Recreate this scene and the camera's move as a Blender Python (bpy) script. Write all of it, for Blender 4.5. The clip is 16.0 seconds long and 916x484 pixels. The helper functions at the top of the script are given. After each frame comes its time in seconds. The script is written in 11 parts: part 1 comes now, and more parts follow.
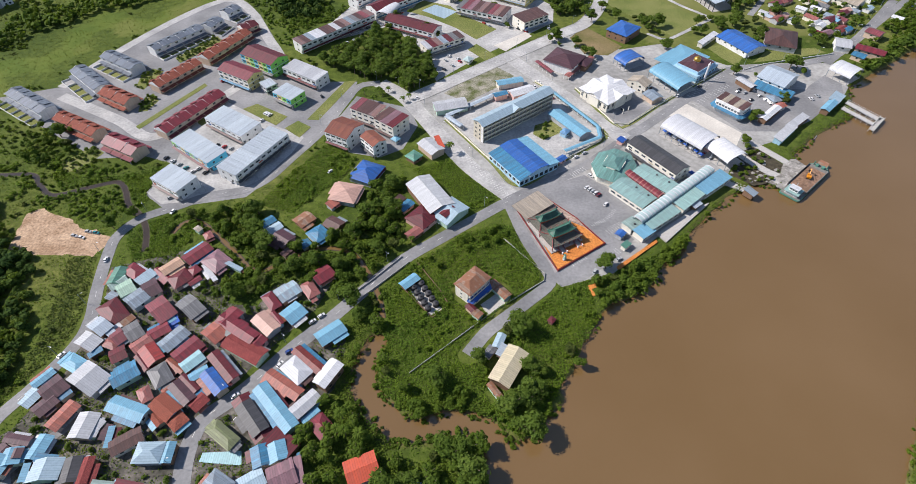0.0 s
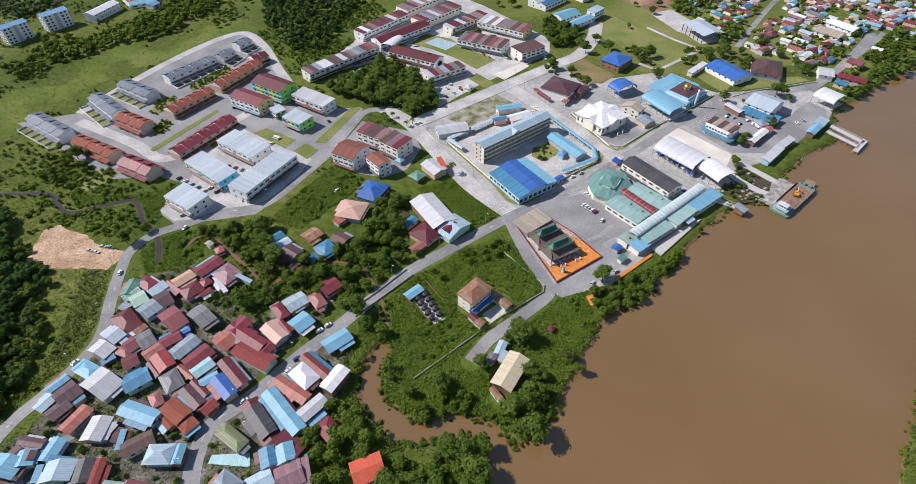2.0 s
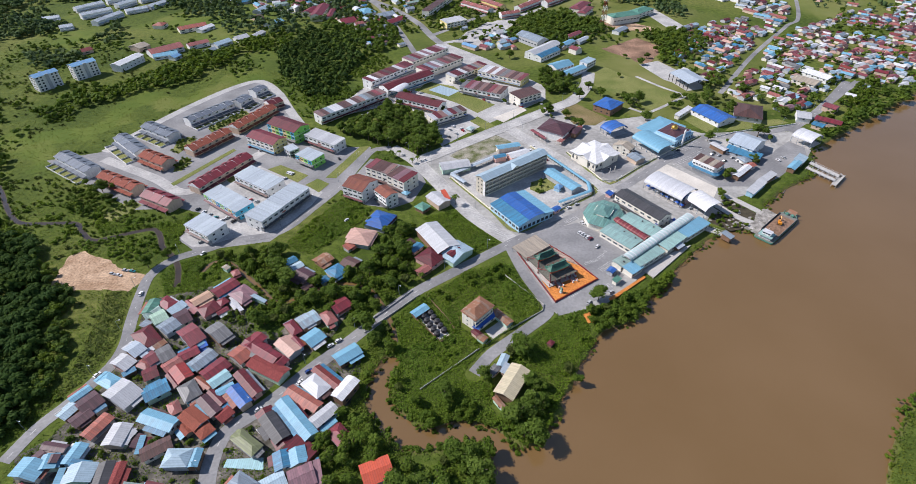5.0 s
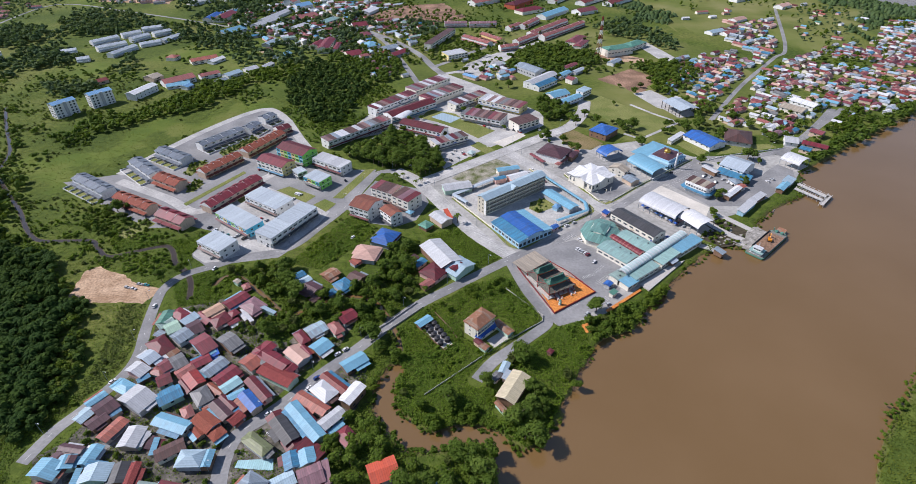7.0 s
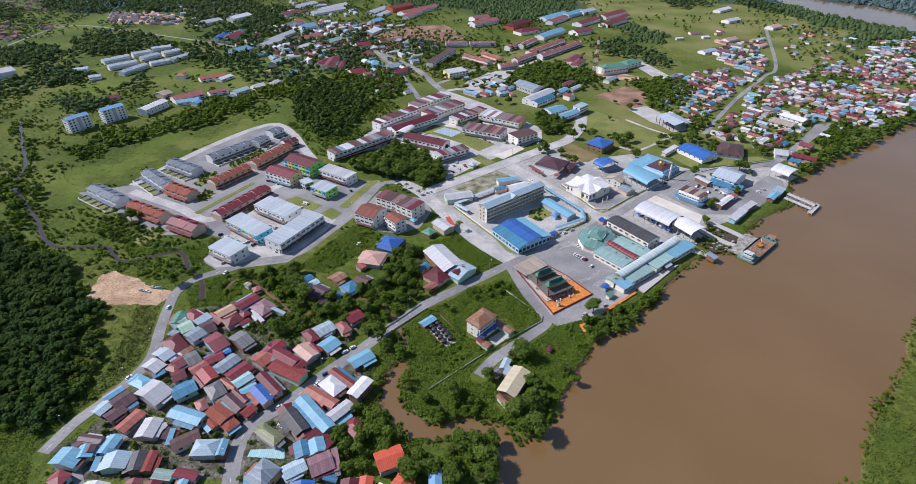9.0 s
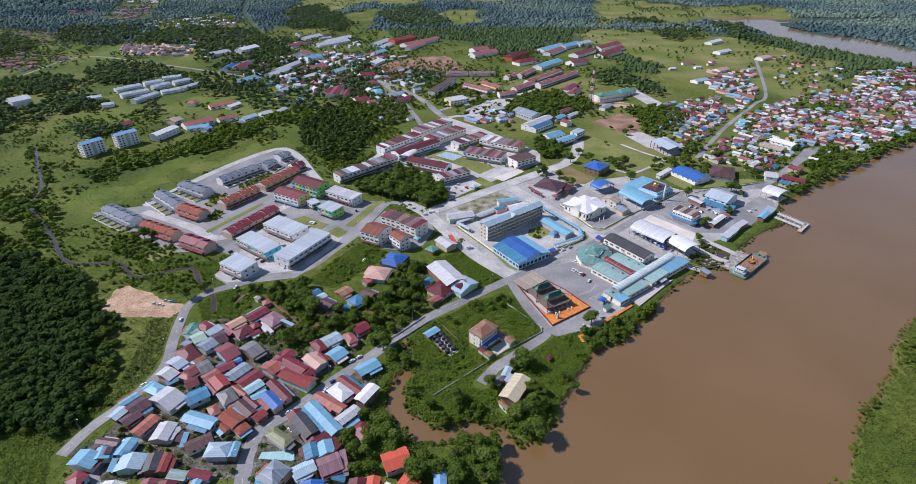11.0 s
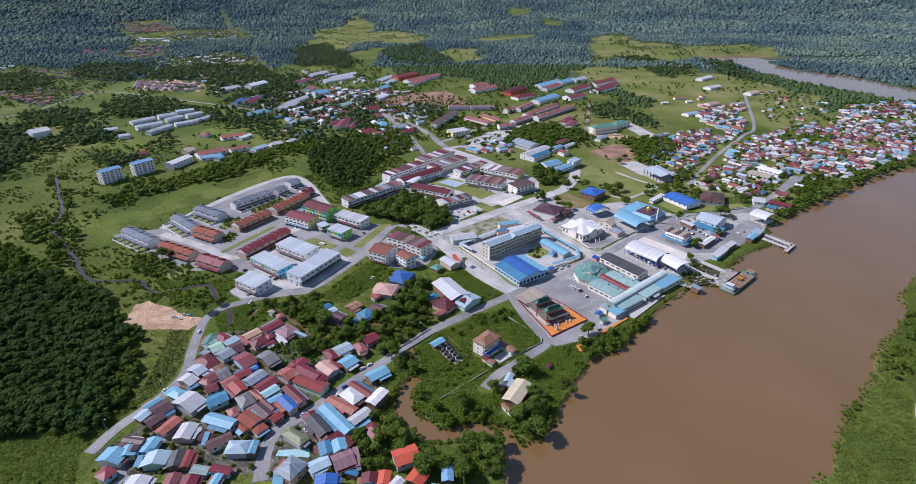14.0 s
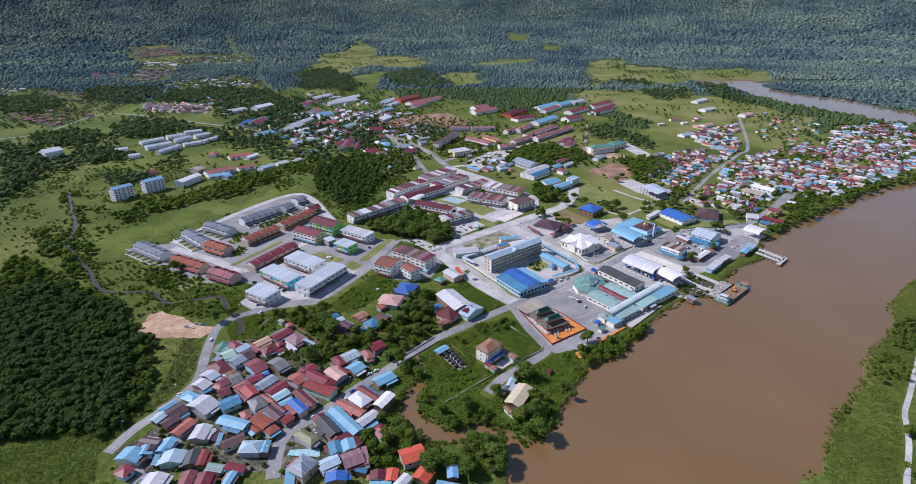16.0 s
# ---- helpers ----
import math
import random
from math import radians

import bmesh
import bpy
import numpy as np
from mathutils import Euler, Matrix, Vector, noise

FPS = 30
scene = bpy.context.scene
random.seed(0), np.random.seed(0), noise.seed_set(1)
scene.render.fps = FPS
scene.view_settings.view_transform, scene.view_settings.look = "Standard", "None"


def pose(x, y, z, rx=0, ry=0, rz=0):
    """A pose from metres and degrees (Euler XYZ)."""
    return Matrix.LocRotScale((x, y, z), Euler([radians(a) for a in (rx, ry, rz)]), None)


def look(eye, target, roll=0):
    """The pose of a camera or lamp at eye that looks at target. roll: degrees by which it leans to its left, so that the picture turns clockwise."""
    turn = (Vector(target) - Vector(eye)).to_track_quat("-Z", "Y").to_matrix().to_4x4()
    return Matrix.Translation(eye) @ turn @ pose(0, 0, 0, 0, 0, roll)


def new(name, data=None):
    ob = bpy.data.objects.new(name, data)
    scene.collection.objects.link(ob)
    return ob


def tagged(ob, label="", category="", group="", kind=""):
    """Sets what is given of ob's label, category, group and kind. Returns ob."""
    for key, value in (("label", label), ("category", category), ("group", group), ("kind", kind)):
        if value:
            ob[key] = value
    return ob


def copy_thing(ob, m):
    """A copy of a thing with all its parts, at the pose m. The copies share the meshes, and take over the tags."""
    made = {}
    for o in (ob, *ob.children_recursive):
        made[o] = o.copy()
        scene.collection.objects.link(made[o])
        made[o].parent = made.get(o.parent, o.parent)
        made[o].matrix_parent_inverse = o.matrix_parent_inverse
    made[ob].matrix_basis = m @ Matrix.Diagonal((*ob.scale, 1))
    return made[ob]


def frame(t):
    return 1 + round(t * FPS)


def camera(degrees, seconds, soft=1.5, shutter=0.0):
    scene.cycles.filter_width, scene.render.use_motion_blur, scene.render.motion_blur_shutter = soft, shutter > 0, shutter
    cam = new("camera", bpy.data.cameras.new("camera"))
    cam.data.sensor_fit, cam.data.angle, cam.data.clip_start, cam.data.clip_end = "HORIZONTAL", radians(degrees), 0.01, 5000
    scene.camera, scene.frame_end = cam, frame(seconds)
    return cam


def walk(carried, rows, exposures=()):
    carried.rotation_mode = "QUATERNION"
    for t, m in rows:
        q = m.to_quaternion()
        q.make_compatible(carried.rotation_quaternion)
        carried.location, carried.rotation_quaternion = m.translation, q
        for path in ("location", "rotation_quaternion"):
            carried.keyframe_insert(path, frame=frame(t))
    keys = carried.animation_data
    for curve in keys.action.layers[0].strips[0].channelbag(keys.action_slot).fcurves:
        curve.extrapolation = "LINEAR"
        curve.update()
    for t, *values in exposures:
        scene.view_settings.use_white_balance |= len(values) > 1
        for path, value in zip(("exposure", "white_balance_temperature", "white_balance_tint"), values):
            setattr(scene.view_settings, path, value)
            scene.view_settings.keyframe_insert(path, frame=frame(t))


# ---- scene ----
cam = camera(82.05, 16.0, soft=0.12)
# seconds, eye, yaw, pitch, roll
PATH = [
    (0.0, -0.21, -0.01, 229.72, -0.007, -48.200, -1.041),
    (0.5, -0.71, -4.03, 229.74, -0.070, -47.307, -1.014),
    (1.0, -1.21, -8.13, 229.75, -0.126, -46.417, -0.988),
    (1.5, -1.70, -12.29, 229.76, -0.176, -45.465, -0.965),
    (2.0, -2.20, -16.50, 229.77, -0.221, -44.501, -0.942),
    (2.5, -2.69, -20.76, 229.78, -0.260, -43.564, -0.921),
    (3.0, -3.19, -25.07, 229.79, -0.296, -42.614, -0.901),
    (3.5, -3.68, -29.42, 229.80, -0.329, -41.696, -0.883),
    (4.0, -4.18, -33.80, 229.81, -0.359, -40.807, -0.865),
    (6.5, -6.74, -56.05, 229.87, -0.482, -36.140, -0.794),
    (7.0, -7.27, -60.54, 229.88, -0.504, -35.471, -0.782),
    (7.5, -7.81, -65.04, 229.89, -0.526, -34.981, -0.771),
    (8.0, -8.35, -69.54, 229.90, -0.548, -34.500, -0.760),
    (8.5, -8.90, -74.05, 229.92, -0.570, -33.992, -0.751),
    (9.0, -9.46, -78.56, 229.93, -0.591, -33.365, -0.741),
    (11.5, -12.42, -101.05, 229.98, -0.700, -29.569, -0.700),
    (12.0, -13.05, -105.53, 229.99, -0.721, -28.966, -0.692),
    (12.5, -13.69, -110.02, 230.01, -0.741, -28.325, -0.684),
    (13.0, -14.34, -114.50, 230.02, -0.760, -27.732, -0.676),
    (13.5, -15.01, -118.98, 230.03, -0.777, -27.126, -0.668),
    (14.0, -15.70, -123.46, 230.04, -0.792, -26.541, -0.660),
    (14.5, -16.40, -127.94, 230.05, -0.804, -25.948, -0.652),
    (15.0, -17.12, -132.42, 230.06, -0.814, -25.348, -0.643),
    (15.5, -17.85, -136.92, 230.07, -0.819, -24.753, -0.634),
    (16.0, -18.61, -141.42, 230.08, -0.820, -24.167, -0.625),
]
walk(cam, [(t, pose(x, y, z, 90 + pitch, 0, yaw) @ pose(0, 0, 0, 0, 0, roll)) for t, x, y, z, yaw, pitch, roll in PATH],
     [(0.0, 0.22, 6550, 16), (4.0, 0.2, 6450, 17), (8.0, 0.12, 6250, 19), (16.0, 0.09, 6000, 24)])

# ---- light ----
SUN_ELEVATION, SUN_AZIMUTH = 43.0, 283.0  # degrees; azimuth clockwise from +y
world = bpy.data.worlds.new("sky")
scene.world = world
world.use_nodes = True
sky = world.node_tree.nodes.new("ShaderNodeTexSky")
sky.sky_type, sky.sun_disc = "NISHITA", False
sky.sun_elevation, sky.sun_rotation = radians(SUN_ELEVATION), radians(SUN_AZIMUTH)
sky.air_density, sky.dust_density = 1.0, 0.15
background = world.node_tree.nodes["Background"]
background.inputs["Strength"].default_value = 0.11
world.node_tree.links.new(sky.outputs["Color"], background.inputs["Color"])
sun_data = bpy.data.lights.new("sun", "SUN")
sun_data.energy, sun_data.angle, sun_data.color = 5.0, radians(0.6), (1.0, 0.97, 0.91)
sun = new("sun", sun_data)
sun.matrix_world = look((math.sin(radians(SUN_AZIMUTH)) * math.cos(radians(SUN_ELEVATION)) * 900, math.cos(radians(SUN_AZIMUTH)) * math.cos(radians(SUN_ELEVATION)) * 900,
                         math.sin(radians(SUN_ELEVATION)) * 900), (0, 0, 0))

# ---- materials ----
def material(name, roughness=0.8, metallic=0.0, specular=0.4):
    m = bpy.data.materials.new(name)
    m.use_nodes = True
    n = m.node_tree.nodes["Principled BSDF"]
    n.inputs["Roughness"].default_value, n.inputs["Metallic"].default_value = roughness, metallic
    n.inputs["Specular IOR Level"].default_value = specular
    return m, m.node_tree, n


def node(tree, kind, **values):
    n = tree.nodes.new(kind)
    for key, value in values.items():
        n.inputs[key].default_value = value
    return n


def noise_at(tree, scale, detail=4.0, coords="Object"):
    c = tree.nodes.new("ShaderNodeTexCoord")
    n = node(tree, "ShaderNodeTexNoise", Scale=scale, Detail=detail)
    tree.links.new(c.outputs[coords], n.inputs["Vector"])
    return n.outputs["Fac"]


def ramp(tree, fac, stops):
    r = tree.nodes.new("ShaderNodeValToRGB")
    while len(r.color_ramp.elements) < len(stops):
        r.color_ramp.elements.new(0.5)
    for e, (at, colour) in zip(r.color_ramp.elements, stops):
        e.position, e.color = at, (*colour, 1)
    tree.links.new(fac, r.inputs["Fac"])
    return r.outputs["Color"]


def mixed(tree, fac, a, b, blend="MIX"):
    m = tree.nodes.new("ShaderNodeMix")
    m.data_type, m.blend_type = "RGBA", blend
    for value, k in ((fac, 0), (a, 6), (b, 7)):
        if hasattr(value, "links"):
            tree.links.new(value, m.inputs[k])
        elif k == 0:
            m.inputs[k].default_value = value
        else:
            m.inputs[k].default_value = (*value, 1)
    return m.outputs[2]


def maths(tree, op, a, b=0.0):
    m = tree.nodes.new("ShaderNodeMath")
    m.operation = op
    for value, k in ((a, 0), (b, 1)):
        if hasattr(value, "links"):
            tree.links.new(value, m.inputs[k])
        else:
            m.inputs[k].default_value = value
    return m.outputs[0]


def bump(tree, shader, height, strength, distance):
    b = node(tree, "ShaderNodeBump", Strength=strength, Distance=distance)
    tree.links.new(height, b.inputs["Height"])
    tree.links.new(b.outputs["Normal"], shader.inputs["Normal"])


def scaled(c, k):
    return tuple(min(1, v * k) for v in c)


def per_object(tree):
    return tree.nodes.new("ShaderNodeObjectInfo").outputs["Random"]


def roof_metal(name, colour, wear=0.35, rust=0.0, rough=0.5):
    """Ribbed, painted steel sheets: ribs along the slope, sheets of their own tint, streaks and rust."""
    m, t, s = material("roof_" + name, rough, 0.0, 0.35)
    c = t.nodes.new("ShaderNodeTexCoord").outputs["Object"]
    sep = t.nodes.new("ShaderNodeSeparateXYZ")
    t.links.new(c, sep.inputs[0])
    sheet = node(t, "ShaderNodeTexWhiteNoise")
    sheet.noise_dimensions = "1D"
    t.links.new(maths(t, "ADD", maths(t, "FLOOR", maths(t, "DIVIDE", sep.outputs[0], 1.0)), maths(t, "MULTIPLY", per_object(t), 50)), sheet.inputs["W"])
    streak = t.nodes.new("ShaderNodeMapping")
    streak.inputs["Scale"].default_value = (1.3, 0.16, 0.2)
    t.links.new(c, streak.inputs[0])
    n = node(t, "ShaderNodeTexNoise", Scale=1.0, Detail=5.0)
    t.links.new(streak.outputs[0], n.inputs["Vector"])
    base = mixed(t, sheet.outputs["Value"], scaled(colour, 0.78 if max(colour) < 0.5 else 0.9), scaled(colour, 1.16 if max(colour) < 0.5 else 1.06))
    base = mixed(t, maths(t, "MULTIPLY", ramp(t, n.outputs["Fac"], [(0.4, (0, 0, 0)), (0.66, (1, 1, 1))]), wear), base, scaled(tuple(0.5 * v + 0.5 * sum(colour) / 3 for v in colour), 0.6))
    if rust:
        patches = maths(t, "ADD", noise_at(t, 0.35, 6), maths(t, "MULTIPLY", maths(t, "SUBTRACT", sheet.outputs["Value"], 0.5), 0.35))
        base = mixed(t, maths(t, "MULTIPLY", ramp(t, patches, [(0.36, (0, 0, 0)), (0.52, (1, 1, 1))]), rust), base, (0.25, 0.095, 0.045))
    base = mixed(t, per_object(t), base, mixed(t, 1.0, base, (0.8, 0.8, 0.82), "MULTIPLY"))
    seam = maths(t, "LESS_THAN", maths(t, "FRACT", sep.outputs[0]), 0.16)
    base = mixed(t, maths(t, "MULTIPLY", seam, 0.5), base, scaled(colour, 0.45))
    base = mixed(t, 1.0, base, ramp(t, noise_at(t, 0.9, 6), [(0.3, (0.9, 0.9, 0.9)), (0.7, (1.06, 1.06, 1.06))]), "MULTIPLY")
    t.links.new(base, s.inputs["Base Color"])
    w = node(t, "ShaderNodeTexWave", Scale=1.0)
    t.links.new(c, w.inputs["Vector"])
    bump(t, s, w.outputs["Fac"], 0.35, 0.04)
    return m


def roof_tile(name, colour):
    """Rows of clay tiles with dark courses and lichen."""
    m, t, s = material("roof_" + name, 0.85)
    c = t.nodes.new("ShaderNodeTexCoord").outputs["Object"]
    b = node(t, "ShaderNodeTexBrick", Scale=1.0)
    b.inputs["Color1"].default_value, b.inputs["Color2"].default_value = (*scaled(colour, 0.8), 1), (*scaled(colour, 1.2), 1)
    b.inputs["Mortar"].default_value = (*scaled(colour, 0.45), 1)
    b.inputs["Brick Width"].default_value, b.inputs["Row Height"].default_value, b.inputs["Mortar Size"].default_value = 0.6, 0.45, 0.05
    t.links.new(c, b.inputs["Vector"])
    base = mixed(t, ramp(t, noise_at(t, 0.4, 5), [(0.4, (0, 0, 0)), (0.75, (0.6, 0.6, 0.6))]), b.outputs["Color"], scaled(colour, 0.55))
    t.links.new(base, s.inputs["Base Color"])
    bump(t, s, b.outputs["Fac"], 0.5, 0.05)
    return m


def plaster(name, colour, dirt=0.4):
    m, t, s = material("wall_" + name, 0.85)
    c = t.nodes.new("ShaderNodeTexCoord").outputs["Object"]
    mp = t.nodes.new("ShaderNodeMapping")
    mp.inputs["Scale"].default_value = (0.9, 0.9, 0.15)
    t.links.new(c, mp.inputs[0])
    n = node(t, "ShaderNodeTexNoise", Scale=1.2, Detail=6.0)
    t.links.new(mp.outputs[0], n.inputs["Vector"])
    base = mixed(t, maths(t, "MULTIPLY", ramp(t, n.outputs["Fac"], [(0.45, (0, 0, 0)), (0.75, (1, 1, 1))]), dirt), colour, scaled(colour, 0.45))
    t.links.new(base, s.inputs["Base Color"])
    bump(t, s, noise_at(t, 6, 3), 0.2, 0.02)
    return m


def speckled(name, dark, light, scale, fine=None, rough=0.95, height=0.1, coords="Object", grit=0.4):
    """A ground or foliage surface: broad patches, mid clumps and fine grain."""
    m, t, s = material(name, rough, 0.0, 0.2)
    mid = tuple((a + b) / 2 for a, b in zip(dark, light))
    broad = ramp(t, noise_at(t, scale, 5, coords), [(0.33, dark), (0.52, mid), (0.7, light)])
    grain = noise_at(t, fine or scale * 14, 5, coords)
    base = mixed(t, 1.0, broad, ramp(t, grain, [(0.3, (1 - grit,) * 3), (0.7, (1 + grit * 0.8,) * 3)]), "MULTIPLY")
    t.links.new(base, s.inputs["Base Color"])
    bump(t, s, grain, 0.5, height)
    return m


def leaves(name, dark, light, gloss=0.08, through_light=0.42):
    """Foliage: a tint for each clump, slow drifts of hue, and some light that shines through the leaves."""
    m, t, s = material(name, 0.65, 0.0, gloss)
    island = t.nodes.new("ShaderNodeNewGeometry").outputs["Random Per Island"]
    base = ramp(t, island, [(0.0, dark), (0.6, tuple((a + b) / 2 for a, b in zip(dark, light))), (1.0, light)])
    base = mixed(t, per_object(t), base, mixed(t, 1.0, base, (0.8, 0.86, 0.75), "MULTIPLY"))
    base = mixed(t, ramp(t, noise_at(t, 0.05, 3), [(0.35, (0, 0, 0)), (0.7, (1, 1, 1))]), base, mixed(t, 1.0, base, (1.25, 1.12, 0.8), "MULTIPLY"))
    t.links.new(base, s.inputs["Base Color"])
    glow = t.nodes.new("ShaderNodeBsdfTranslucent")
    t.links.new(mixed(t, 1.0, base, (1.25, 1.2, 0.6), "MULTIPLY"), glow.inputs["Color"])
    blend = t.nodes.new("ShaderNodeMixShader")
    blend.inputs[0].default_value = through_light
    t.links.new(s.outputs[0], blend.inputs[1])
    t.links.new(glow.outputs[0], blend.inputs[2])
    t.links.new(blend.outputs[0], t.nodes["Material Output"].inputs["Surface"])
    return m


PAINT = {
    "cream": (0.62, 0.54, 0.36), "jade": (0.035, 0.13, 0.085), "green": (0.11, 0.3, 0.22), "sage": (0.33, 0.46, 0.41), "lightgreen": (0.36, 0.52, 0.40), "seagreen": (0.15, 0.32, 0.28), "teal": (0.31, 0.5, 0.46), "paleteal": (0.5, 0.64, 0.62),
    "crimson": (0.235, 0.032, 0.045), "wine": (0.15, 0.024, 0.03), "red": (0.34, 0.045, 0.04), "brick": (0.26, 0.048, 0.038), "redorange": (0.58, 0.1, 0.05),
    "terracotta": (0.33, 0.1, 0.06), "coral": (0.42, 0.125, 0.085), "salmon": (0.38, 0.13, 0.11), "peach": (0.62, 0.38, 0.30), "apricot": (0.62, 0.39, 0.26), "mauve": (0.29, 0.155, 0.175),
    "mauvered": (0.26, 0.066, 0.076), "plum": (0.11, 0.05, 0.06), "brown": (0.13, 0.066, 0.056), "tan": (0.45, 0.38, 0.29), "olive": (0.25, 0.28, 0.13),
    "blue": (0.05, 0.22, 0.37), "lightblue": (0.19, 0.43, 0.57), "skyblue": (0.18, 0.38, 0.61), "strongblue": (0.03, 0.14, 0.46), "tarp": (0.02, 0.12, 0.5),
    "paleblue": (0.38, 0.51, 0.58), "cyan": (0.34, 0.57, 0.6), "slate": (0.28, 0.345, 0.4), "paleslate": (0.42, 0.49, 0.55), "slatedark": (0.16, 0.19, 0.23),
    "metal": (0.46, 0.52, 0.56), "silver": (0.52, 0.53, 0.54), "white": (0.68, 0.69, 0.7), "brightwhite": (0.8, 0.8, 0.79), "grey": (0.2, 0.2, 0.2), "charcoal": (0.075, 0.075, 0.08),
}
ROOF = {k: roof_metal(k, v, 0.22 if max(v) > 0.5 else 0.6) for k, v in PAINT.items()}
ROOF["rust"] = roof_metal("rust", (0.36, 0.24, 0.17), 0.5, 0.8, 0.85)
ROOF["ruststripe"] = roof_metal("ruststripe", (0.27, 0.085, 0.06), 0.6, 0.35, 0.8)
ROOF["patchblue"] = roof_metal("patchblue", (0.42, 0.6, 0.68), 0.6, 0.3)
ROOF["patch"] = roof_metal("patch", (0.3, 0.2, 0.19), 0.7, 0.4)
ROOF["tileorange"] = roof_tile("tileorange", (0.29, 0.078, 0.047))
ROOF["mossgrey"] = roof_tile("mossgrey", (0.13, 0.125, 0.1))
ROOF["tilered"] = roof_tile("tilered", (0.26, 0.05, 0.045))
WALL = {k: plaster(k, v) for k, v in {
    "white": (0.72, 0.72, 0.7), "cream": (0.75, 0.71, 0.61), "yellow": (0.72, 0.6, 0.25), "blue": (0.08, 0.42, 0.6), "lime": (0.25, 0.62, 0.12), "grey": (0.42, 0.43, 0.44),
    "tan": (0.55, 0.42, 0.32), "timber": (0.22, 0.13, 0.08), "mint": (0.45, 0.62, 0.5), "pink": (0.66, 0.42, 0.38), "skyblue": (0.35, 0.55, 0.68), "redorange": (0.5, 0.12, 0.06), "beige": (0.56, 0.51, 0.41)}.items()}
CONCRETE = plaster("concrete", (0.45, 0.43, 0.4), 0.6)
KERB = plaster("kerb", (0.42, 0.41, 0.38), 0.6)
ASPHALT = speckled("asphalt", (0.18, 0.18, 0.182), (0.295, 0.292, 0.29), 0.04, 0.6, 0.9, 0.008, grit=0.14)
ASPHALT_OLD = speckled("asphalt_old", (0.32, 0.315, 0.305), (0.5, 0.488, 0.465), 0.06, 0.55, 0.9, 0.008, grit=0.2)
GRAVEL = speckled("gravel", (0.5, 0.465, 0.41), (0.66, 0.62, 0.55), 0.06, 0.8, 0.95, 0.01, grit=0.12)
SAND_SOIL = speckled("bare_soil", (0.3, 0.19, 0.115), (0.56, 0.4, 0.27), 0.09, 0.7, 0.95, 0.08)
LAWN = speckled("lawn", (0.12, 0.15, 0.035), (0.22, 0.22, 0.075), 0.04, 1.0, 0.95, 0.05)
ORANGE_TILE = speckled("orange_floor", (0.5, 0.17, 0.04), (0.62, 0.24, 0.06), 0.1, 1.2, 0.7, 0.01)
LINE = material("road_paint", 0.7)[0]
LINE.node_tree.nodes["Principled BSDF"].inputs["Base Color"].default_value = (0.7, 0.7, 0.66, 1)
GLASS = material("window_glass", 0.12, 0.0, 0.6)[0]
GLASS.node_tree.nodes["Principled BSDF"].inputs["Base Color"].default_value = (0.035, 0.045, 0.055, 1)
DARK = material("dark_metal", 0.6)[0]
DARK.node_tree.nodes["Principled BSDF"].inputs["Base Color"].default_value = (0.03, 0.03, 0.033, 1)
BARK = speckled("bark", (0.1, 0.075, 0.05), (0.22, 0.17, 0.12), 1.0, 6.0)
LEAF = [leaves("leaves_%s" % k, a, b) for k, a, b in (
    ("deep", (0.076, 0.127, 0.025), (0.134, 0.2, 0.04)), ("fresh", (0.076, 0.126, 0.02), (0.138, 0.205, 0.033)),
    ("olive", (0.055, 0.08, 0.022), (0.12, 0.15, 0.042)), ("vine", (0.086, 0.152, 0.021), (0.155, 0.235, 0.034)), ("grass", (0.085, 0.125, 0.02), (0.135, 0.165, 0.034)))]
# the last one is paler and bluer, with distance haze put into its colour
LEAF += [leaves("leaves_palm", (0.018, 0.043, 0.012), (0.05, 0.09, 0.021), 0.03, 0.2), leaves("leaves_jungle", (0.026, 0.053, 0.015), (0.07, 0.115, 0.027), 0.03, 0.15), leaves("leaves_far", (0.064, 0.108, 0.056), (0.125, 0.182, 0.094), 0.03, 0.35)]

# ---- plan, metres ----
BANK_TOWN = [(11.2, 70.7), (8.7, 79.8), (11.3, 91), (15.6, 93.6), (22.8, 87), (31.9, 88.8), (39, 98.5), (48.5, 105.2), (49.4, 115.4), (54.8, 119.8), (57.8, 129.1), (62.6, 137.2), (68.1, 141.5), (70.7, 149.1), (81.2, 159), (92.8, 162.5), (108.2, 173.9), (112.9, 182.8), (126.7, 193.1), (135.7, 206.4), (146.3, 218), (163.7, 232.7), (174.1, 240.3), (192.1, 252.4), (206.1, 246.5), (225.9, 264.2), (230.3, 281.1), (249.3, 294.7), (284.7, 317.8), (299.1, 335.9), (307.2, 357.8), (339.6, 379.8), (386.1, 405.8)]
BANK_FAR = [(154.5, 54.9), (177.9, 64.9), (191.8, 81.1), (209, 99.1), (228.1, 113.8), (253.2, 135.6), (266.6, 154), (291.9, 174), (331.6, 208.1), (343.9, 230.1), (379.1, 258.8), (408.3, 279.7)]
CREEK = [(17.5, 84.5), (10.4, 93.7), (-2.5, 97.4), (-15.6, 94.2), (-28.6, 94.4), (-37.1, 102.7), (-43.8, 111.3), (-46.7, 123.4), (-43, 137.8), (-39.9, 153.3), (-44.4, 170.3), (-58.4, 195.4), (-76.2, 202.5), (-95.4, 196.3), (-113, 186), (-132.6, 203.9), (-153.9, 223.3), (-162.2, 226.9), (-168.3, 223.6), (-171.1, 216.4)]
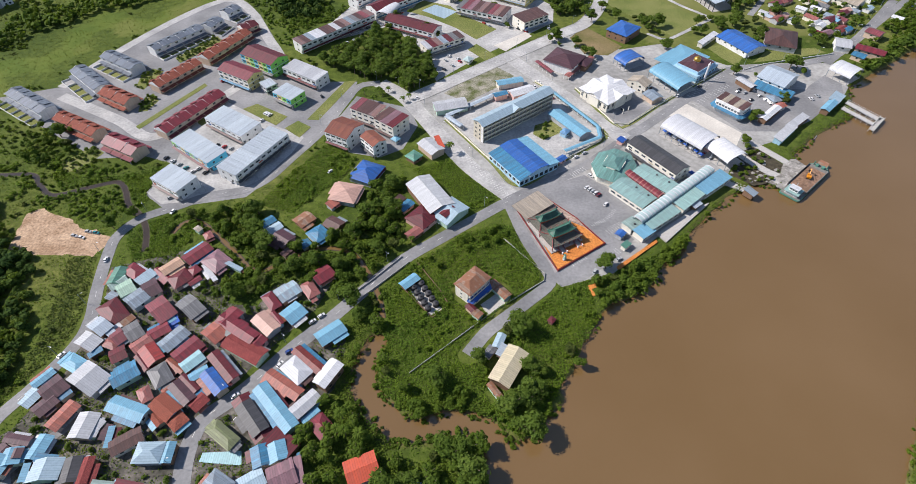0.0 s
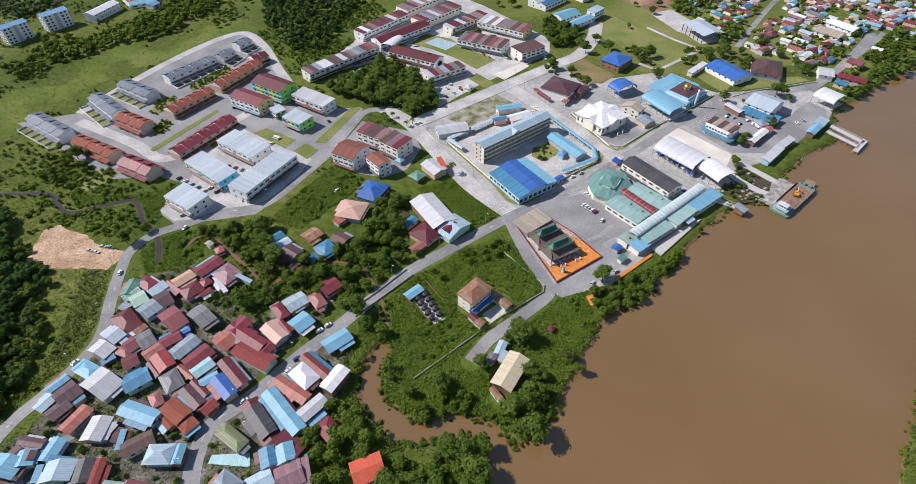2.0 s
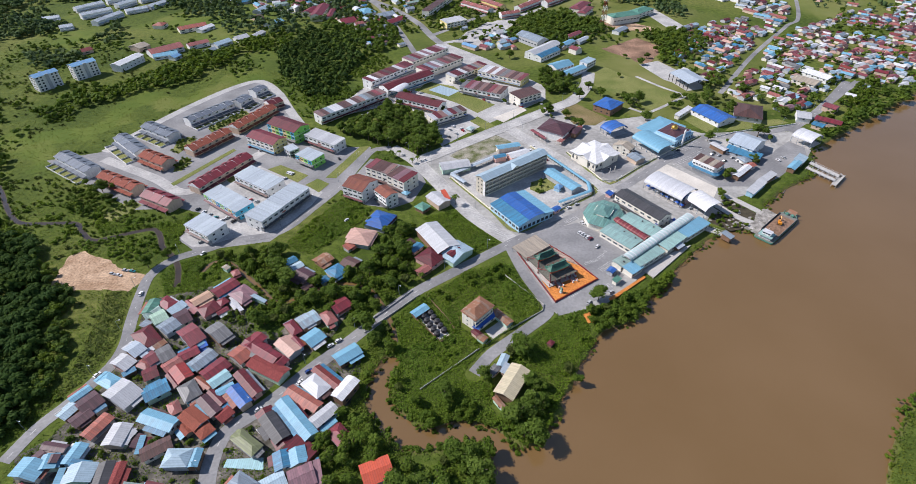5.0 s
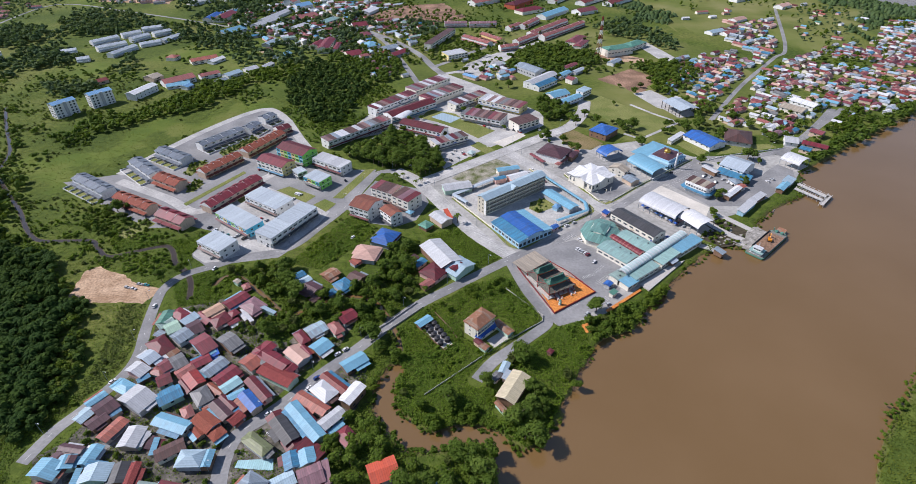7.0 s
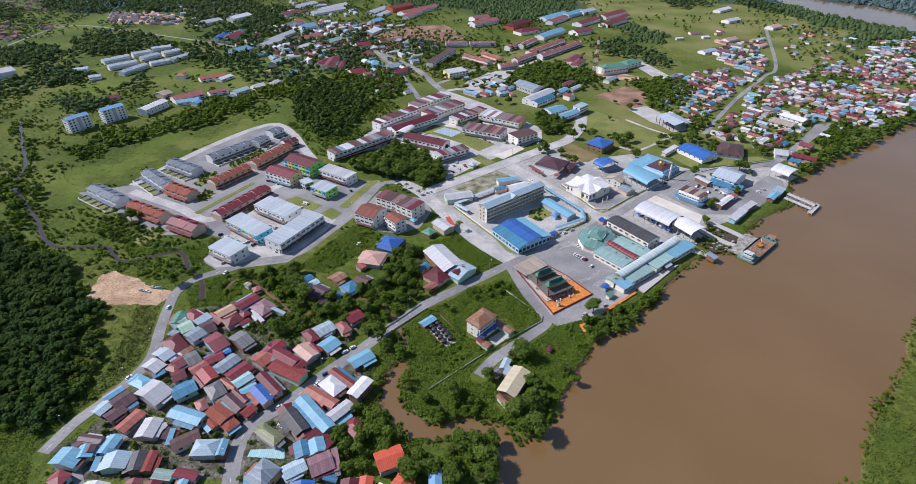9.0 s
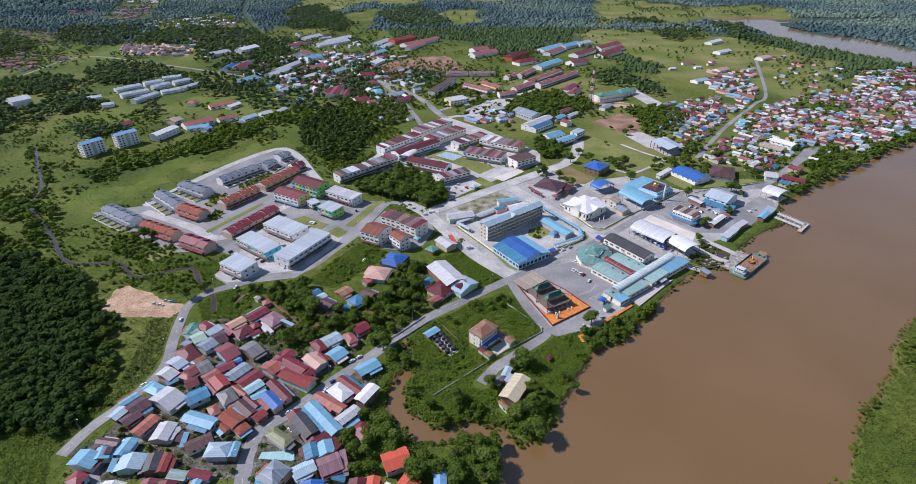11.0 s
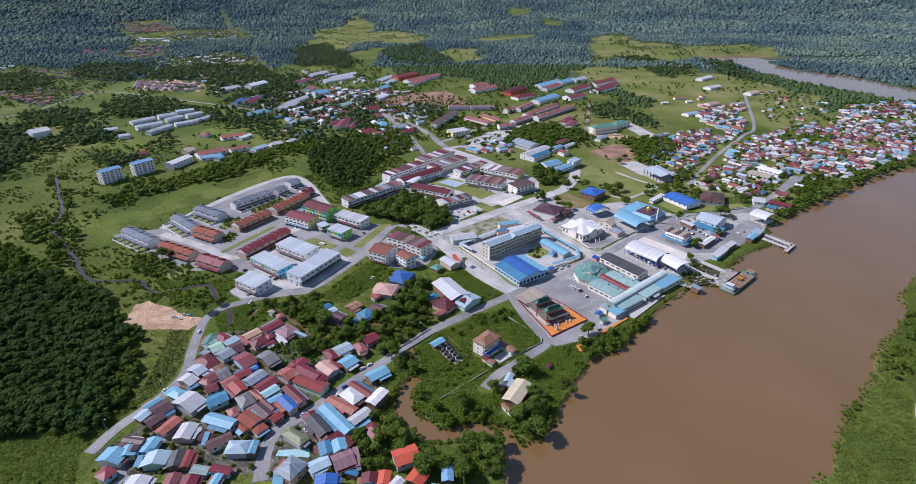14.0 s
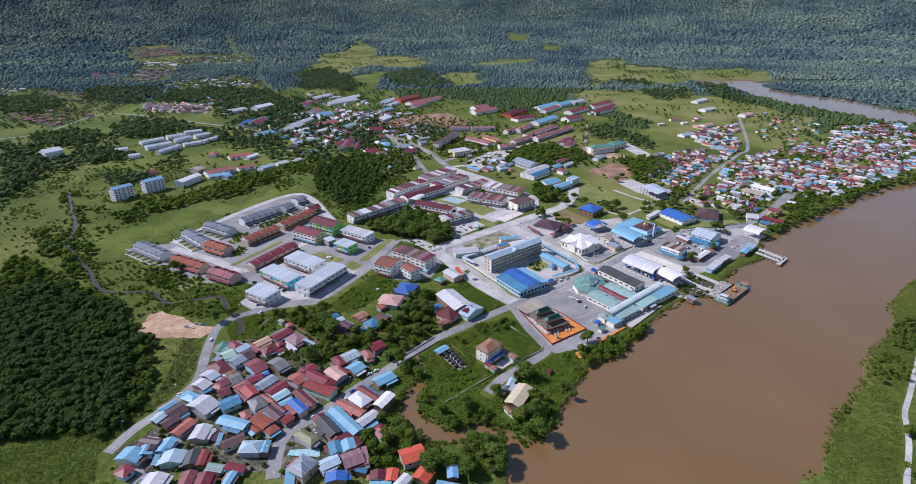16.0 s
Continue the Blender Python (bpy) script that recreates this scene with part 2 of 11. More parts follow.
DRAIN = [(-544.3, 558.5), (-502.7, 498.9), (-454.5, 432.6), (-435.6, 387.1), (-411.9, 361.0), (-372.8, 322.1), (-345.0, 290.0), (-326.8, 274.9), (-306.5, 273.2), (-284.6, 272.6), (-272.6, 260.7), (-260.6, 252), (-241.1, 258.7), (-224.2, 263.9), (-215.7, 256.3), (-207.9, 242.5), (-196.3, 231.8), (-187.9, 219.3), (-182.4, 202.8)]
ROAD_MAIN = [(-116.3, 65.7), (-119.4, 84.5), (-117.3, 99.6), (-106.8, 109.7), (-97.1, 119.8), (-83.6, 136.3), (-68.5, 152.1), (-52.3, 170.5), (-31.4, 192.6), (-8.2, 210), (28.1, 236.3), (47.8, 249.1), (85.3, 271.1), (119.1, 299.9), (140, 317.2), (192.5, 361.7), (222.5, 388.3), (253.9, 389.1), (302.6, 401.2), (328.8, 414.7), (376.8, 458.1), (427.4, 510.1)]
ROAD_WEST = [(-216, 86.3), (-210.8, 104.1), (-202.5, 118.9), (-193.4, 140.9), (-193.1, 156.6), (-197.7, 173.8), (-202.8, 198.9), (-203.7, 214.9), (-195.3, 229.3), (-177.1, 239.1), (-158.2, 249.2), (-137, 254.2), (-124.3, 265.2), (-113, 286), (-97.5, 315.4), (-85.4, 352.2), (-76.6, 374.1), (-60.6, 378.7)]
ROAD_SCHOOL = [(-60.6, 378.7), (-40.7, 358.8), (-26.2, 334.9), (-8.6, 302.4), (11, 270.2), (35.9, 241.3)]
ROAD_CENTRE = [(-35.9, 354.6), (-22.6, 363.9), (5.3, 385.2), (45.7, 416.2), (96, 454.5), (120.4, 473.8), (140.7, 509.2), (152.5, 548.8)]
ROAD_HALL = [(45.7, 416.2), (70.7, 375.9), (96.3, 334.8), (118.3, 300)]
ROAD_TEMPLE = [(32.4, 235.1), (39.8, 206.5), (48.9, 183.4), (49.3, 174), (37, 162.7), (22.2, 150.9), (12.7, 142.7), (3.6, 130.9)]
ROAD_TERRACE = [(-311.5, 367.7), (-253.7, 334.6), (-219.1, 312.1), (-198.7, 340.3), (-162.7, 392.7), (-148.3, 415.4), (-171.5, 462.6), (-196.7, 510.5), (-221, 537.3), (-241.6, 527.6), (-268.7, 489.1), (-296, 435.6), (-317.7, 380.5)]
ROAD_VILLAGE = [(-193.9, 60.3), (-188.1, 69.5), (-194, 77.6), (-183.3, 92.2), (-173.8, 101.1)]
SAND = [(-266.5, 221.3), (-269.7, 233.7), (-260, 239.7), (-242.7, 230.5), (-223.6, 220.2), (-206.6, 213.6), (-208.4, 205.7), (-210.6, 199.1), (-232.2, 201.8), (-252.1, 201), (-262.9, 207.1)]
LOT_MARKET = [(45.3, 243.8), (69.5, 256.9), (83.7, 262.3), (98, 247.8), (111.8, 227.9), (96.9, 216.9), (102.8, 204.9), (91.4, 191.8), (68.7, 175.6), (55.4, 171.9), (51.7, 180.1), (85.1, 201.7), (71.5, 222.4), (60.9, 235.4)]
LOT_SHOPS = [(-200.8, 253.1), (-191.9, 282.1), (-193.9, 325.4), (-176.3, 355.1), (-133.2, 323.6), (-109.1, 308.8), (-121.1, 268), (-136.2, 251.4), (-167.7, 244.1), (-187.3, 242)]
LOT_SCHOOL = [(-4.4, 326.8), (63.2, 371.9), (102.4, 309.3), (97.8, 295.9), (40.6, 252.1), (23.2, 279)]
LOT_HALL = [(94.9, 366.6), (128.4, 361.3), (147.2, 336.9), (123.1, 317.8), (112.2, 326.8)]
LOT_PARK = [(175.8, 351.6), (221, 383.9), (238.3, 361.8), (290.4, 355.9), (268.8, 329.3), (228.5, 305.4), (203.8, 306.2), (185.4, 339.5)]
LOT_GRAVEL = [(156, 329.1), (174.9, 341.4), (203.1, 304.2), (188.9, 282.3), (181.7, 290.2)]
LOT_TEMPLE = [(55.1, 183.3), (84.5, 202.2), (75.5, 215), (59.5, 225.2), (42.9, 223.6)]
FIELD = [(133.6, 535), (173.3, 566.1), (232, 473.8), (193.9, 446.5)]
LOT_CENTRE = [(-134.6, 435), (-97.5, 527.7), (-61.4, 605.3), (-16.7, 661.5), (35.7, 600.3), (96.8, 509.8), (91.9, 476.8), (50.5, 441.1), (19.1, 415.2), (-15.4, 379.5), (-27.5, 430.5), (-60.1, 475.7)]
RANK_SHOPS = [(-126.1, 240.3), (-115.7, 260.9), (-91, 300.2), (-67.7, 283.5), (-74.3, 266.7), (-102.3, 231.9)]
RANK_FIELD = [(-30, 271.4), (1.5, 284), (27.8, 241.5), (6, 225.6)]
RANK_VILLAGE = [(-199.4, 217.2), (-189, 231.6), (-164.3, 233.6), (-157, 216.1), (-163, 197.9), (-187.6, 196.3)]
RANK_DRAIN = [(-268.7, 272.1), (-226.7, 269.8), (-194.9, 279.1), (-198.3, 237), (-208.2, 247.9), (-222.7, 265), (-259.6, 257.5)]
WOOD_VILLAGE = [(-163.2, 230), (-126.1, 240.3), (-103, 200.9), (-64, 213.8), (-53.3, 249.1), (-35.5, 265.6), (-32.6, 213), (-46.7, 178.3), (-61.6, 168.7), (-92.8, 183.5), (-110.8, 164.1), (-128.7, 172.2), (-129.1, 197.1)]
WOOD_HILL = [(-114.7, 407.6), (-92.4, 446.7), (-73.8, 470), (-39.9, 436.4), (-6.6, 385.6), (-27.2, 362.4), (-55.2, 370), (-86.1, 394.6)]
WOOD_PALM = [(-483.7, 260.3), (-416.2, 269.8), (-380.3, 276.8), (-330.5, 254.7), (-268.1, 208.4), (-234.5, 157.5), (-225.2, 122.5), (-252.9, 101.1), (-305.5, 82.9)]
WOOD_POINT = [(23.2, 125.1), (32.5, 132.9), (41.9, 117), (36.7, 96.6), (26.6, 86.9), (16.2, 103)]
WOOD_MOUTH = [(-38.1, 85.6), (-17.7, 79), (-2.6, 92.1), (9.8, 91.8), (8.6, 65.8), (-36.4, 66.5)]
WOOD_CREEK = [(-29.3, 106.7), (-7.9, 115), (16.2, 103), (13.3, 99), (-23.7, 100.5)]
WOOD_STRIP = [(-74.3, 88.8), (-61.7, 107.4), (-45.2, 104.2), (-35.4, 83), (-50.2, 80.8), (-55.6, 66.9), (-66, 71.6)]
WOOD_BANK = [(74.2, 179.5), (88.7, 179.2), (123.6, 199.9), (141.3, 213.3), (132.7, 201.9), (111.1, 178.7), (93.2, 164.1), (74.5, 156.2)]
WOOD_TERRACE = [(-315.1, 318.5), (-285.7, 328.3), (-255.4, 290.1), (-262.8, 272), (-297.2, 285.1)]
WOOD_CHURCH = [(-195.9, 514.6), (-236.6, 713.1), (-190.8, 738.9), (-143.7, 655.9), (-106.6, 607.6), (-65.4, 554.1), (-150.5, 521.2)]
BANK_TOWN_UP = [(285, 332.5), (336.1, 378), (396.8, 418.2), (480.3, 474), (549.4, 516.5), (626.9, 545.6)]
REACH_NEAR = [(929.5, 913.7), (886.4, 964.7), (870.9, 1031.8), (819.5, 1166.1), (812.2, 1285.8), (814.9, 1450.2), (825.7, 1538.7), (775.1, 1599.3)]
REACH_FAR = [(1028.4, 1034), (1003.7, 1221.6), (967.4, 1282.2), (917.8, 1416.7), (950.7, 1513.2), (1278.1, 1534.7), (1324.3, 1572.3), (979.8, 1593), (799.6, 1655.9)]
VILLAGE_WEST = [(-190.1, 165.9), (-197, 191), (-179.1, 196.1), (-161.1, 202.3), (-137.8, 204), (-126.5, 187.6), (-123.4, 164.4), (-107.3, 162.1), (-100.9, 175.5), (-85.9, 181.2), (-74.2, 189.3), (-68.2, 182.1), (-75.8, 159.6), (-92.9, 138.8), (-107.5, 117), (-120.1, 104.3), (-121, 87.1), (-117.8, 70.2), (-202.2, 71.7), (-212.4, 88.7), (-201.9, 97.7), (-191.5, 124.8), (-189.2, 151.2)]
VILLAGE_EAST = [(-118.4, 94.8), (-105.1, 108.2), (-80.5, 135.2), (-68, 148.6), (-58.4, 148.4), (-57.2, 134.7), (-59.5, 114.6), (-71, 99.2), (-74.8, 91.3), (-63.2, 69.3), (-113.9, 65.6), (-116.8, 82)]
DISTRICT_RIVER = [(387.5, 621.4), (483.5, 701.1), (581.3, 776), (610.8, 732.3), (775.6, 912.9), (902, 921.4), (859, 827.9), (641.8, 563.8), (535.3, 529.6), (473.2, 485.3), (462.8, 504.1), (415.5, 477.1), (348.6, 411.3), (329.7, 426.7), (326.4, 492.4)]
DISTRICT_ROAD = [(486.7, 932.8), (568.4, 927.2), (489.3, 760.2), (432, 715.4), (432.6, 807.7)]
DISTRICT_GREEN = [(268.5, 597.7), (312.3, 657.8), (403.3, 717.1), (381.6, 637.5), (299, 516.9), (253, 519.2)]
DISTRICT_CHURCH = [(-449.7, 1060.6), (-388.6, 1126.1), (-297.2, 1083.5), (-169.8, 921.4), (-148.1, 749.6), (-239.6, 804.7), (-373.1, 934.9)]
WOOD_DARK = [(-731.9, 682.3), (-686.8, 696.5), (-600.4, 574.1), (-595, 503.5)]
WOOD_MARKET = [(81.7, 736.1), (179.9, 779.1), (200.7, 691.8), (93.9, 606.9)]
WOOD_COURT = [(248.7, 654.7), (306.2, 693), (265.2, 548.4), (236, 576.7)]
WOOD_UPBANK = [(358.4, 410.9), (444.4, 475.7), (503.3, 506.8), (562.1, 533.3), (657.5, 582.8), (626.9, 545.6), (492, 480), (422.3, 441.6), (341.1, 381), (335.8, 391.1)]
WOOD_GROVE = [(-453.4, 388), (-441.4, 403.4), (-385.1, 362.9), (-384.3, 342.1), (-412.8, 350)]
DECK = [(116.4, 208.3), (147.5, 230.5), (156, 233.4), (120.7, 201.7)]
QUAY = [(88.1, 184.2), (115.2, 203.7), (115.7, 201.9), (88.6, 181.7)]
QUAY_END = [(69.6, 171.6), (74, 173.1), (74.8, 165.6), (71.2, 164.6)]
RAMP = [(200.6, 252.2), (206.4, 245.4), (232.3, 266.3), (227.6, 274.9), (217.2, 269.2), (211.4, 259.9)]
CAUSEWAY = [(191.7, 282.2), (197, 272.2), (204.5, 261.8), (210.4, 257.6)]
CAUSEWAY_NORTH = [(204.2, 294.1), (211.6, 284.1), (220.2, 271.5), (222.5, 267.8)]
JETTY = [(292.5, 337.6), (296.2, 340.6), (308.9, 317), (304.9, 313.6)]
JETTY_ARM = [(285.8, 330.2), (289.4, 333.1), (301.7, 311.5), (298.5, 308.8)]
JETTY_HEAD = [(293.4, 305.5), (309.6, 319.9), (311, 316.9), (295.3, 302.7)]
JETTY_MARKET = [(170.7, 249.7), (174.2, 254.1), (187.2, 243.7), (184.3, 240)]
COURT = [(-30.9, 506.2), (-18.1, 518.4), (3, 502.4), (-9.3, 488.3)]
PARK_LAWN = [(7.3, 496.1), (38.8, 465.6), (19.5, 446.7), (1.5, 469.3), (-23.2, 491.2), (-43.2, 504.2), (-32.8, 529.4), (-3.7, 515.2)]
PARK_LAWN_EAST = [(19.2, 439.3), (36.8, 416.5), (26.5, 409.2), (11.2, 429.4)]
MONUMENT = [(34.4, 435.7), (64.9, 459), (69.4, 451.2), (43.9, 425.2)]
SCHOOL_LAWN = [(57.2, 317.7), (73, 324.4), (77.3, 310), (61.5, 300.3), (54.8, 307.3)]
SHOP_LAWN = [(-162.5, 345.3), (-152.9, 352), (-125.9, 334.3), (-132.3, 323.5)]
SHOP_LAWN_SMALL = [(-125.1, 319.7), (-117, 328.8), (-106.1, 320.6), (-112.3, 308.2)]
VERGE = [(-110.8, 330.1), (-89.2, 381.4), (-79.9, 382.8), (-101.9, 329.1)]
TERRACE_VERGE = [(-236.1, 325.3), (-202.9, 382.6), (-199.4, 379.1), (-232.1, 321.6)]
FIELD_BROWN = [(102.7, 446.7), (119.4, 468.1), (145.7, 429.5), (130.1, 415.1), (110.9, 418.7)]
BASE_SLAB = [(-112.9, 81.5), (-112.4, 85.4), (-95.8, 85.9), (-94.1, 79.7)]
BLOCK_YARD = [(11.1, 160.6), (23.6, 170.7), (27.8, 164), (15.1, 153.2)]
TEMPLE_YARD = [(37.2, 230.9), (54.4, 241.9), (71.7, 223.4), (75.4, 216), (59.6, 226.2), (43, 224.6)]
TEMPLE_WALL = [(36.7, 229.8), (54.9, 182.1), (85.1, 201.7), (71.6, 222.9), (54.4, 241.9)]
SCHOOL_WALL = [(-7.8, 326.9), (21.3, 280.9), (39.9, 253.2), (72.6, 277.6), (101.4, 297.8), (104.9, 311.3), (75.7, 360.6), (63.7, 376.2)]
HALL_WALL = [(94.6, 365), (114.7, 318), (124.9, 316.3), (153.9, 340.5), (186.7, 365.2), (220.8, 390.2)]
RANK_WALL = [(-23, 189.4), (-10.6, 170.7), (-5.6, 160.6), (-14.1, 152.7), (-28.6, 169.9)]
ROAD_WALL = [(26.8, 206.8), (47.5, 180.2), (46.3, 175.3), (19.6, 157.4), (-24.7, 121.4)]
WALKWAY_WEST = [(4, 314.4), (-7, 327.6), (31.1, 355.6)]
WALKWAY_EAST = [(75.2, 357.4), (101.5, 311.4), (100.8, 299.1), (73.6, 284.4)]
WALKWAY_RED = [(88.8, 377.9), (114.9, 407.9)]
WALKWAY_RED_SHORT = [(68.1, 403), (78.8, 384.4)]
ISLAND = [(-45.8, 168.4), (-28, 190.3), (2.2, 211.2), (26.9, 218.7), (36.8, 211.2), (48.5, 180.1), (71.9, 175.5), (70.7, 149.1), (57.8, 129.1), (48.8, 116.9), (38.1, 97.1), (26.7, 88.2), (15.9, 98.9), (-23.8, 102.4), (-37.9, 112.1), (-42.7, 134.4)]
ROAD_NORTH = [(-48.7, 614.5), (-87.7, 746), (-142.2, 883), (-304.7, 1119.8), (-527.9, 1456.1), (-723.9, 1898.8), (-855.3, 2340.1), (-1153.5, 2835)]
ROAD_LANE = [(-99.9, 775), (-239.6, 804.7), (-368.2, 918.5), (-638.7, 1074.2), (-846.9, 1160.4), (-858.7, 940), (-962.8, 895.7)]
ROAD_RIVER = [(439.4, 510), (357.1, 438.8), (306.9, 395.7)]
ROAD_KAMPUNG = [(277.5, 483.7), (361, 592.8), (457.1, 702.6), (504.3, 759.3), (619.9, 1016.4)]
ROAD_BACK = [(-23.1, 654.4), (15.8, 677.7), (61.3, 739.2), (165.7, 842.2), (236.3, 946.8)]
TOWN_EAST = [(-39.8, 342.9), (-33.9, 358.5), (5.3, 382.5), (45.7, 416.2), (96, 454.5), (119.4, 468.1), (142.1, 424.6), (179.8, 433.3), (225.1, 395.6), (267.1, 397.8), (312.3, 396.2), (306.7, 359.5), (292.6, 342.3), (266.7, 329.3), (224.3, 295.4), (202.4, 286.3), (191, 280.3), (176.9, 259.7), (152, 235.6), (110.4, 201.1), (85.7, 180.1), (55.3, 171.1), (49.4, 180.1), (35, 230.9), (-39.8, 342.9)]
TOWN_WEST = [(-361.8, 366.8), (-320.1, 380.5), (-253.4, 510.3), (-219.9, 544), (-186.6, 503.9), (-160.1, 451.3), (-145.9, 408.7), (-103.4, 381.9), (-78.7, 381), (-84.7, 346.7), (-112, 281), (-135.1, 247), (-184, 237.7), (-199.8, 250.3), (-191.5, 280.8), (-215, 290.2), (-248.7, 288.7), (-313.3, 331.3)]
SHOP_YARD = [(-97.2, 313.3), (-85.6, 336.8), (-77.3, 360), (-35.4, 342.8), (-27.9, 320.3), (-37.1, 293.4), (-52.6, 284.3), (-73.3, 289.9)]
BANK_SHRUBS = [(109.6, 184.9), (123, 197.6), (142.1, 215.7), (161.9, 232.7), (179.6, 249.4), (183.9, 244.9), (160.6, 223.6), (136.5, 203.2), (115.2, 181.9)]
MUD_FLAT = [(178.8, 259.6), (192.9, 282.2), (205.7, 289.5), (218.4, 267.3), (209, 258.8), (198.1, 250.6), (190, 249.1)]
LOT_ROUGH = [(-8.8, 361.8), (5.2, 378.2), (34.7, 399.5), (48.1, 385.5), (32.8, 368.7), (9.1, 349.1)]
TREE_SPOTS = [(90.4, 444), (48.6, 467.5), (239, 460.1), (274.8, 467.7), (260.5, 479.9), (271.5, 445.7), (279.1, 379.2), (271.9, 386.6), (247.8, 339.1), (199.4, 292.2), (220.1, 447.6), (237, 475), (81.5, 183.5), (84.6, 175.2), (105.7, 433), (13.2, 508.2), (7.7, 517.3), (110.7, 498), (103.8, 508.2), (94.8, 504.8), (120, 503.8), (73.2, 165.7), (30.7, 144.7), (24.6, 143.1), (34.6, 139.5), (35.4, 120.2), (110.9, 418.7), (114.8, 412.8), (53.8, 130.8), (57, 124.4), (9.1, 126.9), (-25.6, 113), (-12, 116.6), (-35.9, 121.6), (-42.4, 148), (-52, 153.6), (-66.3, 168.8), (-57.7, 162.9), (-131.5, 232.7), (-200, 231.9), (-208.1, 221.2), (-303.7, 325.2), (-285.3, 314.1), (-274, 303.6), (-276.9, 318.7)]
PALM_SPOTS = [(-70.4, 359.7), (-59.2, 361.8), (-52.5, 364.9), (-40.3, 350.7), (-35.9, 354.6), (-62.8, 351.5), (-56.5, 356.8), (-36.5, 366.8), (-4.5, 287.9), (-32.1, 203.7), (-27, 205.8), (-20.9, 387.8), (-55.5, 215.9), (-69.7, 260.8), (-72.1, 249.6), (-66.5, 266.5), (-37.8, 127.9), (-54.3, 92.3), (-59.7, 93.7), (-49.4, 94.8), (-57.3, 104.5), (-92.8, 200.7), (-199.5, 270.2)]
PARK_TREES = [(-54.2, 483.4), (-42.1, 499.1), (-25, 458.9), (-15.8, 451.2), (-59.6, 468), (23.9, 513.2), (36.7, 504), (98.1, 518.5), (108.6, 500.7), (116.6, 508.9), (100.8, 492.6), (123.3, 491.6), (141.1, 499.2), (145.8, 490.6), (150.3, 482.2), (126.6, 475.3), (179.8, 472.9), (183.9, 465), (174.8, 477.9), (-77, 453.8), (-70.2, 446.3), (182.6, 532.7), (217.5, 570.1), (230.8, 590.4), (248.5, 611.7), (263.3, 634.3), (205.2, 591.7), (35.1, 658.7), (23.9, 677.2), (11.2, 660), (-0.6, 673.4), (50.6, 599.6), (65.4, 598.8), (-160.3, 767.4), (-144.4, 782.2), (-261.2, 743), (-262.3, 714.5), (-345.6, 666.6), (-330.2, 691.3), (-328, 761.8)]
DISTRICT_BEND = [(434, 715.3), (486.3, 760.4), (491.3, 712), (391.5, 615)]
DISTRICT_LAWNS = [(679.6, 1067.5), (787, 929.4), (618.4, 744), (578.8, 771.8), (524.3, 758.1)]
DISTRICT_POLE = [(413.5, 998.7), (532.2, 1022.8), (506, 949), (392.6, 939.3)]
DISTRICT_ESTATE = [(-235.1, 783.1), (-148.1, 749.6), (-87.7, 746), (-63.2, 645.9), (-117.4, 648.9), (-148.1, 749.6)]
DISTRICT_CENTRE_NORTH = [(-95.5, 865.1), (-6.3, 835.4), (71.8, 736.7), (54.8, 655.5), (-27.5, 712.2)]
WOOD_LEFT = [(-431.2, 289.4), (-390.2, 299.1), (-428.7, 330.8), (-469.1, 338.9)]
WOOD_STREAM = [(-487.1, 413.6), (-472.8, 421.4), (-432.2, 379.5), (-402.3, 342.8), (-357, 297.8), (-361.6, 292.3), (-409.7, 336.5), (-449.2, 372.8)]
CREEK_WEST = [(-61.1, 131.6), (-57.5, 148.3), (-45.9, 169.5), (-40.8, 164.4), (-47.4, 137.8), (-50.1, 118.9), (-47.7, 107.1), (-39.3, 98.1), (-25.5, 86.6), (-35.5, 84.3), (-55, 97.6), (-59.3, 113.1)]
CREEK_EAST = [(-40, 155.1), (-30.6, 177.9), (-36.9, 134.3), (-41.5, 121.7), (-34.7, 106.8), (-40.9, 115.7), (-42.7, 134.4)]
FIELD_SW = [(-308.4, 78.9), (-251.9, 99.7), (-224.6, 121.5), (-210.5, 127.4), (-218.5, 78.3), (-201.3, 49.9), (-284.9, 52.3)]
ROADSIDE_WEST = [(-205.7, 125), (-199.4, 141.1), (-198.6, 158.6), (-202.5, 173.9), (-208.9, 199), (-224.3, 199.4), (-217.9, 166.5), (-212.5, 138), (-222.9, 125.4), (-218.2, 107.6)]
BRIDGE_NORTH = [(-61.7, 164.5), (-46.8, 179.1), (-32.2, 194.8)]
BRIDGE_SOUTH = [(-58.1, 160.7), (-42.7, 175.8), (-28, 190.3)]
BOATS = [(-48.4, 102.1), (91.7, 171.1), (128, 203.4), (106.4, 175.5), (253, 299.9)]
EDGE_PALMS = [(-534.9, 316.4), (-441.9, 303.4), (-392.6, 310.9), (-329.4, 269.7), (-261.1, 212.2), (-225.5, 157.2), (-215.9, 122.2), (-242.9, 96.2), (-252.9, 101.1), (-225.2, 122.5), (-234.5, 157.5), (-268.1, 208.4), (-330.5, 254.7), (-380.3, 276.8), (-416.2, 269.8), (-483.7, 260.3)]
WOOD_BENCH = [(-441.3, 464.4), (-425.4, 474.6), (-399.9, 523.9), (-375.8, 545), (-352.9, 573.7), (-327.4, 582.9), (-335.3, 623), (-288, 644.5), (-254.9, 700.1), (-225.9, 721.3), (-225, 646.3), (-274.6, 602), (-297.4, 541.5), (-315.2, 516.6), (-348.4, 500.7), (-378.4, 482.2), (-389.1, 454.8), (-421.6, 447.3)]
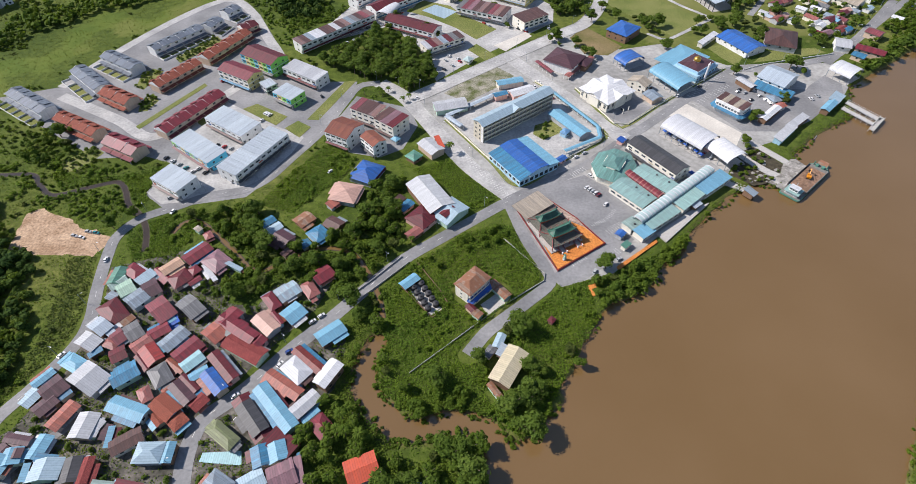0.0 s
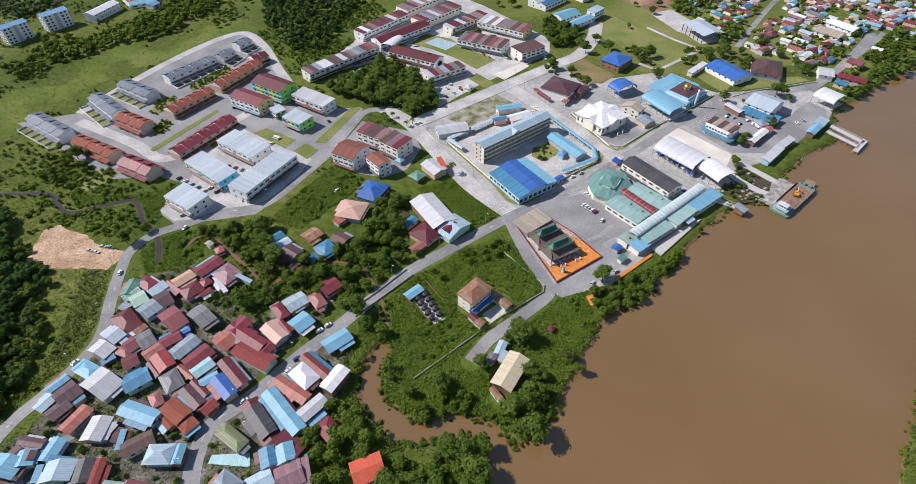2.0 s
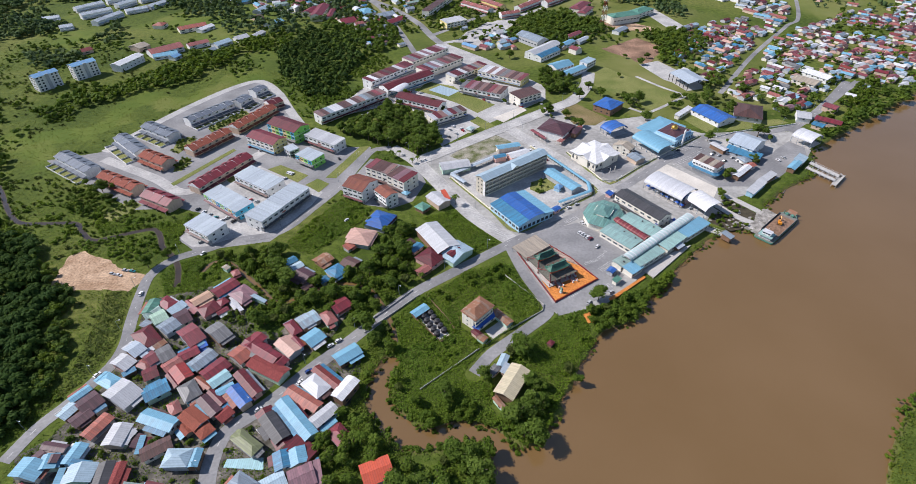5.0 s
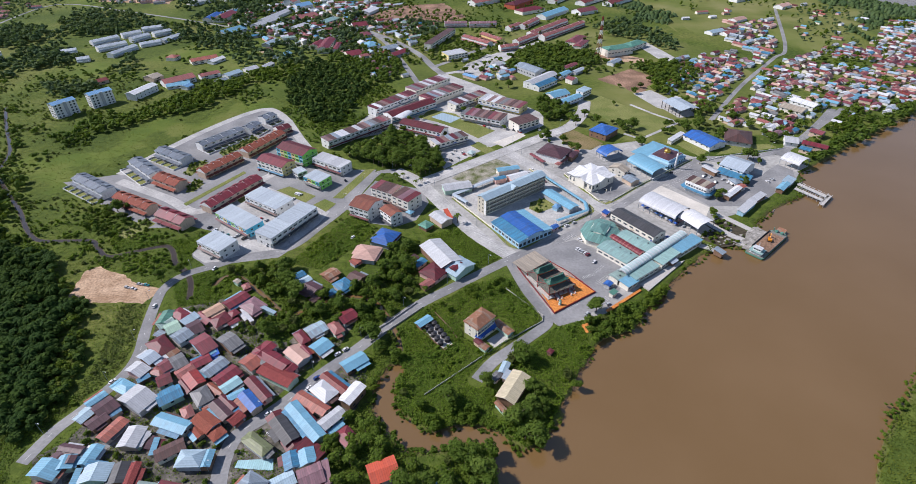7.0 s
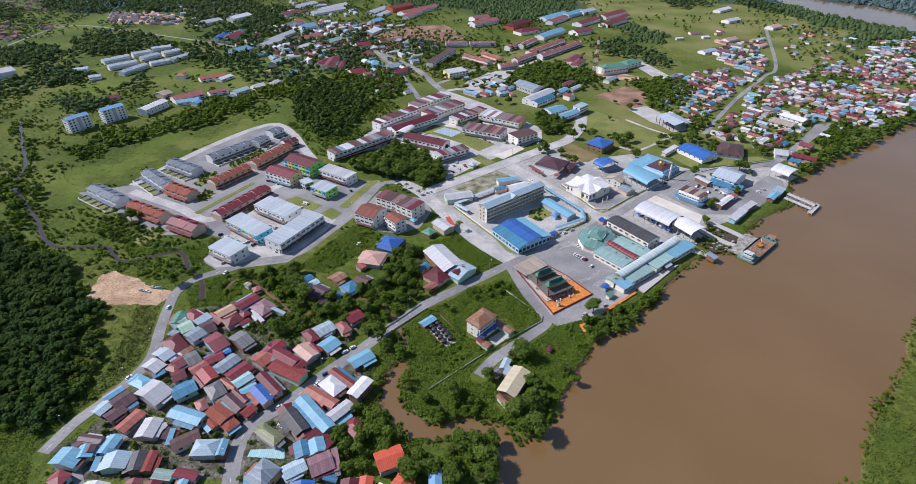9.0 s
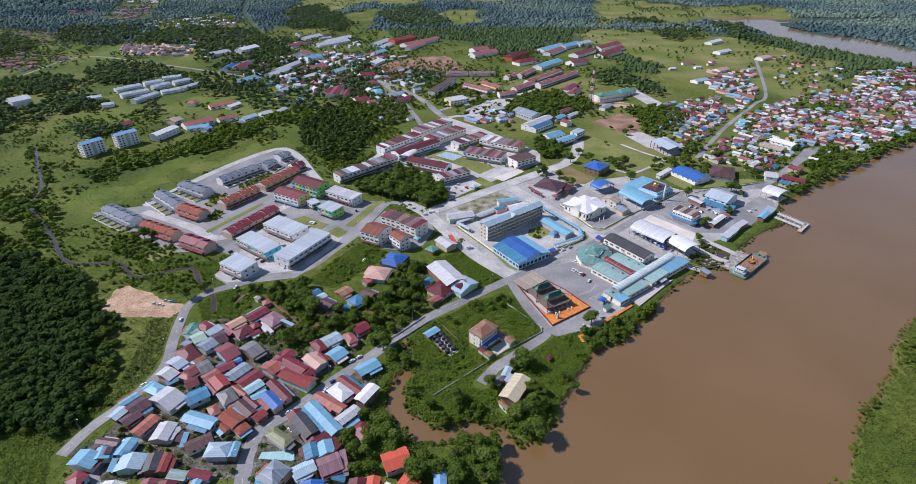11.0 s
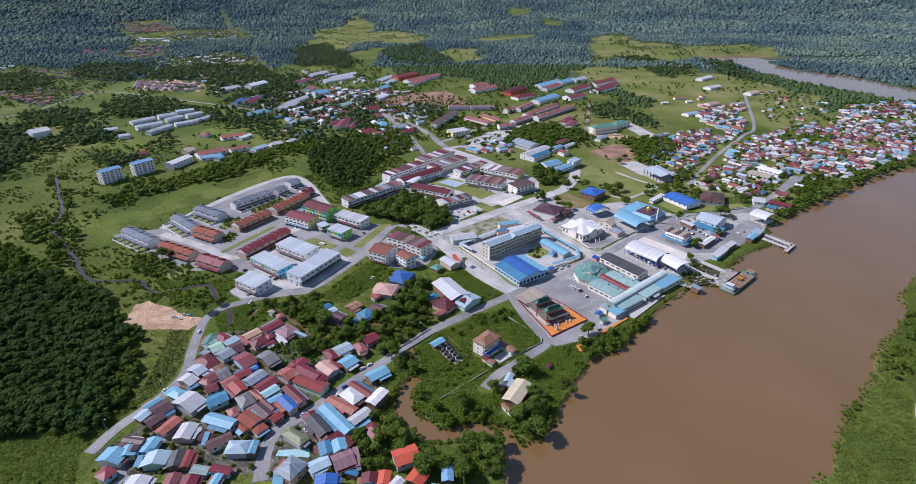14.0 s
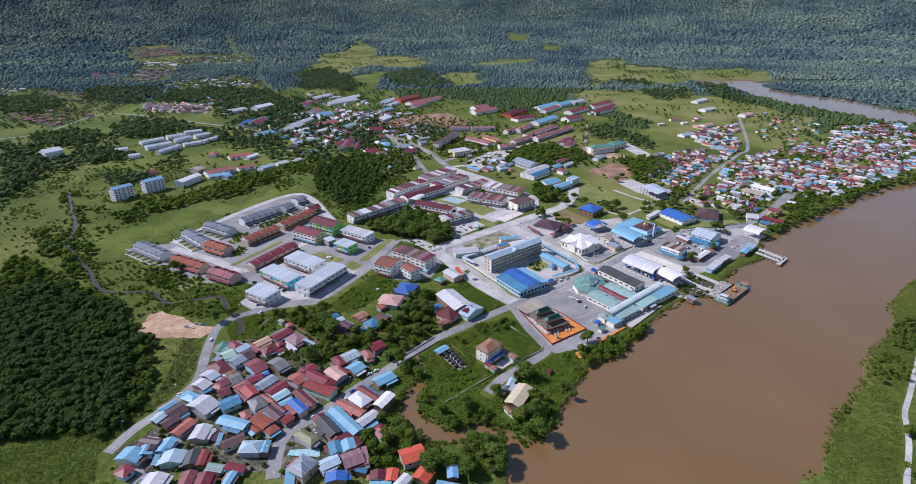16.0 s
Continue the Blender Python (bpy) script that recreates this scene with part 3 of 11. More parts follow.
WOOD_FLATS = [(-531.7, 614.3), (-545.1, 645.1), (-521, 651.2), (-491, 619.1), (-461.8, 629.2), (-425.1, 572.9), (-465.9, 581), (-485.8, 603.2), (-508.7, 591.4)]
WOOD_SCRUB = [(-677.6, 808.8), (-649.5, 824.3), (-557.6, 745), (-547, 696.2), (-568.8, 684), (-617, 727.7)]
WOOD_NORTHWEST = [(-802.8, 908.2), (-746.9, 916.9), (-682.3, 862.3), (-689, 826.6), (-740.9, 819.2)]
WOOD_ESTATE = [(-736.3, 1004.6), (-644, 998.6), (-549.7, 938.4), (-561.5, 897.5), (-614.1, 900.7), (-647.1, 886.9), (-703.1, 948)]
WOOD_SLOPE = [(-225.3, 651.9), (-194.1, 721.5), (-122.3, 675.3), (-112.9, 572.2), (-141.0, 490.1), (-169.7, 491.3), (-189.1, 545.2)]
WOOD_MAST = [(233.5, 897.7), (303.4, 946), (332.3, 866.8), (355.1, 790.7), (326.5, 736.3), (298.6, 760.2), (264.9, 839.7)]
WOOD_PLOT = [(261.1, 681.3), (307.7, 707.2), (323.9, 638.5), (286.9, 581.6), (259.7, 612.5), (242.1, 618.1)]
WOOD_RIVERSIDE = [(258, 503.8), (288.7, 530.2), (309.7, 514.2), (290.4, 484.9), (261.3, 477.8)]
WOOD_LANE_SIDE = [(-447.5, 867.2), (-369, 902), (-325.1, 823.2), (-371.3, 791.5), (-411.7, 800.5)]
WOOD_RED = [(-231.5, 935.7), (-187.3, 924.2), (-132.5, 812), (-168.7, 742.1), (-199.6, 765.6), (-188.1, 833.2)]
WOOD_A = [(-1275.9, 1393.3), (-1187.7, 1406.1), (-1022.6, 1279.3), (-1023.6, 1173.6), (-1082.9, 1141.1)]
WOOD_C = [(-836.7, 819.3), (-791.4, 829.6), (-681.9, 696.2), (-660.6, 659.3), (-716.5, 662.3)]
WOOD_E = [(-895.8, 1511.9), (-765.5, 1536), (-630.4, 1410.5), (-673.1, 1314.5), (-809.5, 1354.5)]
WOOD_F = [(-1132, 1569.5), (-967, 1618), (-855, 1429.9), (-876.9, 1303.4), (-1019.2, 1371.9)]
WOOD_G = [(-505, 1300.7), (-421.4, 1248.9), (-378.9, 1089.5), (-403.1, 994.2), (-436.3, 1059.7)]
WOOD_H = [(-622.8, 1247.6), (-563.9, 1209.4), (-512.7, 1071.8), (-546.5, 1074.3)]
WOOD_K = [(537.5, 1361.4), (630.5, 1467.6), (679.8, 1438.8), (603.4, 1274.3), (529.5, 1242.8)]
WOOD_L = [(528.9, 1595.6), (644.4, 1656.8), (592.5, 1508.8), (509.2, 1529.8)]
WOOD_M = [(760.8, 1545.1), (798.3, 1451.8), (736, 1172.9), (718.2, 1218.1), (691.4, 1296.2)]
OPEN_A = [(-621.7, 1999.2), (-600.3, 2359.7), (-706.1, 2879.3), (-591.8, 2979.2), (-588.8, 3495.4), (-442.3, 3081.4), (-377.9, 2688.1), (-248.6, 2738.4), (-102.9, 2403.6), (-72.4, 2217.1), (-171.9, 2028.1), (-309.1, 2222.4), (-376.7, 2094), (-379.2, 1897.3), (-499.4, 1857.3)]
OPEN_B = [(-396.6, 1564.3), (-379.8, 1778.1), (-330.1, 1856.6), (-262.6, 2018.1), (-238.4, 1829.5), (-249.2, 1550.4), (-306.3, 1459)]
OPEN_C = [(-54, 1826.9), (32.3, 1925.8), (104.4, 1956.2), (111.8, 1651.6), (4.3, 1526.5), (-41.8, 1652.4)]
OPEN_D = [(66.6, 2274.3), (206.7, 2418.9), (401.1, 2451.1), (362.6, 2288), (208.7, 2158.4), (61.5, 2130.2)]
OPEN_E = [(373.8, 3667.8), (528.5, 3637.9), (477.6, 3254.7), (345, 3277.9)]
OPEN_F = [(520.4, 3102.2), (633.5, 3037.7), (552.1, 2690.6), (476.6, 2775.3)]
OPEN_G = [(601, 2283.2), (770.1, 2400.1), (742, 2069.7), (885.7, 1905.7), (1154.7, 1954.9), (1100, 1703.1), (992.9, 1549.4), (868.1, 1521.2), (781.6, 1453.4), (751.3, 1587.5), (605.3, 1494.9), (533.1, 1609.3), (411, 1463.8), (458.4, 1771.9)]
OPEN_H = [(275.8, 1264), (382.7, 1454.5), (477, 1422.4), (690.2, 1403), (693.2, 1266.7), (741.2, 1155.7), (774.8, 1005), (623.6, 752), (513.4, 738.1), (529.2, 849.4), (378, 834.7), (401.1, 999.6), (377.5, 1090.4), (338, 1205.1)]
OPEN_I = [(-515.6, 1601.7), (-227.9, 1523.3), (-126.5, 1336.4), (16.1, 1285.6), (109.2, 1125.8), (254, 1153.6), (351.3, 1003.1), (211.3, 736.2), (-88.2, 754), (-259.5, 900.9), (-352.5, 990.7), (-545.2, 1403.1)]
OPEN_J = [(-888.1, 1218.2), (-862.5, 1349.1), (-824.9, 1385.6), (-645.4, 1284.6), (-563, 1459.2), (-452.1, 1251.3), (-353.2, 907), (-556.4, 1004.8), (-803.3, 1086)]
OPEN_K = [(-1139.5, 1110.1), (-996.1, 1134.7), (-803.3, 1086), (-556.4, 1004.8), (-249.1, 850.7), (-201.9, 622.6), (-277.2, 510.3), (-415.4, 436.4), (-375.7, 310.2), (-483.5, 314.4)]
OPEN_L = [(-1485.1, 1666.7), (-1256.7, 1580.9), (-1084.2, 1505.5), (-890.4, 1286.4), (-803.3, 1086), (-936.1, 1049.6), (-1082.8, 1106)]
OPEN_N = [(-867.6, 1780.6), (-827.1, 1946.1), (-658.4, 1728.7), (-511.3, 1400.2), (-695.2, 1448.6), (-858.4, 1544.5), (-990, 1762)]
OPEN_O = [(-1840.5, 3049.5), (-1660.4, 3187.9), (-1350.7, 2793), (-1031.6, 2747.6), (-891.2, 2451.5), (-991.8, 2258.1), (-1146.5, 2325.8), (-1158.1, 2185.9), (-969, 1759.9), (-1056.4, 1680.8), (-1185, 1861.6), (-1351.9, 2277.9)]
OPEN_P = [(-1591.9, 3915.5), (-1163, 2947.9), (-1011.8, 2646.1), (-1110.5, 2758.8), (-1368.3, 3275.9)]
BRIGHT_A = [(-398.1, 356.2), (-398.7, 409.5), (-380.9, 439.9), (-340.6, 483.8), (-301.5, 516), (-253.9, 559), (-238.1, 667.1), (-222.7, 653.6), (-199.9, 542.8), (-247.9, 517.2), (-303.6, 457.3), (-336.6, 400.7), (-357.3, 377.2), (-351.7, 331.7)]
BRIGHT_B = [(-712.3, 778.1), (-607.7, 713), (-556.5, 670.5), (-566.7, 745.5), (-609.8, 805), (-494.1, 707.1), (-494.9, 619.3), (-522.9, 567.3), (-567.3, 569.4)]
BRIGHT_C = [(-443.1, 744.9), (-428, 794.7), (-391.4, 848.8), (-307.7, 829.3), (-255.4, 771.9), (-311.8, 720.1), (-405.2, 697)]
BRIGHT_D = [(-861, 1184.3), (-857.2, 1339.1), (-824.9, 1385.6), (-790, 1314.7), (-738.9, 1101.9)]
SOIL_SHEDS = [(-828.6, 1299.5), (-749.5, 1311.4), (-627.5, 1248), (-601.5, 1149.5), (-698.6, 1172), (-768.9, 1185.1)]
SOIL_OLD = [(-167.2, 1015.8), (-92.9, 1102), (-20.1, 1114.3), (25, 988.1), (-19.3, 948.8), (-95.5, 962.9), (-148.1, 948.1)]
SOIL_PLOT = [(185.6, 625.8), (240.1, 666.1), (261.2, 629.3), (226.7, 567.3)]
SOIL_MOSQUE = [(210.7, 733.5), (247.1, 737.6), (277.2, 705.9), (267.8, 689.3), (212.3, 703.6)]
LOT_TERMINAL = [(0, 660.2), (16, 702.7), (62.5, 754.2), (91.8, 758.9), (69, 705.6), (34.6, 653.3)]
LOT_COURT = [(216.5, 569.9), (242.2, 581.6), (254.2, 551.6), (274.8, 521.3), (252.8, 498.7), (230.7, 523.3)]
LOT_MOSQUE = [(281.4, 795), (303, 804.3), (319.2, 715.4), (296.8, 687.7)]
D_RED_FAR = [(-1829.8, 3047.9), (-1623.9, 3097.5), (-1376.6, 2796.7), (-1536.1, 2654.9)]
D_STRIP = [(-1336.3, 2567.4), (-1050.8, 2716.6), (-924.8, 2512.7), (-1011.5, 2309.2), (-1220, 2386)]
D_WHITE_FAR = [(-1408.1, 2409.6), (-1225.6, 2386.7), (-1164, 2209.1), (-1312.6, 2226.7)]
D_ROWS = [(-1277.1, 2113.6), (-1156.6, 2142), (-1012.2, 1795.2), (-1089, 1726.9)]
D_BRICK = [(-1388.5, 2007.2), (-1297.8, 1997.3), (-1243.3, 1901.6), (-1329.9, 1910.7)]
D_SCATTER = [(-942.8, 1683.8), (-874.5, 1797.1), (-787, 1836.8), (-639.4, 1640.5), (-736.9, 1509.4), (-891.9, 1585)]
D_WEST_WHITE = [(-1452.6, 1624.2), (-1340.1, 1576.1), (-1271.7, 1476.9), (-1363.1, 1507.2)]
D_WEST_RED = [(-1288.1, 1523.6), (-1080.4, 1471.2), (-1006.6, 1351.4), (-1076.9, 1338.2), (-1220.8, 1429.5)]
D_WEST_NEAR = [(-1049.5, 1214.5), (-981.9, 1217.3), (-836.9, 1109), (-802, 1040.3), (-839.5, 1000.3), (-883.7, 985.8), (-972.9, 1065), (-1017.3, 1055.3), (-1071.4, 1126)]
D_WHITE_MID = [(-619.2, 1264.7), (-504, 1273.2), (-473.9, 1178.3), (-582.6, 1186.6)]
D_HILLTOP = [(-2099, 6200.7), (-1841.8, 6443.1), (-1595.5, 5646.1), (-1831.1, 5457.7)]
D_CAMP = [(-463.5, 1406.6), (-373.7, 1453.6), (-280.1, 1401.3), (-196, 1248.3), (-263.5, 1202.3), (-421.4, 1248.9)]
D_CAMP_SOUTH = [(-407.6, 1197.2), (-322.7, 1207), (-198.6, 1149.4), (-189.3, 1075.6), (-297.2, 1083.5), (-386.6, 1118.6)]
D_WOODED = [(-276.9, 985.5), (-179.3, 996.8), (-98.9, 916.7), (-97.8, 746.6), (-196.9, 802.1), (-277, 876.7)]
D_STREET = [(48.4, 678.8), (84.9, 710.5), (97.9, 676.2), (76.1, 626.4), (49.2, 632.6)]
CENTRE_GREEN = [(-317.6, 941.1), (-156.9, 1025.2), (-82.4, 926.2), (108.7, 764.5), (198.6, 759.4), (301.6, 665.6), (298.3, 592.2), (174.3, 646.1), (69.8, 735.1), (-35.2, 711.1), (-68, 684.9), (-170.7, 814.3)]
TERRACE_GREEN = [(-358.5, 389.2), (-319.3, 494.4), (-216.7, 553.3), (-179.5, 514.2), (-174.6, 464.1), (-140, 447.6), (-80.2, 355.6), (-73.3, 295.7), (-223, 267.1), (-325.4, 304.2)]
HEDGE_A = [(-256.6, 378.4), (-259.4, 394.3), (-253.5, 406.9), (-243.2, 402.8), (-246, 386.7), (-249.5, 374.8)]
HEDGE_B = [(-240.6, 423.6), (-234.8, 433.3), (-215.6, 462.1), (-208.8, 453.2), (-224.4, 428), (-233.9, 415.6)]
HEDGE_C = [(-244.2, 355), (-239.6, 369.4), (-231.3, 359.3), (-235.1, 345.3), (-241.7, 344)]
HEDGE_D = [(-270.8, 284.3), (-257.2, 303.1), (-246.2, 295), (-255.1, 276.5), (-264.8, 274.4)]
HEDGE_E = [(-196.3, 332.8), (-188.7, 339.3), (-182.2, 332.3), (-187.2, 324.5)]
LAWN_RIVER = [(247.4, 398.9), (265.9, 417.4), (309, 422), (315.1, 413.4), (280.7, 404.6)]
LAWN_MOSQUE = [(217.5, 425.5), (232.1, 430.3), (243.3, 409), (231.9, 394.6), (224.2, 407.7)]
RIVER_FENCE = [(235.2, 387.8), (254.6, 395.7), (279.4, 401.7), (319.6, 410.2)]
PATH_FIELD = [(202.7, 534.2), (220.8, 504.6), (237.7, 480.8), (226.6, 469.1), (198, 447), (185.6, 440.8), (172.8, 452.5)]
WOOD_JUNCTION = [(92.7, 541.9), (106.2, 551.6), (125.2, 519.4), (126.3, 493), (102.2, 483.9), (88.4, 507.6)]
WOOD_HALLSIDE = [(276, 388.2), (293.3, 399.2), (299.5, 389.3), (284.5, 365.1), (262.6, 352.9)]
D_RIVER_NEAR = [(281.8, 510), (311.1, 542.4), (350.7, 549.5), (397.2, 532.8), (370.5, 470.5), (337, 431.6), (317.6, 429.1), (313.6, 466.8), (302.3, 466), (289.1, 473.8), (273.9, 489.4)]
RIVER_SCRUB = [(373.2, 470.4), (411.3, 493.9), (465.2, 518.5), (434, 467.9), (395.7, 429.3), (358.2, 399.7), (321.5, 377.2), (326.4, 396), (366.6, 414.6), (387.1, 446.3)]
TREE_SPOTS_EAST = [(221.5, 466.9), (230, 476.2), (235.2, 473.6), (214.2, 450.9), (253.1, 463.3), (262, 472.5), (263.8, 462.8), (257.3, 451.4), (297.9, 488.4), (299.8, 479.5), (304.9, 495.8), (267, 448.8), (268.8, 439.7), (261.2, 431.3), (240.7, 454.4), (249.9, 345), (250.5, 340), (247, 346.7), (213.7, 316.4), (218.5, 320.8), (173.9, 457.1), (178.4, 461.6), (179.8, 454.5), (181.7, 449.9), (173.6, 466.5), (171, 471.4), (167.2, 478.8), (316.5, 437.9), (314.9, 443.5), (314, 427.1), (278.4, 388.1), (88.7, 446.8), (84.1, 440.3), (91.6, 441.1), (180.8, 423.7), (224.3, 380.7), (377.8, 495.3), (385.6, 488.5), (296.9, 466.2), (308.3, 461)]
PALM_EAST = [(-272, 167.7), (-267.4, 204), (-252.6, 201.9), (-229.7, 186.7), (-219.8, 162.8), (-214, 138), (-220.3, 120.7), (-231.1, 102.3)]
RANK_TREES = [(-21.4, 190.2), (2.1, 210.2), (23.3, 217.3), (33.3, 211.3), (19, 202.4), (-1.5, 194), (-14.6, 181.6)]
WOOD_FAR_WEST = [(-1253.8, 1361.6), (-1245.8, 1485.3), (-1060.6, 1346.2), (-1001.0, 1210.6), (-1102.4, 1163.9)]
WOOD_RED_ROWS = [(-837.2, 907.3), (-771.0, 966.9), (-665.1, 896.6), (-679.4, 835.9), (-770.5, 828.0)]
WOOD_WHITE_ROWS = [(-731.4, 998.9), (-722.4, 1080.4), (-643.6, 1081.7), (-564.3, 1005.8), (-599.3, 912.9), (-671.0, 907.1)]
WOOD_WEST_EDGE = [(-848.4, 832.6), (-771.1, 810.8), (-650.8, 646.2), (-617.0, 562.0), (-632.1, 550.4)]
WOOD_SHRUB_BAND = [(-700.7, 714.2), (-676.3, 780.5), (-614.1, 805.9), (-567.4, 758.5), (-601.0, 691.6), (-647.9, 652.2)]
WOOD_SHEDS = [(-849.3, 1398.5), (-793.9, 1515.6), (-692.7, 1365.4), (-738.2, 1283.8), (-776.6, 1269.0)]
WOOD_HOMES = [(-784.1, 1576.2), (-565.9, 1519.5), (-481.2, 1348.1), (-485.5, 1188.2), (-523.2, 1115.1), (-651.8, 1304.3)]
WOOD_CAMP = [(-498.0, 1274.0), (-462.5, 1397.7), (-388.0, 1292.7), (-373.3, 1126.1), (-432.4, 1094.4)]
WOOD_FAR_A = [(-593.7, 1887.8), (-512.0, 2114.1), (-291.4, 1583.2), (-307.9, 1461.5), (-466.6, 1547.6)]
WOOD_FAR_B = [(-246.3, 1851.7), (-129.3, 2070.5), (-5.0, 1596.7), (-23.6, 1507.7), (-177.6, 1546.7)]
WOOD_CHURCH = [(-274.3, 1029.7), (-190.4, 1077.2), (-141.2, 920.8), (-149.0, 750.5), (-218.0, 826.4)]
WOOD_JUNCTION_NORTH = [(-189.5, 752.8), (-134.1, 799.2), (-67.3, 722.8), (-79.9, 616.8), (-149.9, 620.4)]
WOOD_OLD = [(-123.3, 1072.5), (-36.4, 1032.7), (-17.7, 876.3), (-49.6, 794.2), (-97.4, 881.3)]
WOOD_KNOLL = [(71.3, 737.9), (150.1, 791.0), (194.7, 730.9), (154.1, 651.2), (81.7, 655.1)]
WOOD_LANE_NORTH = [(-504.9, 1065.3), (-474.8, 1133.5), (-291.4, 1050.5), (-255.3, 876.2), (-351.2, 857.8), (-434.9, 939.7)]
WOOD_LANE_SOUTH = [(-373.1, 791.9), (-250.2, 851.6), (-189.5, 752.8), (-217.7, 694.9), (-307.3, 710.5)]
WOOD_ROWS_EAST = [(-609.5, 1008.8), (-434.9, 939.7), (-396.3, 860.5), (-456.6, 818.3), (-532.6, 919.1)]
WOOD_ROUND = [(-493.1, 739.1), (-477.1, 769.2), (-436.6, 699.9), (-452.7, 673.7)]
SHORE_THICKET = [(326.4, 204.6), (348.3, 208.1), (314.3, 166.5), (302.0, 170.5)]
SHORE_PALM_PLOT = [(266.4, 151.1), (284.3, 164.0), (294.0, 160.2), (301.0, 153.3), (288.4, 137.8), (270.6, 135.4), (259.1, 135.7)]
SHORE_BUSH = [(213.9, 109.2), (224.6, 114.2), (228.2, 106.2), (214.2, 99.2), (207.3, 99.4)]
SHORE_PALMS = [(272.5, 141.4), (262.7, 132.6), (287.7, 140.9), (280.2, 135.1), (219.7, 59.2), (281.1, 141.1)]
SHORE_TREES = [(243.2, 86.5), (247.2, 86.4)]
SHORE_PATH = [(318.0, 166.4), (284.4, 132.0), (270.9, 118.2), (258.0, 105.4), (249.4, 93.3), (239.9, 79.9), (226.1, 63.7), (217.1, 53.3), (202.3, 35.7)]
TOWN_MIDDLE = [(-464.6, 1062.5), (-314.0, 1159.6), (-112.3, 1107.2), (-29.5, 970.0), (-48.5, 752.6), (-145.1, 719.7), (-240.6, 805.5), (-351.2, 857.8)]
TOWN_HOMES = [(-833.8, 1606.6), (-671.1, 1732.1), (-547.2, 1404.7), (-516.7, 1174.7), (-606.5, 1221.8)]
TOWN_FIELDSIDE = [(299.4, 702.2), (415.7, 745.9), (419.8, 670.5), (331.9, 595.6), (277.9, 613.3)]
ROAD_JUNCTION = [(-154.2, 904.6), (-133.7, 875.9), (-96.9, 826.9), (-55.3, 752.5), (-32.4, 688.6), (-18.2, 655.1)]
ROAD_TERMINAL = [(-32.4, 688.6), (-8.2, 715.9), (27.8, 762.0), (78.8, 816.2)]
LOT_FORECOURT = [(4.4, 668.4), (46.9, 746.6), (85.3, 734.0), (24.4, 633.2)]
TOWN_BLOCK = [(-6.9, 667.7), (91.4, 716.9), (170.3, 658.1), (131.9, 565.5), (82.1, 636.4), (4.3, 626.4)]
LOT_PARK_EAST = [(249.2, 332.9), (277.3, 362.7), (297, 378.1), (307.5, 373.2), (298, 350), (275.5, 332), (257.5, 317.2), (238.5, 306.8)]
TENTS = [(148.3, 305.8), (150.7, 302.3), (153.2, 298.2), (155.7, 294.2), (158.2, 290.2), (160.6, 286.3), (163.2, 283), (165.2, 279.2), (118, 298.6), (114.7, 294.8), (153.1, 260.4), (150.1, 258.1)]


# ---- mesh helpers ----
class Geo:
    """Vertices and faces of one mesh."""
    def __init__(self):
        self.v, self.f = [], []

    def add(self, verts, faces):
        n = len(self.v)
        self.v += [tuple(p) for p in verts]
        self.f += [tuple(i + n for i in f) for f in faces]
        return self

    def box(self, x0, x1, y0, y1, z0, z1):
        return self.add([(x, y, z) for z in (z0, z1) for y in (y0, y1) for x in (x0, x1)],
                        [(0, 2, 3, 1), (4, 5, 7, 6), (0, 1, 5, 4), (1, 3, 7, 5), (3, 2, 6, 7), (2, 0, 4, 6)])

    def prism(self, pts, z0, z1):
        n = len(pts)
        return self.add([(x, y, z0) for x, y in pts] + [(x, y, z1) for x, y in pts],
                        [tuple(range(n, 2 * n)), tuple(reversed(range(n)))] + [(i, (i + 1) % n, n + (i + 1) % n, n + i) for i in range(n)])

    def slab(self, quad, thick):
        """A plate under the four or three given corners."""
        q = [Vector(p) for p in quad]
        d = (q[1] - q[0]).cross(q[2] - q[0]).normalized() * thick
        if d.z < 0:
            d, q = -d, q[::-1]
        n = len(q)
        return self.add([*q, *[p - d for p in q]], [tuple(range(n)), tuple(reversed(range(n, 2 * n)))] + [(i, n + i, n + (i + 1) % n, (i + 1) % n) for i in range(n)])

    def bar(self, a, b, r, sides=4):
        a, b = Vector(a), Vector(b)
        z = (b - a).normalized()
        x = z.orthogonal().normalized()
        y = z.cross(x)
        ring = [x * math.cos(k * math.tau / sides + 0.785) * r + y * math.sin(k * math.tau / sides + 0.785) * r for k in range(sides)]
        return self.add([a + p for p in ring] + [b + p for p in ring],
                        [tuple(reversed(range(sides))), tuple(range(sides, 2 * sides))] + [(i, (i + 1) % sides, sides + (i + 1) % sides, sides + i) for i in range(sides)])

    def tube(self, x, y, z0, z1, r0, r1, sides=10):
        return self.add([(x + math.cos(k * math.tau / sides) * r, y + math.sin(k * math.tau / sides) * r, z) for r, z in ((r0, z0), (r1, z1)) for k in range(sides)],
                        [tuple(reversed(range(sides))), tuple(range(sides, 2 * sides))] + [(i, (i + 1) % sides, sides + (i + 1) % sides, sides + i) for i in range(sides)])

    def mesh(self, name, mat):
        m = bpy.data.meshes.new(name)
        m.from_pydata(self.v, [], self.f)
        m.materials.append(mat)
        return m


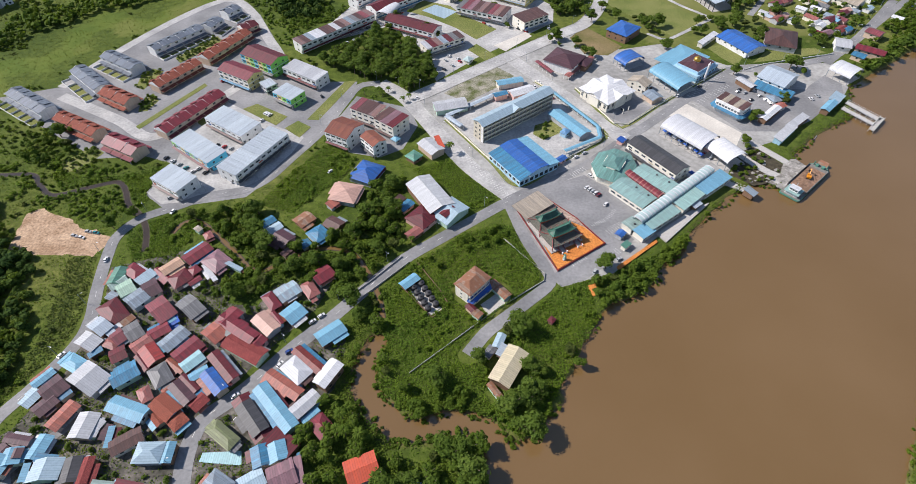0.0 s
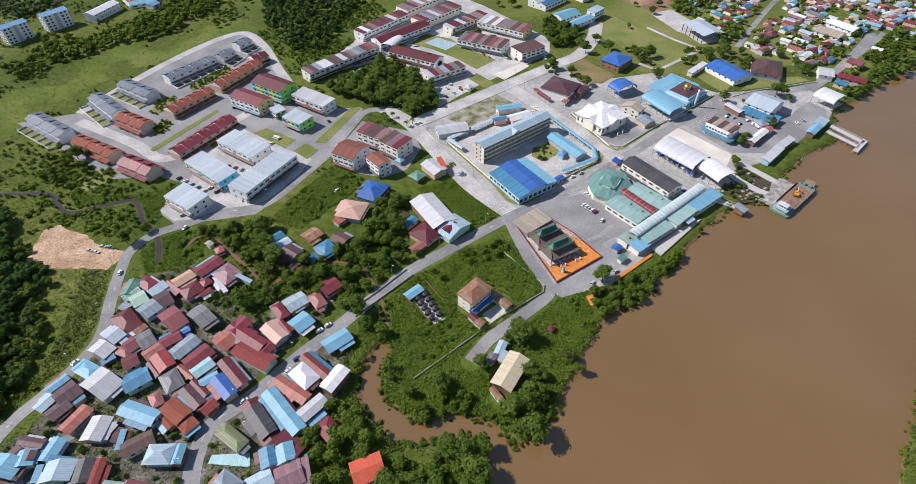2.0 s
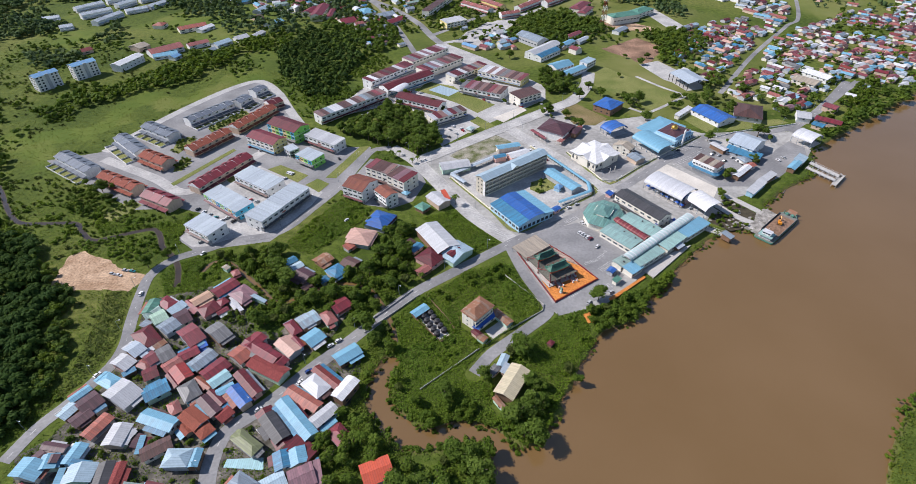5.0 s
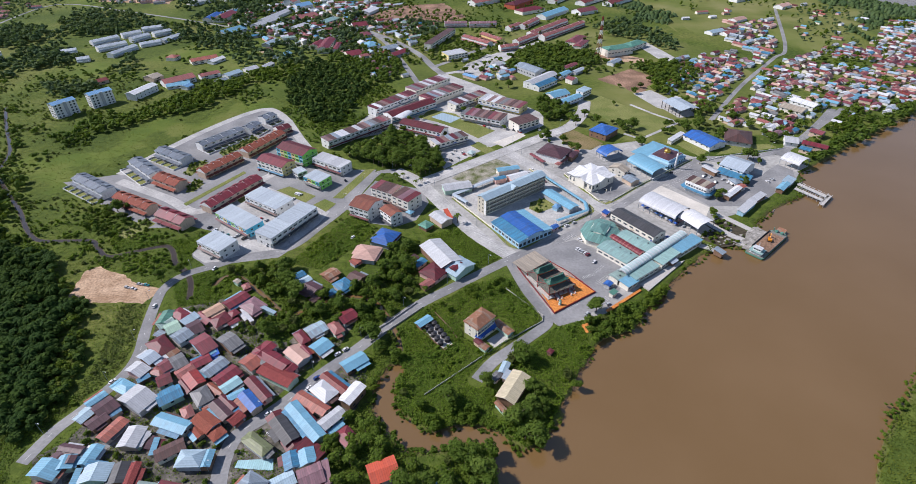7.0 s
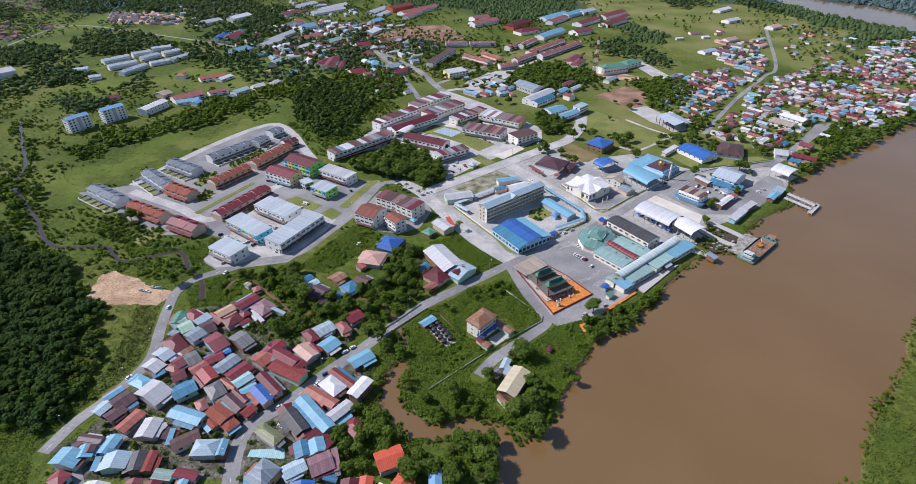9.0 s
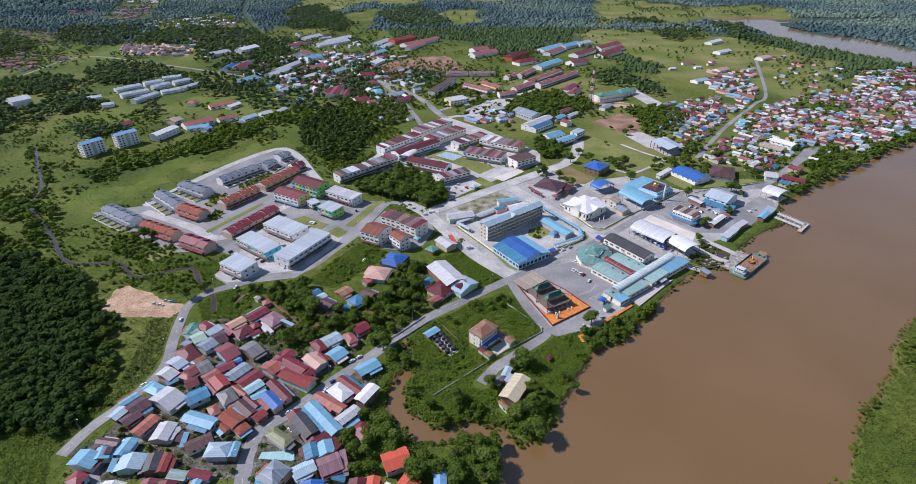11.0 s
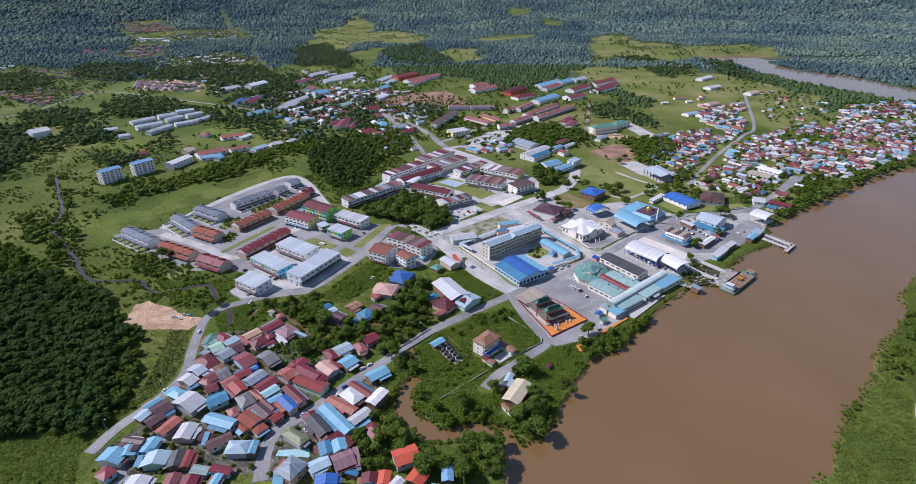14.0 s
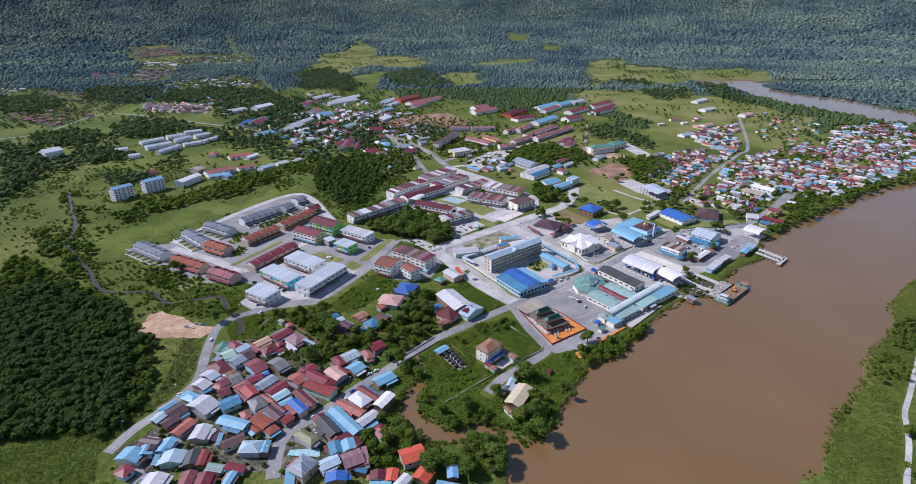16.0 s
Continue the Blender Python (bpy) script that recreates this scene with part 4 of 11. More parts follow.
def part(name, geo, mat, parent, label=""):
    """One mesh object under a thing or a part."""
    ob = new(name, geo if isinstance(geo, bpy.types.Mesh) else geo.mesh(name, mat))
    ob.parent = parent
    return tagged(ob, label)


def thing(name, x, y, turn, label, category, group="", z=0.0):
    ob = new(name)
    ob.matrix_world = pose(x, y, z, 0, 0, turn)
    return tagged(ob, label, category, group)


def put(ob, x, y, z, turn=0.0, s=1.0):
    ob.matrix_basis = Matrix.LocRotScale((x, y, z), Euler((0, 0, radians(turn))), (s, s, s))
    return ob


def array_mesh(name, verts, faces, mat):
    """A mesh from numpy arrays; all faces have the same number of corners."""
    m = bpy.data.meshes.new(name)
    k = faces.shape[1]
    m.vertices.add(len(verts))
    m.vertices.foreach_set("co", np.ascontiguousarray(verts, dtype=np.float32).ravel())
    m.loops.add(faces.size)
    m.loops.foreach_set("vertex_index", np.ascontiguousarray(faces, dtype=np.int32).ravel())
    m.polygons.add(len(faces))
    m.polygons.foreach_set("loop_start", np.arange(0, faces.size, k, dtype=np.int32))
    m.update(calc_edges=True)
    m.materials.append(mat)
    return m


def inside(poly, x, y):
    """Which of the points lie in the polygon."""
    hit = np.zeros(np.shape(x), bool)
    for (x0, y0), (x1, y1) in zip(poly, poly[1:] + poly[:1]):
        if y0 != y1:
            hit ^= ((y0 > y) != (y1 > y)) & (x < (x1 - x0) * (y - y0) / (y1 - y0) + x0)
    return hit


def gap(line, x, y, closed=False):
    """The distance of points from a line of corners."""
    best = np.full(np.shape(x), 1e9)
    for (x0, y0), (x1, y1) in zip(line, line[1:] + (line[:1] if closed else [])):
        dx, dy = x1 - x0, y1 - y0
        s = np.clip(((x - x0) * dx + (y - y0) * dy) / (dx * dx + dy * dy + 1e-9), 0, 1)
        best = np.minimum(best, np.hypot(x - x0 - s * dx, y - y0 - s * dy))
    return best


def waves(x, y, size, seed):
    """Smooth lattice noise in four octaves, about -1 to 1."""
    table = np.random.default_rng(seed).uniform(-1, 1, 4096)
    total = np.zeros(np.shape(x))
    for octave in range(4):
        u, v = np.asarray(x) * 2 ** octave / size * 1.6 + 31.7 * octave + 1000, np.asarray(y) * 2 ** octave / size * 1.6 + 17.3 * octave + 1000
        i, j = np.floor(u).astype(np.int64), np.floor(v).astype(np.int64)
        a, b = u - i, v - j
        a, b = a * a * (3 - 2 * a), b * b * (3 - 2 * b)
        corner = [[table[((i + p) * 1619 + (j + q) * 31337 + (i + p) * (j + q) * 7) % 4096] for q in (0, 1)] for p in (0, 1)]
        total += ((corner[0][0] * (1 - a) + corner[1][0] * a) * (1 - b) + (corner[0][1] * (1 - a) + corner[1][1] * a) * b) * 0.55 ** octave
    return total * 0.85


def smooth(line, step=4.0):
    """Corners rounded into a fine line."""
    p = [Vector(q).to_3d() for q in line]
    p = [2 * p[0] - p[1]] + p + [2 * p[-1] - p[-2]]
    res = []
    for a, b, c, d in zip(p, p[1:], p[2:], p[3:]):
        n = max(1, int((c - b).length / step))
        for i in range(n):
            s = i / n
            res.append(0.5 * (2 * b + (c - a) * s + (2 * a - 5 * b + 4 * c - d) * s * s + (3 * b - a - 3 * c + d) * s ** 3))
    return [(q.x, q.y) for q in res + [p[-2]]]


# ---- ground and water ----
RIVER = [(25, -400)] + BANK_TOWN + BANK_TOWN_UP[1:] + [(800, 620), (960, 730), (990, 840)] + REACH_NEAR + REACH_FAR[::-1] + [(1130, 930), (1120, 720), (920, 540), (620, 390)] + BANK_FAR[::-1] + [(120, -60), (90, -400)]
CREEK_LINE, DRAIN_LINE = smooth(CREEK), smooth(DRAIN)


def river_gap(x, y):
    """Metres from the water's edge, below zero in the water."""
    d = gap(RIVER, x, y, True) * np.where(inside(RIVER, x, y), -1, 1)
    d = np.minimum(d, gap(CREEK_LINE[:22], x, y) - 5.0)
    return d + waves(x, y, 16, 3) * 1.3


def hills(x, y):
    """The land's height far out."""
    r = np.hypot(x, y)
    far = np.clip((r - 1500) / 3200, 0, 1)
    ridge = np.clip((r - 2700) / 2100, 0, 1)
    return far * (10 + 22 * waves(x, y, 900, 5)) + ridge ** 2.2 * (282 - 14 * np.tanh(x / 1500) + 34 * waves(x, y, 1500, 8))


def steps(lo, a, b, hi, fine, growth):
    inner = list(np.arange(a, b, fine))
    for side, end in ((-1, lo), (1, hi)):
        at, d, more = (a if side < 0 else inner[-1]), fine, []
        while side * (end - at) > 0:
            d *= growth
            at += side * d
            more.append(at)
        inner = more[::-1] + inner if side < 0 else inner + more
    return np.array(inner)


gx, gy = np.meshgrid(steps(-4900, -330, 430, 4900, 3.0, 1.06), steps(-700, -20, 430, 4950, 3.0, 1.05))
edge = river_gap(gx, gy)
bank = np.clip((edge + 1.5) / 4.0, 0, 1)
gz = -4.0 + 4.0 * bank * bank * (3 - 2 * bank) + hills(gx, gy)
gi = np.arange(gx.size).reshape(gx.shape)
quads = np.stack([gi[:-1, :-1], gi[:-1, 1:], gi[1:, 1:], gi[1:, :-1]], -1).reshape(-1, 4)
m, t, s = material("ground_grass", 0.95, 0.0, 0.15)
field = ramp(t, noise_at(t, 0.009, 6), [(0.35, (0.056, 0.086, 0.015)), (0.5, (0.088, 0.118, 0.021)), (0.66, (0.138, 0.15, 0.04))])
clump = noise_at(t, 0.22, 6)
field = mixed(t, 1.0, field, ramp(t, noise_at(t, 1.1, 4), [(0.3, (0.75, 0.77, 0.72)), (0.7, (1.22, 1.2, 1.2))]), "MULTIPLY")
field = mixed(t, 1.0, field, ramp(t, clump, [(0.3, (0.62, 0.68, 0.6)), (0.7, (1.28, 1.24, 1.2))]), "MULTIPLY")
meadow = t.nodes.new("ShaderNodeAttribute")
meadow.attribute_name = "meadow"
field = mixed(t, meadow.outputs["Fac"], field, ramp(t, noise_at(t, 0.02, 6), [(0.32, (0.072, 0.115, 0.017)), (0.5, (0.108, 0.145, 0.024)), (0.68, (0.15, 0.165, 0.042))]))
dry = t.nodes.new("ShaderNodeAttribute")
dry.attribute_name = "dry"
field = mixed(t, dry.outputs["Fac"], field, ramp(t, noise_at(t, 0.012, 6), [(0.34, (0.095, 0.12, 0.026)), (0.5, (0.15, 0.16, 0.046)), (0.66, (0.2, 0.195, 0.075))]))
wet = t.nodes.new("ShaderNodeAttribute")
wet.attribute_name = "wet"
field = mixed(t, wet.outputs["Fac"], field, ramp(t, noise_at(t, 0.3, 4), [(0.3, (0.09, 0.055, 0.03)), (0.7, (0.2, 0.13, 0.08))]))
# far forest floor: dark green with bluish haze put into its colour
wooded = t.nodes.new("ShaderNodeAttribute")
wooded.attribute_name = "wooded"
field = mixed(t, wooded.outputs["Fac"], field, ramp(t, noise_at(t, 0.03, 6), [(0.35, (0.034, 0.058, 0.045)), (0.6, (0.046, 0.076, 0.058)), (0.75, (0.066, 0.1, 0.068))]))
t.links.new(field, s.inputs["Base Color"])
bump(t, s, clump, 0.8, 0.5)
ground_mesh = array_mesh("ground", np.stack([gx, gy, gz], -1).reshape(-1, 3), quads, m)
ground_mesh.attributes.new("wet", "FLOAT", "POINT").data.foreach_set("value", np.clip(1.0 - edge / 3.0, 0, 1).ravel().astype(np.float32))
OPEN_LAND = [OPEN_A, OPEN_B, OPEN_C, OPEN_D, OPEN_E, OPEN_F, OPEN_G, OPEN_H, OPEN_I, OPEN_J, OPEN_K, OPEN_L, OPEN_N, OPEN_O, OPEN_P, DISTRICT_RIVER, DISTRICT_ROAD, DISTRICT_GREEN]
# wood cover fades in with distance and carries the ground's haze tint
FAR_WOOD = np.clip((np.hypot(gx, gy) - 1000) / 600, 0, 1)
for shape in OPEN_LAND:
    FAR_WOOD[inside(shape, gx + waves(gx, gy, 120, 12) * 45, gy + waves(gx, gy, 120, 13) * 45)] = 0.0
BRIGHT = sum(inside(shape, gx + waves(gx, gy, 120, 12) * 45, gy + waves(gx, gy, 120, 13) * 45) for shape in (OPEN_A, OPEN_C, OPEN_D, OPEN_G, OPEN_H, BRIGHT_A, BRIGHT_B, BRIGHT_C, BRIGHT_D)).clip(0, 1) * np.clip(0.7 + waves(gx, gy, 160, 15), 0, 1)
ground_mesh.attributes.new("meadow", "FLOAT", "POINT").data.foreach_set("value", BRIGHT.ravel().astype(np.float32))
TOWN_FRINGE = [(60, 430), (330, 430), (420, 700), (200, 900), (-60, 760), (-60, 600)]
DRY = sum(inside(shape, gx + waves(gx, gy, 120, 12) * 45, gy + waves(gx, gy, 120, 13) * 45) for shape in (OPEN_A, OPEN_C, OPEN_D, OPEN_G, OPEN_H, CENTRE_GREEN, TOWN_FRINGE)).clip(0, 1) * np.clip(0.75 + waves(gx, gy, 200, 16), 0, 1)
ground_mesh.attributes.new("dry", "FLOAT", "POINT").data.foreach_set("value", DRY.ravel().astype(np.float32))
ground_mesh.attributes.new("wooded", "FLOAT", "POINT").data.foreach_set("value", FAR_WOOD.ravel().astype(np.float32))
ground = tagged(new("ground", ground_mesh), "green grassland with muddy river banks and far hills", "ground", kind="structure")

m, t, s = material("river_water", 0.16, 0.0, 0.8)
silt = ramp(t, noise_at(t, 0.012, 4), [(0.3, (0.156, 0.091, 0.033)), (0.7, (0.178, 0.107, 0.044))])
t.links.new(silt, s.inputs["Base Color"])
bump(t, s, noise_at(t, 0.7, 5), 0.25, 0.12)
WATER = m
w = Geo().add([(-300, -600, -1.3), (2600, -600, -1.3), (2600, 2600, -1.3), (-300, 2600, -1.3)], [(0, 1, 2, 3)])
water = tagged(new("water", w.mesh("water", WATER)), "silty brown river water with faint ripples", "river", kind="structure")
m, t, s = material("drain_water", 0.2, 0.0, 0.4)
t.links.new(ramp(t, noise_at(t, 0.1, 3), [(0.3, (0.035, 0.026, 0.018)), (0.7, (0.06, 0.042, 0.03))]), s.inputs["Base Color"])
DRAIN_WATER = m
MUD = speckled("mud", (0.045, 0.038, 0.024), (0.09, 0.075, 0.048), 0.3, 2.0, 0.8, 0.05)


# ---- roads and yards ----
KEEPOUT = []  # lines with their half widths, and polygons, that stay free of plants


def ribbon(line, width, z, fine=4.0, z1=None):
    """A strip along a line: verts and faces of its top, with edges that go down to z1."""
    pts = smooth(line, fine)
    g = Geo()
    rows = []
    for i, (x, y) in enumerate(pts):
        a, b = pts[max(0, i - 1)], pts[min(len(pts) - 1, i + 1)]
        d = Vector((b[0] - a[0], b[1] - a[1])).normalized()
        rows.append([(x - d.y * k * width / 2, y + d.x * k * width / 2) for k in (1, -1)])
    v = [(*p, h) for r in rows for p, h in ((r[0], z1), (r[0], z), (r[1], z), (r[1], z1))]
    f = [(4 * i + j, 4 * i + j + 1, 4 * i + j + 5, 4 * i + j + 4) for i in range(len(rows) - 1) for j in range(3)]
    return g.add(v, [q[::-1] for q in f])


def road(line, width, mat=ASPHALT, label="grey asphalt road with worn edges", z=0.12, dashes=True, kerb=False):
    ob = tagged(new("road", ribbon(line, width, z, z1=-0.3).mesh("road", mat)), label, "road", kind="structure")
    KEEPOUT.append((line, width / 2 + 1.5))
    pts = smooth(line, 1.0)
    if dashes:
        g = Geo()
        for i in range(2, len(pts) - 4, 12):
            g.add(ribbon(pts[i:i + 4], 0.13, z + 0.012, 2.0, z).v, ribbon(pts[i:i + 4], 0.13, z + 0.012, 2.0, z).f)
        part("centre_line", g, LINE, ob, "broken white centre line")
    if kerb:
        for side in (1, -1):
            edge_line = []
            for a, b in zip(pts[:-3:3], pts[3::3]):
                d = Vector((b[0] - a[0], b[1] - a[1])).normalized()
                edge_line.append((a[0] - d.y * side * (width / 2 + 0.3), a[1] + d.x * side * (width / 2 + 0.3)))
            part("kerb", ribbon(edge_line, 0.35, z + 0.16, 6.0, -0.3), KERB, ob, "pale concrete kerb")
    return ob


def wobbled(poly, k=2.5):
    """A polygon with a finer, uneven outline."""
    res = []
    for (x0, y0), (x1, y1) in zip(poly, poly[1:] + poly[:1]):
        n = max(2, int(math.hypot(x1 - x0, y1 - y0) / 3))
        res += [(x0 + (x1 - x0) * i / n + float(waves(x0 + (x1 - x0) * i / n, y0 + (y1 - y0) * i / n, 14, 21)) * k, y0 + (y1 - y0) * i / n + float(waves(x0 + (x1 - x0) * i / n, y0 + (y1 - y0) * i / n, 14, 22)) * k) for i in range(n)]
    return res


def yard(name, pts, mat, label, category, z=0.08):
    KEEPOUT.append((pts, None))
    return tagged(new(name, Geo().prism(pts, -0.3, z).mesh(name, mat)), label, category, kind="structure")


for name, line, width, fluid, words in (("stream", DRAIN, 2.7, DRAIN_WATER, "dark narrow drainage stream with muddy sides"), ("stream", CREEK[9:], 2.2, WATER, "narrow brown upper creek with muddy sides")):
    ob = tagged(new(name, ribbon(line, width + 1.3, 0.05, 3.0, -0.4).mesh(name, MUD)), words, "stream", kind="structure")
    part("stream_water", ribbon(line, width, 0.07, 3.0, 0.0), fluid, ob)
    KEEPOUT.append((line, width / 2 + 0.8))
road(ROAD_MAIN, 7.8)
road(ROAD_WEST, 7.0, z=0.13)
road(ROAD_SCHOOL, 12.0, ASPHALT_OLD, z=0.11, kerb=True)
road(ROAD_CENTRE, 13.0, ASPHALT_OLD, z=0.14, kerb=True)
road(ROAD_HALL, 13.0, ASPHALT_OLD, z=0.15, kerb=True)
road(ROAD_TEMPLE, 7.0, ASPHALT, z=0.16, dashes=False)
road(ROAD_TERRACE, 9.0, ASPHALT_OLD, z=0.12, dashes=False)
road(ROAD_NORTH, 7.5, ASPHALT, z=0.1, dashes=False)
road(ROAD_LANE, 5.5, ASPHALT, z=0.11, dashes=False)
road(ROAD_RIVER, 6.5, ASPHALT, z=0.1, dashes=False)
road(ROAD_KAMPUNG, 5.5, ASPHALT, z=0.1, dashes=False)
road(ROAD_JUNCTION, 10.0, ASPHALT, "broad grey asphalt road at the town junction", z=0.17, dashes=False)
road(ROAD_TERMINAL, 8.0, ASPHALT, "grey asphalt road to the terminal", z=0.18, dashes=False)
road(SHORE_PATH, 3.0, ASPHALT_OLD, "narrow concrete path on the far bank", z=0.1, dashes=False)
road(ROAD_BACK, 8.0, ASPHALT_OLD, z=0.09, dashes=False)
road(ROAD_VILLAGE, 4.5, ASPHALT, z=0.14, dashes=False)
PAVING = speckled("old_paving", (0.25, 0.246, 0.232), (0.42, 0.41, 0.388), 0.03, 0.3, 0.95, 0.01, grit=0.2)
yard("town_ground", TOWN_EAST, PAVING, "worn grey paving and dirt of the town centre", "paving", 0.03)
yard("town_ground", TOWN_WEST, ASPHALT, "worn grey paving between the terraces", "paving", 0.03)
yard("yard", SHOP_YARD, ASPHALT, "dark asphalt yard round the old shop block", "yard", 0.06)
yard("bare_patch", wobbled(SAND), SAND_SOIL, "bare orange-brown levelled soil", "bare soil", 0.06)
yard("car_park", LOT_MARKET, ASPHALT, "patched grey asphalt car park with faded bays", "car park")
yard("yard", LOT_SHOPS, ASPHALT_OLD, "grey paved yard between the shop rows", "yard")
yard("yard", LOT_SCHOOL, ASPHALT_OLD, "paved school yard", "yard")
yard("yard", LOT_HALL, ASPHALT, "dark asphalt forecourt of the hall", "yard")
yard("car_park", LOT_PARK, ASPHALT, "dark asphalt car park by the river", "car park")
yard("car_park", LOT_PARK_EAST, ASPHALT, "dark asphalt quayside car park", "car park", 0.07)
yard("yard", LOT_GRAVEL, GRAVEL, "pale compacted gravel yard", "yard", 0.1)
yard("temple_terrace", LOT_TEMPLE, ORANGE_TILE, "bright orange tiled temple terrace", "terrace", 0.6)
yard("playing_field", FIELD, LAWN, "mown olive-green playing field", "playing field", 0.1)
yard("yard", LOT_CENTRE, ASPHALT_OLD, "grey paved streets between the town's shop rows", "yard", 0.07)
SOIL = speckled("village_soil", (0.055, 0.053, 0.042), (0.2, 0.18, 0.155), 0.16, 0.7, 0.95, 0.05)
yard("village_ground", VILLAGE_WEST, SOIL, "trodden grey-brown earth and concrete between the houses", "yard", 0.05)
yard("village_ground", VILLAGE_EAST, SOIL, "trodden grey-brown earth and concrete beside the road", "yard", 0.05)

OLD_SOIL = speckled("cleared_soil", (0.16, 0.1, 0.065), (0.36, 0.22, 0.15), 0.05, 0.6, 0.95, 0.1)
for shape, words in ((SOIL_SHEDS, "orange levelled soil of a building site"), (SOIL_OLD, "brown cleared ground with rubble"), (SOIL_PLOT, "brown ploughed plot"), (SOIL_MOSQUE, "orange bare soil beside the green hall")):
    yard("bare_patch", wobbled(shape) if shape is not SOIL_SHEDS else shape, OLD_SOIL if shape in (SOIL_OLD, SOIL_PLOT) else SAND_SOIL, words, "bare soil", 0.06)
yard("car_park", LOT_TERMINAL, ASPHALT_OLD, "grey asphalt forecourt beside the far road", "car park", 0.07)
yard("car_park", LOT_FORECOURT, ASPHALT_OLD, "broad grey asphalt forecourt of the terminal", "car park", 0.05)
yard("car_park", LOT_COURT, ASPHALT_OLD, "grey paving round the open court", "car park", 0.07)
yard("car_park", LOT_MOSQUE, ASPHALT_OLD, "grey asphalt beside the green hall", "car park", 0.07)


def bays(x0, y0, x1, y1, n, length):
    """Painted bay lines across the line between two points."""
    a, b = Vector((x0, y0)), Vector((x1, y1))
    d = (b - a).normalized()
    turn = math.degrees(math.atan2(d.y, d.x))
    root = tagged(new("parking_bays"), "faded white painted parking bay lines", "road marking", kind="structure")
    for i in range(n + 1):
        q = a + (b - a) * (i / n)
        line = part("bay_line", BAY.setdefault(length, Geo().box(-0.07, 0.07, -length / 2, length / 2, 0.0, 0.012).mesh("bay_line", LINE)), None, root)
        line.matrix_basis = pose(q.x, q.y, 0.165, 0, 0, turn)


BAY = {}



# ---- buildings ----
SHARED = {}
SITES = []  # footprints, kept free of plants: x, y, radius
FOOT = []  # footprints: x, y, turn, half length, half width


def shared(key, make, mat):
    if key not in SHARED:
        SHARED[key] = make().mesh(key, mat)
    return SHARED[key]


def window_mesh(w, h, mat=None):
    """A framed pane in the x-z plane, its face towards -y."""
    key = "window_%.1f_%.1f" % (w, h)
    return shared(key, lambda: Geo().box(-w / 2, w / 2, -0.06, 0.08, -h / 2, h / 2), GLASS), shared(
        "frame_%.1f_%.1f" % (w, h), lambda: Geo().box(-w / 2 - 0.1, w / 2 + 0.1, -0.12, 0.05, h / 2, h / 2 + 0.12).box(-w / 2 - 0.14, w / 2 + 0.14, -0.16, 0.05, -h / 2 - 0.12, -h / 2)
        .box(-0.04, 0.04, -0.1, 0.05, -h / 2, h / 2), WALL["white"])


def add_window(parent, x, y, z, turn, w=1.3, h=1.2, framed=True):
    a = parent.matrix_basis.to_euler().z + radians(turn)
    at = parent.matrix_basis @ Vector((x, y, z))
    if math.sin(a) * (0 - at.x) - math.cos(a) * (-70 - at.y) < -4 * (abs(at.y) > 150):  # on the side away from the river bend, never in view
        return None
    if math.hypot(at.x, at.y) > 720 and w < 3:  # too small to tell apart there
        return None
    pane, frame_mesh = window_mesh(w, h)
    win = put(part("window", pane, GLASS, parent), x, y, z, turn)
    if framed:
        part("window_frame", frame_mesh, None, win)
    return win


def gable_roof(L, W, z, rise, thick=0.14):
    """Ridge along x."""
    g = Geo()
    for s in (1, -1):
        g.slab([(-L / 2, s * W / 2, z), (L / 2, s * W / 2, z), (L / 2, 0, z + rise), (-L / 2, 0, z + rise)], thick)
    return g


def hip_roof(L, W, z, rise, thick=0.14):
    g = Geo()
    r = max(0.0, (L - W) / 2) if L > W else 0.0
    q = max(0.0, (W - L) / 2) if W > L else 0.0
    a, b = Vector((-r, -q, z + rise)), Vector((r, q, z + rise))
    c = [Vector((x * L / 2, y * W / 2, z)) for x, y in ((-1, -1), (1, -1), (1, 1), (-1, 1))]
    if L >= W:
        faces = [[c[0], c[1], b, a], [c[2], c[3], a, b], [c[1], c[2], b], [c[3], c[0], a]]
    else:
        faces = [[c[1], c[2], b, a], [c[3], c[0], a, b], [c[0], c[1], a], [c[2], c[3], b]]
    for f in faces:
        f = [p for i, p in enumerate(f) if (p - f[i - 1]).length > 0.01]
        g.slab(f, thick)
    return g


def shed_roof(L, W, z, rise, thick=0.12):
    return Geo().slab([(-L / 2, -W / 2, z), (L / 2, -W / 2, z), (L / 2, W / 2, z + rise), (-L / 2, W / 2, z + rise)], thick)


WORDS = {"crimson": "dark red", "wine": "deep wine-red", "plum": "dark plum-brown", "lightblue": "light blue", "paleblue": "pale blue-white", "strongblue": "strong blue", "slate": "blue-grey",
         "paleslate": "pale blue-grey", "tileorange": "orange clay-tile", "tilered": "red clay-tile", "redorange": "bright orange-red", "brightwhite": "bright white", "silver": "silvery white", "mauvered": "faded rose-red",
         "patchblue": "patched pale blue", "lightgreen": "light green", "skyblue": "sky-blue", "slatedark": "dark grey", "paleteal": "pale teal", "rust": "rusty", "ruststripe": "rust-red striped", "seagreen": "sea-green", "mossgrey": "mossy grey", "tarp": "blue tarpaulin", "metal": "pale metal", "patch": "patched brown"}
LOW_WALLS = ["grey", "cream", "timber", "grey", "mint", "pink", "skyblue", "timber", "tan", "timber"]


